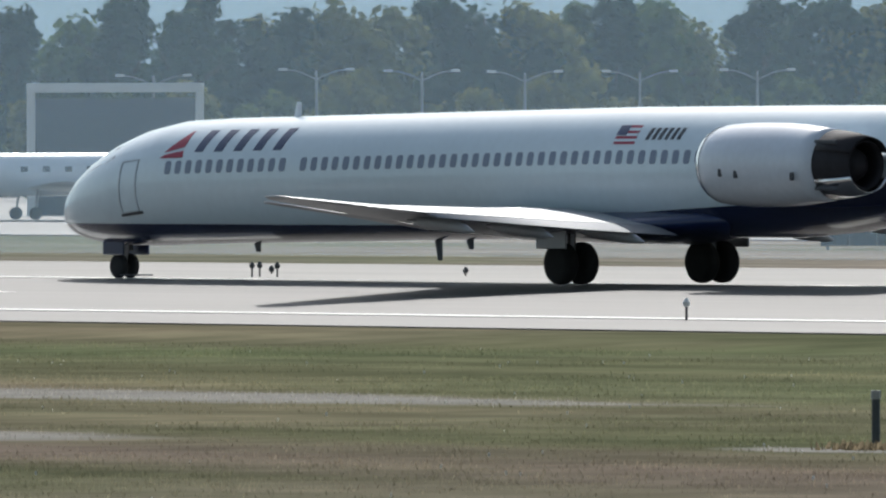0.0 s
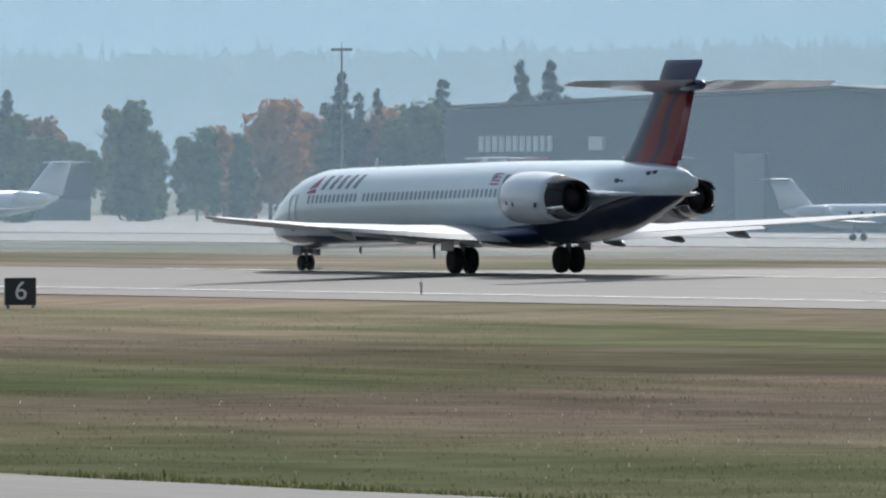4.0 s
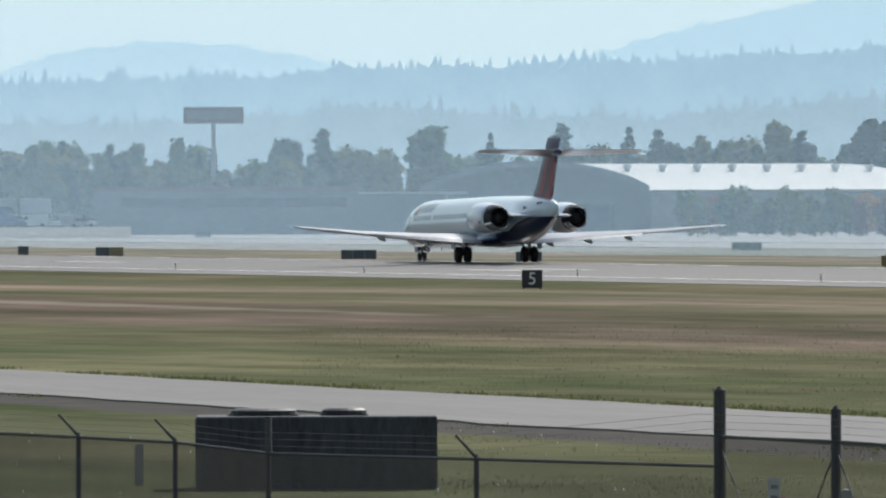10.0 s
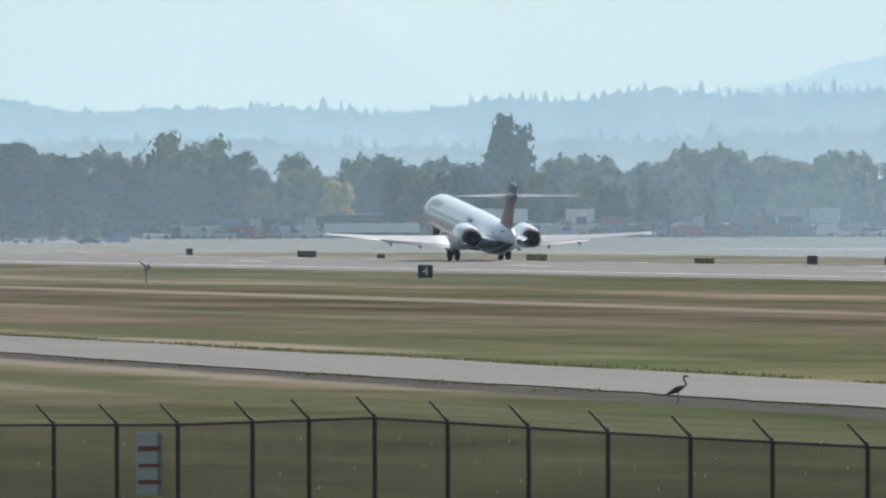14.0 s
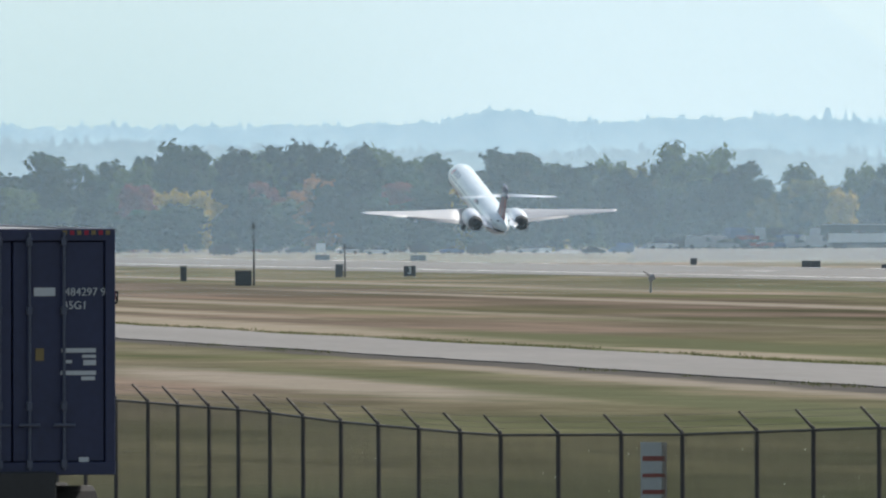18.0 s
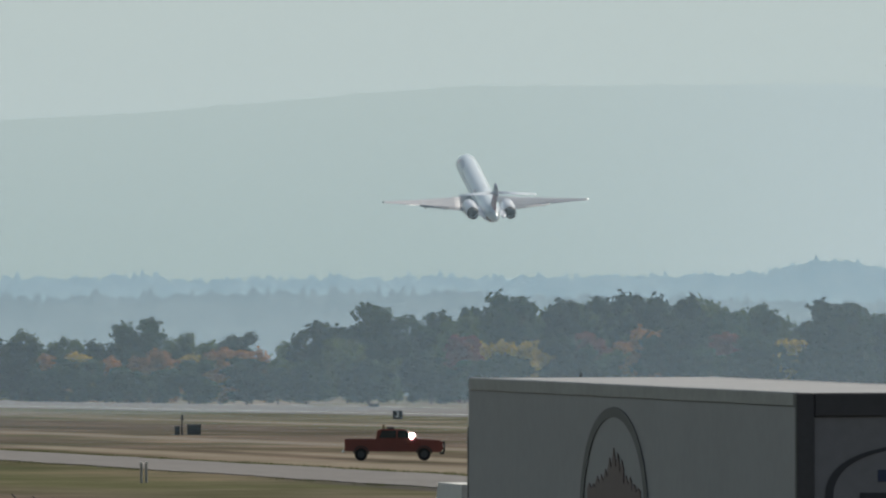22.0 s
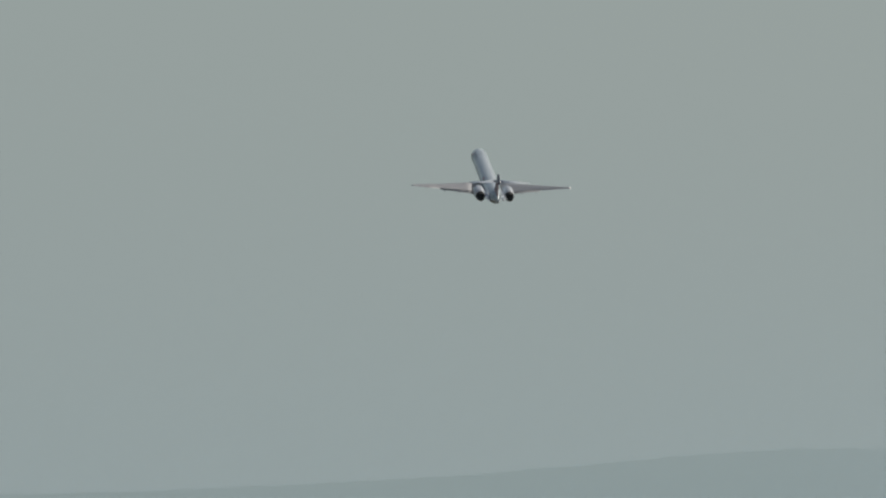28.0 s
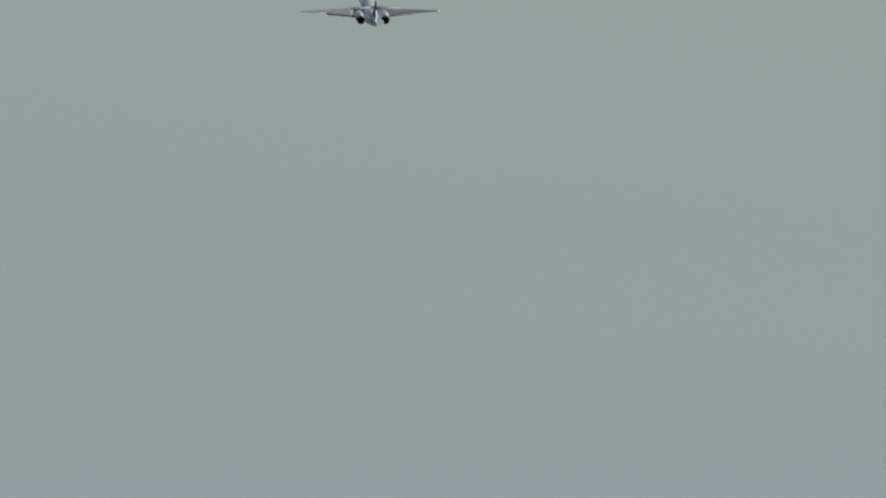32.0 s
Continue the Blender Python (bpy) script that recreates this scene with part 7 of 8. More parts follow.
CAR_PAINTS = [mat("car_paint_" + n, c, 0.25, vary=0.04, coat=0.6) for n, c in (("white", (0.75, 0.75, 0.75)), ("silver", (0.4, 0.41, 0.43)), ("dark", (0.03, 0.035, 0.045)), ("red", (0.25, 0.03, 0.03)), ("blue", (0.04, 0.08, 0.2)))]


def car_model(paint, van):
    if van:
        lower = [(-2.4, 0.3), (2.4, 0.3), (2.45, 0.8), (1.9, 1.1), (1.3, 1.95), (-2.3, 2.0), (-2.45, 1.0)]
        upper = [(0.9, 1.2), (1.75, 1.15), (1.3, 1.8), (0.9, 1.82)]
    else:
        lower = [(-2.2, 0.3), (2.15, 0.3), (2.25, 0.65), (1.9, 0.85), (1.0, 0.95), (-1.7, 0.98), (-2.2, 0.9)]
        upper = [(-1.6, 0.985), (1.0, 0.955), (0.35, 1.42), (-1.0, 1.45)]
    body = mesh_of("car_body", loft(bmesh.new(), [[(x, y, z) for x, z in lower] for y in (-0.88, 0.88)]), paint)
    glass = mesh_of("cabin_glass", loft(bmesh.new(), [[(x, y, z) for x, z in upper] for y in ((-0.78, 0.78) if not van else (-0.89, 0.89))]), M_CARGLASS)
    roof = mesh_of("car_roof", boxed(-0.98, 0.33, -0.72, 0.72, 1.452, 1.49, bevel=0.015) if not van else boxed(-2.2, 1.25, -0.8, 0.8, 2.003, 2.05, bevel=0.015), paint)
    return body, glass, roof


CAR_KIT = [(car_model(p, v), v) for p in CAR_PAINTS for v in (False, True)]
WHEEL_TYRE = mesh_of("tyre", rod(bmesh.new(), (0, -0.1, 0), (0, 0.1, 0), 0.32, 0.32, 12), M_TYRE)


def parked_cars(turn0, turn1, far0, far1, count, seed, vans=0.3, z=FIELD_Z + 0.08):
    rnd = random.Random(seed)
    for k in range(count):
        turn = turn0 + (turn1 - turn0) * (k + rnd.random() * 0.8) / count
        (body, glass, roof), van = rnd.choice([c for c in CAR_KIT if c[1] == (rnd.random() < vans)] or CAR_KIT)
        root = thing("parked_van" if van else "parked_car", at(turn, rnd.uniform(far0, far1), z, turn + rnd.choice((0, 90, 180, 35))), "parked van in the lot beyond the field" if van else "parked car in the lot beyond the field", "van" if van else "car", "parked vehicles")
        part("body", body, None, root), part("cabin_glass", glass, None, root), part("roof", roof, None, root)
        for x in (-1.35, 1.35):
            for y in (-0.8, 0.8):
                w = part("wheel", WHEEL_TYRE, None, root)
                w.location = (x, y, 0.32)


parked_cars(57.0, 58.4, 900, 930, 14, 1)
parked_cars(61.2, 62.2, 1000, 1040, 9, 2, 0.5)
parked_cars(70.2, 72.3, 1380, 1440, 24, 3, 0.5)
parked_cars(72.6, 74.1, 1420, 1500, 16, 4, 0.3)


# the vehicle lot at the field's end lies on two low terraces
LOT_LOW, LOT_HIGH = 0.78, 2.0


def terrace(turn0, turn1, far0, far1, z, slope):
    bm = bmesh.new()
    rows = []
    for k in range(25):
        a = radians(turn0 + (turn1 - turn0) * k / 24)
        rows.append([bm.verts.new((-d * math.sin(a), d * math.cos(a), h)) for d, h in ((far0 - slope, FIELD_Z - 0.2), (far0, z), (far1, z), (far1, FIELD_Z - 0.2))])
    for a, b in zip(rows, rows[1:]):
        for i in range(3):
            bm.faces.new((a[i], a[i + 1], b[i + 1], b[i]))
    solid("ground", bm, M_LOT, pose(0, 0, 0), "low gravel terrace of the vehicle lot", "lot", kind="structure")


M_LOT = mat("dusty_gravel_lot", (0.11, 0.097, 0.08), 0.9, vary=0.2, scale=0.1, space="World")
terrace(77.7, 81.0, 2110, 2190, LOT_LOW, 30)
terrace(77.9, 80.9, 2192, 2270, LOT_HIGH, 1.5)
parked_cars(77.85, 78.9, 2120, 2180, 26, 5, 0.45, LOT_LOW)
parked_cars(78.9, 79.7, 2118, 2175, 26, 51, 0.4, LOT_LOW)
parked_cars(80.22, 80.9, 2118, 2180, 18, 6, 0.35, LOT_LOW)
parked_cars(78.2, 80.6, 2200, 2255, 32, 61, 0.5, LOT_HIGH)
parked_cars(80.6, 82.8, 2500, 2650, 16, 7, 0.4)


def mixer(turn, far):
    root = thing("mixer_truck", at(turn, far, FIELD_Z + 0.08, turn), "white-drum concrete mixer parked in the yard", "truck", "mixer trucks")
    root.scale = (0.7, 0.7, 0.7)
    part("chassis", boxed(-3.6, 3.2, -1.1, 1.1, 0.7, 1.1, bevel=0.05), M_BLACK, root)
    part("cab", boxed(3.2, 5.0, -1.15, 1.15, 0.7, 2.9, bevel=0.2), CAR_PAINTS[0], root)
    part("windscreen", boxed(3.6, 5.02, -1.0, 1.0, 1.9, 2.6), M_CARGLASS, root)
    part("drum", loft(bmesh.new(), [ellipse(x, 0, z, r, r, 18) for x, z, r in ((-3.4, 2.9, 0.6), (-2.2, 2.75, 1.15), (-0.2, 2.5, 1.3), (1.6, 2.2, 1.05), (2.9, 1.95, 0.6))]), CAR_PAINTS[0], root, "white mixing drum", True)
    car_wheels(root, ((-2.6, -1.0), (-2.6, 1.0), (-1.3, -1.0), (-1.3, 1.0), (4.0, -1.0), (4.0, 1.0)), 0.5, 0.35)


for turn, far in ((71.79, 1372), (71.6, 1380)):
    mixer(turn, far)


def works_truck(turn, far, z, heading, paint, word, long=8.0, tall=3.1, load=None):
    """A rigid lorry with a box or a dark load behind its cab."""
    root = thing("works_truck", at(turn, far, z, turn + heading), word, "truck", "works trucks")
    h = long / 2
    part("chassis", boxed(-h, h, -1.0, 1.0, 0.6, 0.95, bevel=0.04), M_BLACK, root)
    cab = loft(bmesh.new(), [[(x, y, zz) for x, zz in ((h - 2.0, 0.955), (h - 2.0, 2.75), (h - 0.5, 2.75), (h - 0.1, 1.8), (h, 1.6), (h, 0.7), (h - 0.3, 0.7), (h - 0.3, 0.955))] for y in (-1.15, 1.15)])
    part("cab", cab, paint, root)
    part("windscreen", loft(bmesh.new(), [[(h - 0.47, y, 2.65), (h - 0.08, y, 1.85), (h - 0.05, y, 1.87), (h - 0.44, y, 2.68)] for y in (-1.0, 1.0)]), M_CARGLASS, root)
    for y in (-1.16, 1.16):
        part("side_window", boxed(h - 1.5, h - 0.75, y - 0.01, y + 0.01, 1.85, 2.5), M_CARGLASS, root)
    part("load_box", boxed(-h, h - 2.2, -1.2, 1.2, 0.96, tall, bevel=0.06), load or paint, root)
    part("load_rail", boxed(-h - 0.03, h - 2.17, -1.23, 1.23, tall + 0.003, tall + 0.12, bevel=0.02), M_POLE, root)
    car_wheels(root, [(x, y) for x in (-h + 1.0, -h + 2.2, h - 1.2) for y in (-1.0, 1.0)], 0.5, 0.3, M_SIGN_DARK)


YARD = FIELD_Z + 0.08
for turn, far, heading, paint, word, long, tall, load in (
        (72.52, 1385, 8, CAR_PAINTS[2], "dark works truck with a high load in the yard", 9.0, 3.0, M_SIGN_DARK), (72.2, 1378, -6, CAR_PAINTS[3], "red fire truck with dark lockers", 9.0, 3.2, M_SIGN_DARK),
        (72.08, 1372, 12, CAR_PAINTS[0], "white-cab works truck beside the red one", 6.5, 2.7, M_SIGN_DARK), (71.98, 1392, 90, CAR_PAINTS[3], "red truck seen end-on in the yard", 7.0, 3.3, M_BLACK),
        (71.35, 1384, 10, CAR_PAINTS[2], "dark tipper truck in the yard", 8.0, 2.8, M_SIGN_DARK), (71.02, 1380, -170, CAR_PAINTS[2], "dark flat truck by the works shed", 7.0, 2.6, M_BLACK)):
    works_truck(turn, far, YARD, heading, paint, word, long, tall, load)
works_truck(79.5, 2150, LOT_LOW, 92, CAR_PAINTS[3], "rusty red lorry in the vehicle lot", 8.0, 3.4, mat("rust_brown_body", (0.1, 0.055, 0.05), 0.7, vary=0.2))


def parked_trailer(turn, far, z, long, low, tall, material, word):
    root = thing("parked_trailer", at(turn, far, z, turn + 4), word, "trailer", "trailers")
    part("body", boxed(-long / 2, long / 2, -1.2, 1.2, low, tall, bevel=0.06), material, root)
    part("roof_edge", boxed(-long / 2 - 0.03, long / 2 + 0.03, -1.23, 1.23, tall + 0.003, tall + 0.1), M_TRIM, root)
    part("underframe", boxed(-long / 2 + 0.2, long / 2 - 0.2, -0.9, 0.9, low - 0.3, low - 0.003), M_BLACK, root)
    part("landing_leg", boxed(long / 2 - 2.6, long / 2 - 2.4, -0.8, 0.8, 0, low - 0.304), M_BLACK, root)
    car_wheels(root, [(x, y) for x in (-long / 2 + 1.2, -long / 2 + 2.4) for y in (-1, 1)], 0.5, 0.3, M_SIGN_DARK)


parked_trailer(79.99, 2128, LOT_LOW, 14.8, 0.95, 2.3, CAR_PAINTS[0], "long low white trailer in the vehicle lot")
parked_trailer(79.45, 2235, LOT_HIGH, 8.6, 1.0, 3.3, CAR_PAINTS[0], "white caravan trailer on the upper lot")
parked_trailer(79.12, 2240, LOT_HIGH, 4.6, 1.0, 3.2, CAR_PAINTS[0], "short white trailer on the upper lot")
parked_trailer(80.08, 2230, LOT_HIGH, 11.0, 0.9, 2.5, mat("dark_green_canopy", (0.05, 0.065, 0.06), 0.7, vary=0.1), "dark green covered trailer on the upper lot")
for turn, word in ((78.24, "white equipment trailer stacked with gear"), (78.1, "white workshop trailer beside the depot")):
    parked_trailer(turn, 2225, LOT_HIGH, 5.0, 0.9, 3.2, CAR_PAINTS[1], word)


def tanker(turn, far, heading, z=FIELD_Z + 0.08, word="long white tanker trailer parked in the lot", long=9.0):
    root = thing("tank_trailer", at(turn, far, z, turn + heading), word, "trailer", "trailers")
    part("tank", loft(bmesh.new(), [ellipse(x, 0, 2.3, 1.1 * s, 1.0 * s, 16) for x, s in ((-long / 2, 0.7), (-long / 2 + 0.3, 1), (long / 2 - 0.3, 1), (long / 2, 0.7))]), CAR_PAINTS[0], root, "", True)
    part("frame", boxed(-long / 2, long / 2, -0.5, 0.5, 0.95, 1.25), M_BLACK, root)
    car_wheels(root, ((-long / 2 + 1, -1), (-long / 2 + 1, 1), (-long / 2 + 2.2, -1), (-long / 2 + 2.2, 1), (long / 2 - 1.5, -1), (long / 2 - 1.5, 1)), 0.5, 0.3)


tanker(79.67, 2215, 4, LOT_HIGH, long=7.4), tanker(62.05, 1015, 4)


def small_jet(turn, far, heading, word, size=1.0):
    root = thing("business_jet", at(turn, far, FIELD_Z + 0.08, turn + heading), word, "jet", "parked jets")
    root.scale = (size, size, size)
    part("fuselage", loft(bmesh.new(), [ellipse(x, 0, z, r, r, 20) for x, z, r in ((-9.5, 2.3, 0.05), (-8.6, 2.3, 0.6), (-7, 2.4, 1.05), (-4, 2.5, 1.2), (4, 2.5, 1.2), (7, 2.75, 0.8), (9.2, 3.0, 0.15))]), M_NACELLE, root, "", True)
    for s in (-1, 1):
        part("wing", wing_skin([(s * 0.8, -2.6, 1.7, 4.2, 0.1), (s * 8.8, 1.6, 2.1, 1.3, 0.1)]), M_WING, root, "", True)
        part("engine", loft(bmesh.new(), [ellipse(x, s * 1.75, 3.0, r, r, 14) for x, r in ((3.6, 0.5), (4.2, 0.62), (6.4, 0.55), (7.2, 0.35))]), M_NACELLE, root, "", True)
        part("tailplane", wing_skin([(s * 0.1, 8.6, 6.2, 1.7, 0.1), (s * 3.6, 9.6, 6.2, 0.9, 0.1)]), M_WING, root, "", True)
        for k in range(6):
            part("cabin_window", boxed(-5 + k * 1.3, -4.6 + k * 1.3, *sorted((s * 1.12, s * 1.2)), 2.65, 2.95), M_GLASS, root)
        part("main_wheel", rod(bmesh.new(), (1.2, s * 1.6 - 0.12, 0.35), (1.2, s * 1.6 + 0.12, 0.35), 0.35, 0.35, 12), M_TYRE, root)
        part("main_strut", rod(bmesh.new(), (1.2, s * 1.6, 0.35), (1.0, s * 1.5, 1.8), 0.08, 0.08, 6), M_STEEL, root)
    part("tail_fin", loft(bmesh.new(), [[(lx + px, py, z) for px, py in airfoil(c, 0.09)] for z, lx, c in ((3.2, 5.6, 4.0), (6.3, 8.4, 2.2))]), M_NACELLE, root, "", True)
    part("nose_strut", rod(bmesh.new(), (-7.2, 0, 0.3), (-7.1, 0, 1.8), 0.08, 0.08, 6), M_STEEL, root)
    part("nose_wheel", rod(bmesh.new(), (-7.2, -0.1, 0.3), (-7.2, 0.1, 0.3), 0.3, 0.3, 12), M_TYRE, root)


small_jet(65.97, 1000, 40, "white business jet with a raked tail on the apron")
small_jet(66.62, 1010, 40, "white business jet parked before the long hangar")
small_jet(64.65, 1020, 160, "white business jet nose towards the runway", 0.74)
small_jet(63.95, 1040, 150, "silver business jet at the hangar doors", 0.72)
small_jet(62.9, 980, 20, "parked white jet with a glinting roof", 0.55)
small_jet(52.75, 760, 200, "white regional jet with a row of dark windows")
small_jet(68.4, 1240, 30, "white jet with a pale tail on the far apron")


# ---- the two trucks on the ramp road ----
M_CONTAINER = mat("dark_blue_container_paint", (0.02, 0.027, 0.075), 0.5, vary=0.12, scale=1.2)
M_CONTAINER_SIDE = mat("grey_container_steel", (0.06, 0.06, 0.085), 0.5, vary=0.12, scale=1.0)
M_BAR = mat("painted_locking_bar", (0.07, 0.08, 0.12), 0.4, 0.2, vary=0.1, scale=3)
M_CAB = mat("cream_cab_paint", (0.3, 0.29, 0.22), 0.35, vary=0.06, scale=1.0, coat=0.3)
M_BOXWHITE = mat("grey_white_box_panel", (0.27, 0.27, 0.285), 0.5, vary=0.05, scale=0.8)
M_BOXDARK = mat("dark_box_frame", (0.05, 0.048, 0.055), 0.5, vary=0.1, scale=2)
M_AMBER = mat("amber_lens", (0.9, 0.24, 0.02), 0.3, vary=0.05)

RAMP = ((-900, -0.6), (95, -0.46), (108, -0.17), (120, 0.1), (125, 0.19), (130, 0.25), (141, 0.33), (149, 0.385), (160, 0.46), (180, 0.66), (220, 1.2), (270, 1.4), (2000, 1.4))


def ramp_z(x):
    return between(-x, RAMP)


def ramp_road():
    bm = bmesh.new()
    rows = []
    for k in range(70):
        x = 260 - 12 * k
        y = 31.5 + 0.0855 * x
        z = ramp_z(x)
        rows.append([bm.verts.new(p) for p in ((x, y - 12, FIELD_Z - 0.3), (x, y - 6.5, z - 0.03), (x, y + 6.5, z - 0.03), (x, y + 12, FIELD_Z - 0.3))])
    for a, b in zip(rows, rows[1:]):
        for i in range(3):
            bm.faces.new((a[i], a[i + 1], b[i + 1], b[i]))
    solid("ramp_road", bm, M_ROAD, pose(0, 0, 0), "asphalt road climbing a low embankment", "road", kind="structure")


ramp_road()


def axle(root, x, y, r=0.5):
    w = part("wheel", TRUCK_TYRE, None, root)
    w.location = (x, y, r)
    part("rim", TRUCK_RIM, None, w)


TRUCK_TYRE = mesh_of("tyre", rod(bmesh.new(), (0, -0.28, 0), (0, 0.28, 0), 0.5, 0.5, 18), M_TYRE)
TRUCK_RIM = mesh_of("rim", rod(bmesh.new(), (0, -0.29, 0), (0, 0.29, 0), 0.28, 0.28, 12), M_HUBCAP)


def container_truck():
    """Local -x is forward; the origin lies on the road under the container's rear."""
    root = thing("container_truck", pose(-145.8, 18.7, 0.3, 0, 0, 6), "cream lorry carrying a dark blue shipping container", "truck")
    length, half, z0, z1 = 12.0, 1.22, 1.15, 4.0
    # corrugated sides
    n = 176
    for s in (-1, 1):
        rings = []
        for k in range(n + 1):
            x = -0.15 - (length - 0.3) * k / n
            d = (0.0, 0.0, 0.045, 0.045)[k % 4]
            rings.append([(x, s * (half - d), z0 + 0.16), (x, s * (half - d), z1 - 0.1)])
        bm = bmesh.new()
        rows = [[bm.verts.new(p) for p in r] + [bm.verts.new((r[0][0], s * (half - 0.09), r[0][2])), bm.verts.new((r[0][0], s * (half - 0.09), r[1][2]))] for r in rings]
        for a, b in zip(rows, rows[1:]):
            bm.faces.new((a[0], b[0], b[1], a[1]))
            bm.faces.new((a[2], a[3], b[3], b[2]))
        part("corrugated_side", bm, M_CONTAINER_SIDE, root, "grey corrugated steel side")
        part("top_rail", boxed(-length, 0, *sorted((s * (half - 0.1), s * (half + 0.005))), z1 - 0.1, z1, bevel=0.01), M_CONTAINER_SIDE, root)
        part("bottom_rail", boxed(-length, 0, *sorted((s * (half - 0.1), s * (half + 0.005))), z0, z0 + 0.16, bevel=0.01), M_CONTAINER_SIDE, root)
    part("roof_sheet", boxed(-length + 0.01, -0.01, -half + 0.1, half - 0.1, z1 - 0.05, z1 - 0.02), mat("dull_container_roof", (0.16, 0.16, 0.17), 0.5, vary=0.1), root)
    part("front_wall", boxed(-length - 0.01, -length + 0.06, -half, half, z0, z1), M_CONTAINER, root)
    part("container_floor", boxed(-length + 0.06, -0.12, -half + 0.1, half - 0.1, z0, z0 + 0.1), M_BLACK, root)
    # rear frame, doors, locking bars
    for y in (-half, half - 0.12):
        part("corner_post", boxed(-0.12, 0.01, y, y + 0.12, z0, z1, bevel=0.01), M_CONTAINER, root)
    part("door_header", boxed(-0.12, 0.012, -half, half, z1 - 0.14, z1 + 0.002, bevel=0.01), M_CONTAINER, root)
    part("door_sill", boxed(-0.12, 0.012, -half, half, z0, z0 + 0.15, bevel=0.01), M_CONTAINER, root)
    for y0, y1 in ((-half + 0.13, -0.01), (0.01, half - 0.13)):
        door = part("container_door", boxed(-0.09, -0.02, y0, y1, z0 + 0.16, z1 - 0.15, bevel=0.008), M_CONTAINER, root)
        for u in (0.48, 0.86) if y0 < 0 else (0.17, 0.55):
            y = y0 + (y1 - y0) * u
            part("locking_bar", rod(bmesh.new(), (0.03, y, z0 + 0.06), (0.03, y, z1 - 0.04), 0.02, 0.02, 8), M_BAR, door)
            for z in (z0 + 0.08, z0 + 0.75, z0 + 1.85, z1 - 0.2):
                part("bar_bracket", boxed(-0.02, 0.055, y - 0.035, y + 0.035, z, z + 0.1, bevel=0.01), M_BAR, door)
            part("lock_handle", boxed(0.03, 0.06, y - 0.13, y + 0.13, z0 + 0.56, z0 + 0.6, bevel=0.01), M_BAR, door)
    # lettering as plain bars and panels
    def panel(y0, y1, za, zb, m, name="text_bar", label=""):
        part(name, boxed(-0.018, -0.009, y0, y1, za, zb), m, root, label)
    yy = lambda px: -half + 2 * half * (px - 118) / 395
    zz = lambda py: z1 - 2 * half * (py - 408) / 395
    for a, b in ((162, 188),):
        for k in range(3):
            panel(yy(a + 2 * k), yy(b), zz(519 + 5 * k), zz(516 + 5 * k), M_PLATE)
    panel(yy(196), yy(250), zz(529), zz(516), M_PLATE)
    for a, b, c, d in ((357, 398, 518, 534), (410, 476, 632, 640), (450, 476, 644, 650), (412, 430, 654, 660), (452, 476, 654, 664), (408, 476, 674, 682), (448, 474, 685, 692)):
        panel(yy(a), yy(b), zz(d), zz(c), M_PLATE)
    for word, px, py, size in (("484297 9", 456, 527, 0.13), ("45G1", 436, 552, 0.13)):
        figure(root, word, 0, 0, 0, size, M_PLATE, name="stencilled_number").matrix_local = pose(-0.008, yy(px), zz(py), 90, 0, 90)
    panel(yy(140), yy(213), zz(652), zz(588), mat("faded_orange_placard", (0.3, 0.16, 0.03), 0.6, vary=0.25, scale=6), "caution_placard", "faded orange caution placard")
    figure(root, "CAUTION", 0, 0, 0, 0.1, M_GAP, name="placard_text").matrix_local = pose(-0.005, yy(176), zz(604), 90, 0, 90)
    for c, d in ((614, 626), (632, 644)):
        part("text_bar", boxed(-0.008, -0.004, yy(152), yy(203), zz(d), zz(c)), M_GAP, root)
    for a, b, c, d, m in ((140, 172, 704, 752, M_POLE), (153, 188, 676, 692, M_PLATE), (148, 182, 828, 846, M_PLATE), (443, 462, 836, 848, M_PLATE), (360, 376, 632, 655, M_SIGN_YELLOW), (233, 258, 628, 656, M_BAR)):
        panel(yy(a), yy(b), zz(d), zz(c), m, "data_plate")
    for k in range(7):
        for s in (-1, 1):
            y = s * (0.62 + 0.085 * k)
            part("hazard_stripe", boxed(0.013, 0.018, y - 0.025, y + 0.025, z1 - 0.07, z1 - 0.02), M_RED if k % 2 else M_SIGN_YELLOW, root)
    for a, b, c, d, m in ((-11.75, -11.45, 3.5, 3.62, M_RED), (-11.75, -11.45, 3.38, 3.5, M_PLATE), (-11.75, -11.45, 3.26, 3.38, M_RED), (-11.75, -11.45, 3.14, 3.26, M_PLATE), (-11.2, -10.55, 3.14, 3.42, M_PLATE), (-10.5, -10.2, 3.14, 3.26, M_PLATE)):
        part("side_mark", boxed(a, b, -half - 0.012, -half - 0.004, c, d), m, root)
    # chassis and axles
    part("chassis_beam", boxed(-12.4, 0.1, -0.5, 0.5, 0.85, 1.195, bevel=0.02), M_BLACK, root)
    part("rear_bumper", boxed(-0.1, 0.15, -1.2, 1.2, 0.55, 0.8, bevel=0.02), mat("rusty_red_bumper", (0.12, 0.035, 0.025), 0.7, vary=0.2), root)
    for y in (-0.95, 0.95):
        part("tail_lamp", boxed(0.155, 0.18, y - 0.12, y + 0.12, 0.6, 0.74), M_RED, root)
    for x in (-1.2, -2.5, -10.6, -11.9):
        for y in (-0.93, 0.93):
            axle(root, x, y)
    # tractor cab with its air shield
    cab = thing("tractor_cab", pose(0.12, 0, 0), "", "")
    cab.parent = root
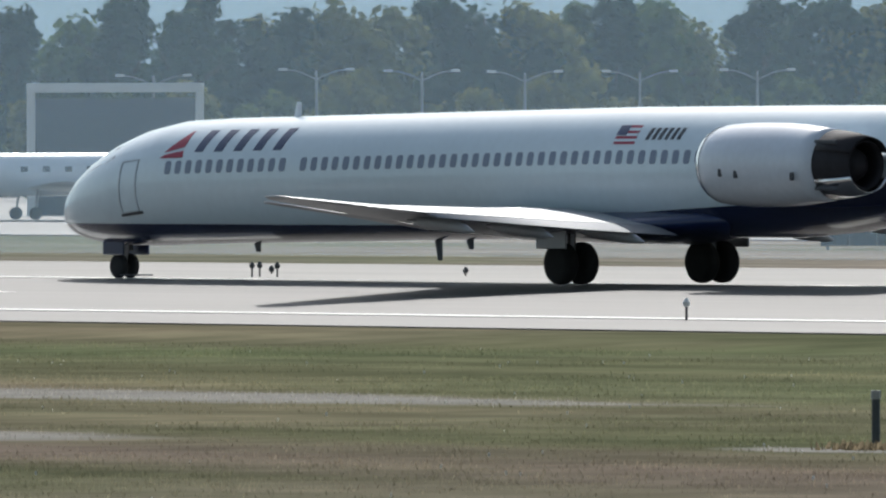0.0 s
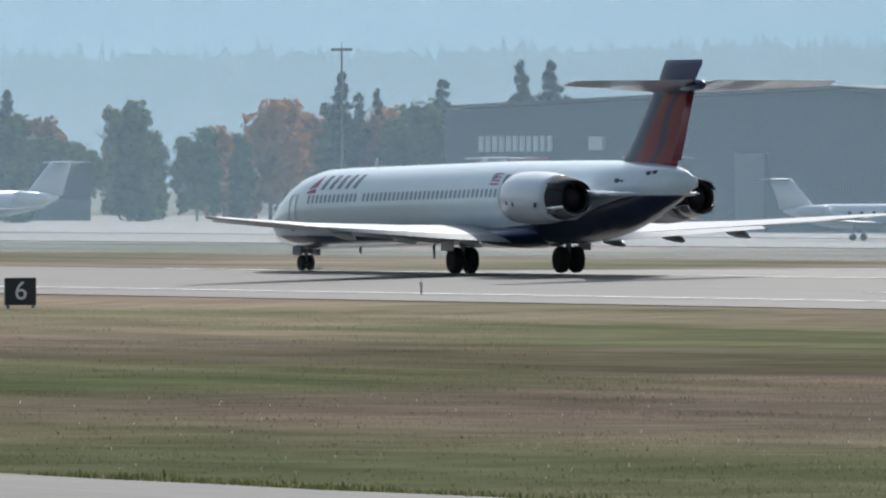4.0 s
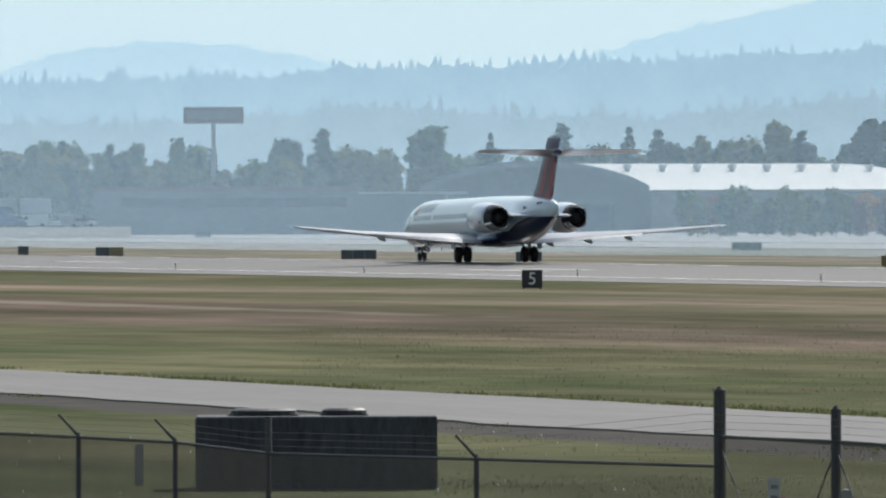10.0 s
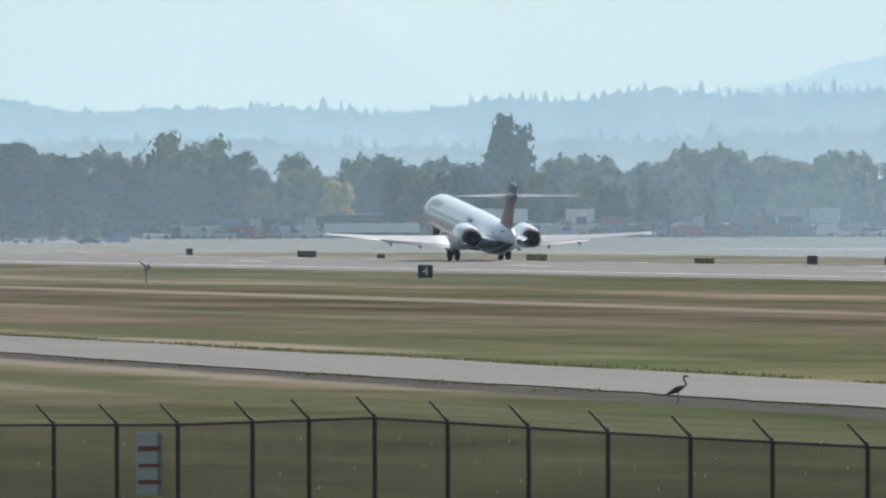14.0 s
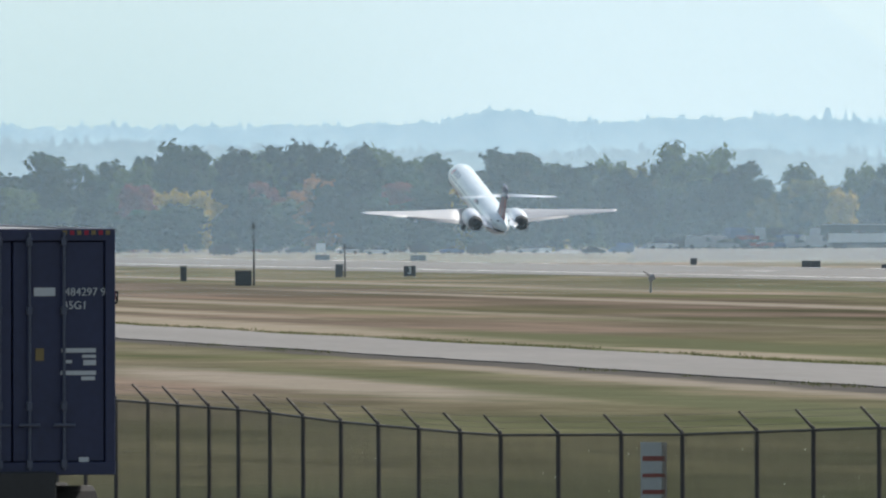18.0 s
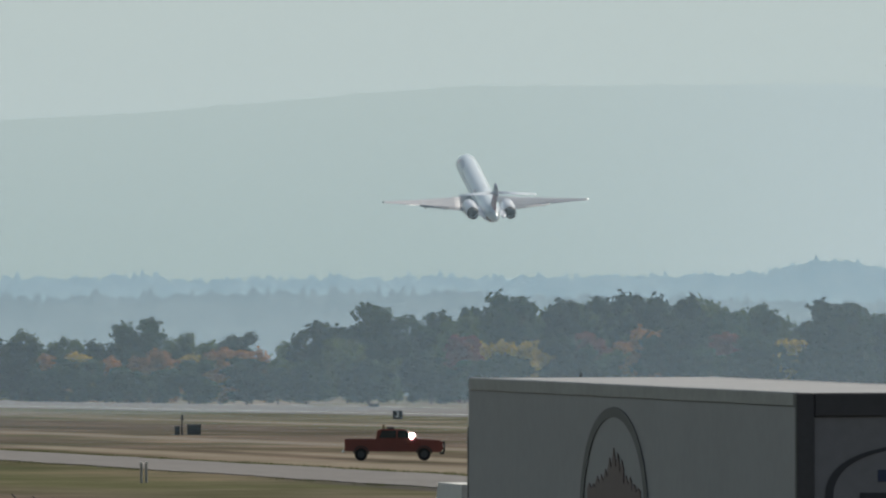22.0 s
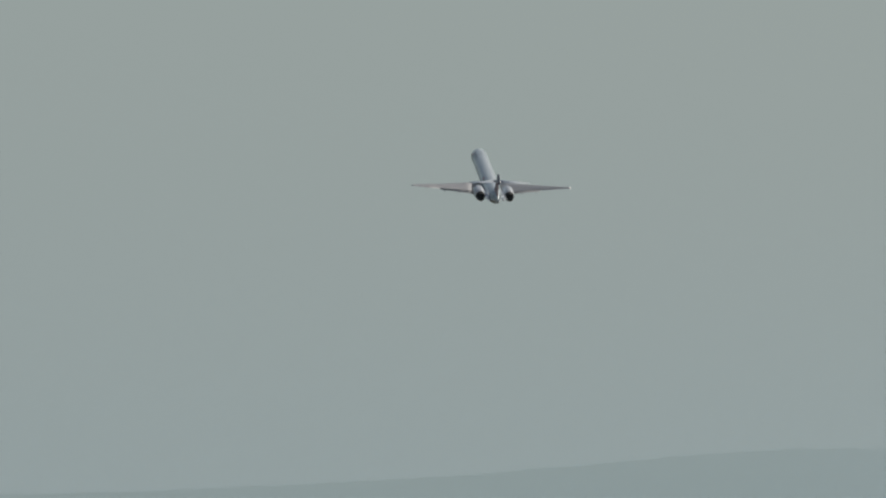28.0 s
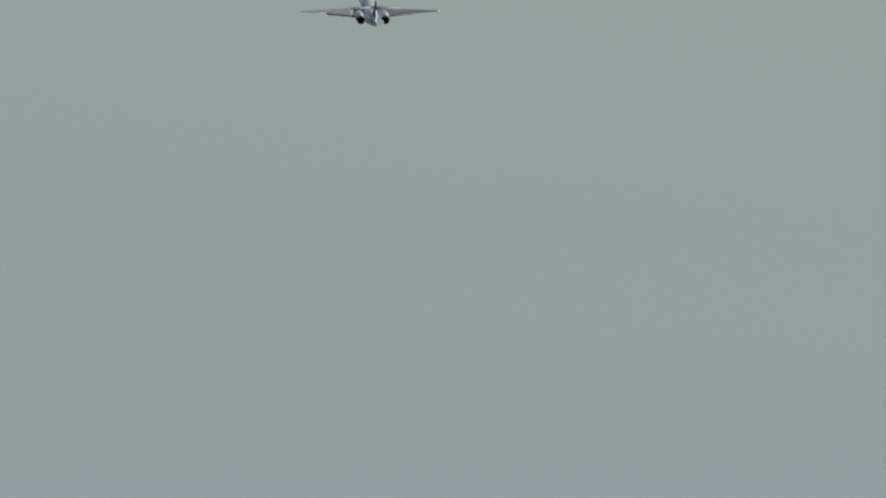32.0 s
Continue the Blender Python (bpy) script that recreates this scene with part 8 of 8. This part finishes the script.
    prof = [(-13.2, 0.7), (-13.2, 3.8), (-13.3, 3.8), (-13.4, 3.74), (-13.6, 3.56), (-13.85, 3.3), (-14.15, 3.02), (-14.45, 2.7), (-14.62, 2.55), (-14.85, 2.0), (-16.4, 1.75), (-17.1, 1.5), (-17.2, 0.7)]
    shell = [[(x if abs(y) < 1.1 else min(-13.2, x + 0.12), y, z - (0.0 if abs(y) < 1.1 else 0.05)) for x, z in prof] for y in (-1.17, -1.08, 1.08, 1.17)]
    part("cab_shell", loft(bmesh.new(), shell), M_CAB, cab, "cream painted sleeper cab", True)
    part("cab_gap_panel", boxed(-13.19, -12.25, -1.12, 1.12, 1.2, 3.84, bevel=0.03), mat("dark_cab_fairing", (0.05, 0.05, 0.048), 0.6, vary=0.15), cab)
    for s in (-1, 1):
        part("side_window", loft(bmesh.new(), [[(x, y, z) for x, z in ((-14.7, 1.75), (-14.35, 1.75), (-14.35, 2.36), (-14.55, 2.36))] for y in (s * 1.165, s * 1.18)]), M_CARGLASS, cab)
        part("door_window", loft(bmesh.new(), [[(x, y, z) for x, z in ((-13.95, 1.2), (-13.6, 1.2), (-13.62, 2.25), (-13.9, 2.3))] for y in (s * 1.165, s * 1.18)]), M_CARGLASS, cab)
        part("spot_lamp", rod(bmesh.new(), (-13.4, s * 1.17, 2.36), (-13.4, s * 1.26, 2.36), 0.1, 0.08, 12), M_BLACK, cab)
        for a, b, c, d in ((-13.35, 2.92, -13.25, 3.45), (-13.65, 3.12, -13.35, 3.14), (-13.67, 2.92, -13.65, 3.3), (-13.67, 2.9, -13.33, 2.92)):
            part("sleeper_seal", boxed(a, min(a + 0.03, c) if d - b > 0.1 else c, *sorted((s * 1.168, s * 1.18)), b, d), M_BLACK, cab)
        part("door_seam", boxed(-14.4, -13.25, *sorted((s * 1.17, s * 1.178)), 2.6, 2.62), M_GAP, cab)
        part("mirror", boxed(-14.75, -14.55, *sorted((s * 1.45, s * 1.7)), 1.6, 2.5, bevel=0.03), M_BLACK, cab, "black door mirror")
        part("mirror_arm", rod(rod(bmesh.new(), (-14.5, s * 1.15, 2.45), (-14.65, s * 1.55, 2.42), 0.025, 0.025, 6), (-14.5, s * 1.15, 1.7), (-14.65, s * 1.55, 1.7), 0.02, 0.02, 6), M_BLACK, cab)
        part("exhaust_stack", rod(bmesh.new(), (-12.5, s * 1.16, 1.0), (-12.5, s * 1.16, 3.3), 0.07, 0.07, 10), M_CHROME, cab)
    part("whip_aerial", rod(bmesh.new(), (-14.55, -1.25, 2.3), (-14.35, -1.28, 3.95), 0.012, 0.006, 5), M_BLACK, cab)
    part("windscreen", loft(bmesh.new(), [[(x, y, z) for x, z in ((-15.07, 2.05), (-14.92, 2.68), (-14.9, 2.66), (-15.03, 2.05))] for y in (-1.0, 1.0)]), M_CARGLASS, cab)
    part("marker_lamp", boxed(-12.6, -12.45, -0.72, -0.58, 3.85, 4.08, bevel=0.02), M_AMBER, cab, "orange marker lamp")
    for y in (-0.95, 0.95):
        axle(root, -16.2, y)
    return root


CONTAINER_TRUCK = container_truck()


def box_trailer():
    """Local -x is forward; the origin lies on the road under the rear doors."""
    root = thing("box_trailer_truck", pose(-136.8, 18.7, 0.33, 0, 0, 4), "long grey-white box trailer lorry with arch emblems", "truck")
    length, half, z0, z1 = 15.8, 1.28, 1.15, 4.12
    part("side_panel", boxed(-length, -0.06, -half, -half + 0.05, z0, z1 - 0.13), M_BOXWHITE, root)
    part("side_panel", boxed(-length, -0.06, half - 0.05, half, z0, z1 - 0.13), M_BOXWHITE, root)
    part("front_panel", boxed(-length - 0.05, -length - 0.003, -half, half, z0, z1 - 0.13), M_BOXWHITE, root)
    part("floor_panel", boxed(-length, -0.06, -half + 0.052, half - 0.052, z0, z0 + 0.1), M_BOXDARK, root)
    part("roof_panel", boxed(-length, -0.06, -half + 0.06, half - 0.06, z1 - 0.03, z1), M_POLE, root, "dull aluminium roof")
    for s in (-1, 1):
        part("roof_rail", boxed(-length, -0.06, *sorted((s * (half - 0.055), s * (half + 0.012))), z1 - 0.127, z1 + 0.006, bevel=0.01), M_POLE, root)
        part("rear_post", boxed(-0.058, 0.03, *sorted((s * (half - 0.17), s * half)), z0, z1, bevel=0.012), M_BOXDARK, root)
        part("tail_lamp", boxed(0.03, 0.05, s * 1.1 - 0.1, s * 1.1 + 0.1, 0.98, 1.1), M_RED, root)
    part("rear_header", boxed(-0.058, 0.028, -half + 0.172, half - 0.172, z1 - 0.22, z1, bevel=0.012), M_BOXDARK, root)
    part("rear_sill", boxed(-0.058, 0.06, -half + 0.01, half - 0.01, 0.95, z0 - 0.003, bevel=0.012), M_BOXDARK, root)
    part("rear_door", boxed(-0.05, -0.01, -half + 0.175, half - 0.175, z0, z1 - 0.225), mat("grey_roller_door", (0.19, 0.185, 0.2), 0.5, vary=0.06), root)
    # emblems: arch with skyline on the side and on the door
    def arch(y, xc, zc, w, h, thick, plane, name):
        pts, n = [], 22
        for k in range(n + 1):
            u = math.pi * k / n
            pts.append((math.cos(u), math.sin(u) ** 0.7))
        bm = bmesh.new()
        rows = []
        for cx, cz in pts:
            inner, outer = (w * cx * (1 - thick), h * cz * (1 - thick * 0.7)), (w * cx, h * cz)
            rows.append([bm.verts.new((xc + p[0], y, zc + p[1]) if plane == "side" else (y, xc + p[0], zc + p[1])) for p in (inner, outer)])
        for a, b in zip(rows, rows[1:]):
            bm.faces.new((a[0], a[1], b[1], b[0]))
        made = bmesh.ops.extrude_face_region(bm, geom=bm.faces[:])
        off = Vector((0, -0.006, 0)) if plane == "side" else Vector((0.006, 0, 0))
        bmesh.ops.translate(bm, vec=off, verts=[v for v in made["geom"] if isinstance(v, bmesh.types.BMVert)])
        part(name, bm, M_PRINT_DARK, root)
    arch(-half - 0.004, -8.35, 2.5, 1.7, 1.4, 0.1, "side", "arch_emblem")
    rnd = random.Random(4)
    for k in range(13):
        x = -9.65 + 0.2 * k
        h = 0.12 + 0.3 * math.exp(-((k - 6) / 3.2) ** 2) + rnd.uniform(0, 0.16)
        tower = loft(bmesh.new(), [[(x, y, 2.95), (x + 0.2, y, 2.95), (x + 0.2, y, 2.98 + h * 0.7), (x + 0.11, y, 2.99 + h * 0.9), (x, y, 2.98 + h * 0.62)] for y in (-half - 0.01, -half - 0.004)])
        part("skyline_tower", tower, M_REDPRINT, root)
    arch(-0.006, -0.06, 3.1, 0.95, 0.55, 0.08, "rear", "arch_emblem")
    for k in range(9):
        y = -0.45 + 0.1 * k
        h = 0.1 + 0.12 * math.exp(-((k - 4) / 2.2) ** 2) + rnd.uniform(0, 0.06)
        part("skyline_bar", boxed(-0.009, -0.002, y - 0.06, y + 0.035, 3.3, 3.3 + h), M_DKBLUE, root)
    part("name_bar", boxed(-0.009, -0.002, -0.68, 0.56, 3.08, 3.2), M_PRINT_DARK, root)
    part("chassis_beam", boxed(-length, 0.0, -0.5, 0.5, 0.8, 1.147, bevel=0.02), M_BLACK, root)
    part("front_cap", boxed(-length - 0.35, -length - 0.055, -1.1, 1.1, 1.7, 3.2, bevel=0.1), M_TRIM, root)
    for x in (-1.3, -2.6, -14.2, -15.5, -19.9):
        for y in (-0.95, 0.95):
            axle(root, x, y)
    cab = thing("tractor_cab", pose(-1.6, 0, 0), "", "")
    cab.parent = root
    part("cab_shell", loft(bmesh.new(), [[(x, y, z) for x, z in ((-15.3, 0.7), (-15.3, 3.0), (-16.6, 3.0), (-17.2, 2.2), (-19.0, 1.8), (-19.3, 0.7))] for y in (-1.15, 1.15)]), M_TRIM, cab)
    part("side_window", boxed(-16.6, -15.9, -1.165, -1.152, 1.9, 2.6), M_CARGLASS, cab)
    part("exhaust_stack", rod(bmesh.new(), (-15.15, -1.05, 1.0), (-15.15, -1.05, 3.6), 0.07, 0.07, 10), M_BLACK, cab)
    return root


M_PRINT_DARK = mat("dark_print", (0.03, 0.03, 0.04), 0.5, vary=0.1)
M_REDPRINT = mat("maroon_print", (0.07, 0.025, 0.03), 0.5, vary=0.1)
BOX_TRUCK = box_trailer()


# ---- rough growth along the road and over the field ----
def grass_tufts(name, spots, material, label, seed):
    """Clumps of bent blades; spots are (x, y, height, spread)."""
    rnd = random.Random(seed)
    verts, faces = [], []
    for x, y, h, spread in spots:
        for _ in range(5):
            a, lean = rnd.uniform(0, 6.3), rnd.uniform(0.1, 0.7)
            bx, by = x + rnd.gauss(0, spread), y + rnd.gauss(0, spread)
            w, hh = h * rnd.uniform(0.12, 0.3), h * rnd.uniform(0.5, 1.2)
            ca, sa = math.cos(a), math.sin(a)
            i = len(verts)
            verts += [(bx - sa * w, by + ca * w, FIELD_Z - 0.03), (bx + sa * w, by - ca * w, FIELD_Z - 0.03),
                      (bx + ca * lean * hh * 0.4 + sa * w * 0.7, by + sa * lean * hh * 0.4 - ca * w * 0.7, FIELD_Z + hh * 0.6), (bx + ca * lean * hh, by + sa * lean * hh, FIELD_Z + hh)]
            faces += [(i, i + 1, i + 2), (i, i + 2, i + 3)]
    me = bpy.data.meshes.new(name)
    me.from_pydata(verts, [], faces)
    me.materials.append(material)
    tagged(new(name, me), label, "grass", kind="stuff")


def per_blade(m):
    nt = m.node_tree
    info = next(n for n in nt.nodes if n.bl_idname == "ShaderNodeObjectInfo")
    to = info.outputs["Random"].links[0].to_socket
    nt.links.new(nt.nodes.new("ShaderNodeNewGeometry").outputs["Random Per Island"], to)
    nt.nodes.remove(info)
    return leafy(m, 0.6)


M_BLADE = per_blade(mat("green_blades", (0.085, 0.098, 0.04), 0.9, vary=0.2, scale=0.2, random_tint=0.35))
M_STRAW = per_blade(mat("straw_blades", (0.19, 0.155, 0.1), 0.9, vary=0.2, scale=0.2, random_tint=0.35))


def growth():
    rnd = random.Random(77)
    kinds = {"green": [], "straw": []}
    for _ in range(11000):
        # ragged verges of the service road: rank green on the far side, thin on the near one
        x = -150 - 1100 * rnd.random() ** 1.7
        far = rnd.random() < 0.72
        y = 89.3 + abs(rnd.gauss(0, 0.8)) if far else 78.0 - abs(rnd.gauss(0, 0.7))
        if noise.noise(Vector((x * 0.06, y * 0.1, 3))) > (-0.3 if far else 0.0):
            kinds["green" if rnd.random() < 0.93 else "straw"].append((x, y, rnd.uniform(0.05, 0.13) if far else rnd.uniform(0.04, 0.11), 0.22))
    for _ in range(5000):
        # ragged growth along the runway's near edge
        x, y = -120 - 900 * rnd.random() ** 1.4, 214.4 - abs(rnd.gauss(0, 0.9))
        kinds["green" if x > -420 and rnd.random() < 0.75 else "straw"].append((x, y, rnd.uniform(0.05, 0.16), 0.3))
    # standing growth all over the field, in clumps; it takes the ground's own colours
    field = []
    while len(field) < 46000:
        turn = rnd.uniform(48, 77)
        far = 165 + (190 * rnd.random() ** 1.1 if turn < 66 else 420 * rnd.random() ** 1.2)
        x, y = -far * math.sin(radians(turn)), far * math.cos(radians(turn))
        if 76 < y < 91 or y > 213 or y < 36 or abs(y - 31.5 - 0.0855 * x) < 16:
            continue
        if noise.noise(Vector((x * 0.09, y * 0.05, 8))) + rnd.uniform(-0.3, 0.3) > -0.12:
            field.append((x, y, rnd.uniform(0.03, 0.07) + 0.00006 * far, 0.16 + 0.0003 * far))
    grass_tufts("field_tufts", field, leafy(blade_material(), 0.75), "low standing grass in green, straw and brown patches", 3)
    for x, y in ((-169.4, 145.4), (-169.0, 145.1), (-168.7, 145.0)):
        for _ in range(24):
            kinds["straw"].append((x + rnd.gauss(0, 0.3), y + rnd.gauss(0, 0.3), rnd.uniform(0.06, 0.16), 0.15))
    grass_tufts("green_tufts", kinds["green"], M_BLADE, "ragged green grass tufts on the verge and field", 1)
    grass_tufts("straw_tufts", kinds["straw"], M_STRAW, "dry straw-coloured grass tufts on the field", 2)
    # pale specks: litter, and small white solids in place of sun sparkles
    bm_verts, bm_faces = [], []
    for _ in range(900):
        turn, far = rnd.uniform(48, 84), rnd.uniform(165, 330)
        x, y = -far * math.sin(radians(turn)), far * math.cos(radians(turn))
        if 76 < y < 91 or y > 203 or y < 40 or abs(y - 31.5 - 0.0855 * x) < 16:
            continue
        r = rnd.uniform(0.009, 0.026)
        i = len(bm_verts)
        bm_verts += [(x + a * r, y + b * r, FIELD_Z + 0.05 + c * r) for a, b, c in ((1, 0, 0), (-0.5, 0.9, 0), (-0.5, -0.9, 0), (0, 0, 1.2), (0, 0, -4))]
        bm_faces += [(i, i + 1, i + 3), (i + 1, i + 2, i + 3), (i + 2, i, i + 3), (i + 1, i, i + 4), (i + 2, i + 1, i + 4), (i, i + 2, i + 4)]
    me = bpy.data.meshes.new("pale_specks")
    me.from_pydata(bm_verts, [], bm_faces)
    me.materials.append(mat("pale_speck", (0.7, 0.68, 0.62), 0.4, vary=0.2, scale=3))
    tagged(new("pale_specks", me), "small pale specks in the grass, litter and sparkles", "stones", kind="stuff")


growth()


def truck_rows(x0, y0, t0, speed, turn, times):
    """A lorry on the ramp road: straight on at a steady speed, nose up with the slope."""
    a = radians(turn)
    rows = []
    for t in times:
        x, y = x0 - speed * (t - t0) * math.cos(a), y0 - speed * (t - t0) * math.sin(a)
        z, ahead = ramp_z(x), ramp_z(x - 11)
        rows.append((t, pose(x, y, z, 0, math.degrees(math.atan2(ahead - z, 11)), turn)))
    return rows


def gear_rows(pivot, axis, start, sweep):
    """A wheel leg that folds after lift-off: rows of its turn about its hinge."""
    rows = []
    for t, u in ((0, 0), (start, 0), (start + 0.7, 0.22), (start + 1.4, 0.6), (start + 2.1, 0.92), (start + 2.6, 1), (32, 1)):
        turn = sweep * u
        rows.append((t, pose(*pivot, turn if axis == "x" else 0, turn if axis == "y" else 0, 0)))
    return rows


def motions():
    walk(AIRLINER, [(t, pose(x, y, z, bank, up, 0)) for t, x, y, z, up, bank in AIRLINER_PATH])
    for leg, pivot, axis, sweep in GEAR:
        walk(leg, gear_rows(pivot, axis, 17.6, sweep))
    steps = [0, 6, 10, 12, 13, 14] + [14.5 + 0.5 * k for k in range(20)] + [26, 28, 32]
    # the wings bend upwards as they take the weight
    for wing, side in WINGS:
        root = Vector((0, side * 1.7, 1.65))
        walk(wing, [(t, Matrix.Translation(root) @ pose(0, 0, 0, side * lift, 0, 0) @ Matrix.Translation(-root)) for t, lift in ((0, 0), (6, 0.1), (10, 0.7), (13, 1.7), (16, 2.6), (19, 3.1), (32, 2.9))])
    walk(CONTAINER_TRUCK, truck_rows(-147.6, 18.87, 17.5, 20.5, 6.5, steps))
    walk(BOX_TRUCK, truck_rows(-136.8, 18.7, 22.5, 23.6, 4, steps))
    base = HERON.matrix_world.copy()
    walk(HERON, [(t, Matrix.Translation((d * 0.2, d, 0)) @ base) for t, d in ((0, -0.12), (11, -0.1), (12, 0.09), (13, 0.12), (14, 0.24), (15, 0.36), (18, 0.45), (32, 0.5))])


motions()
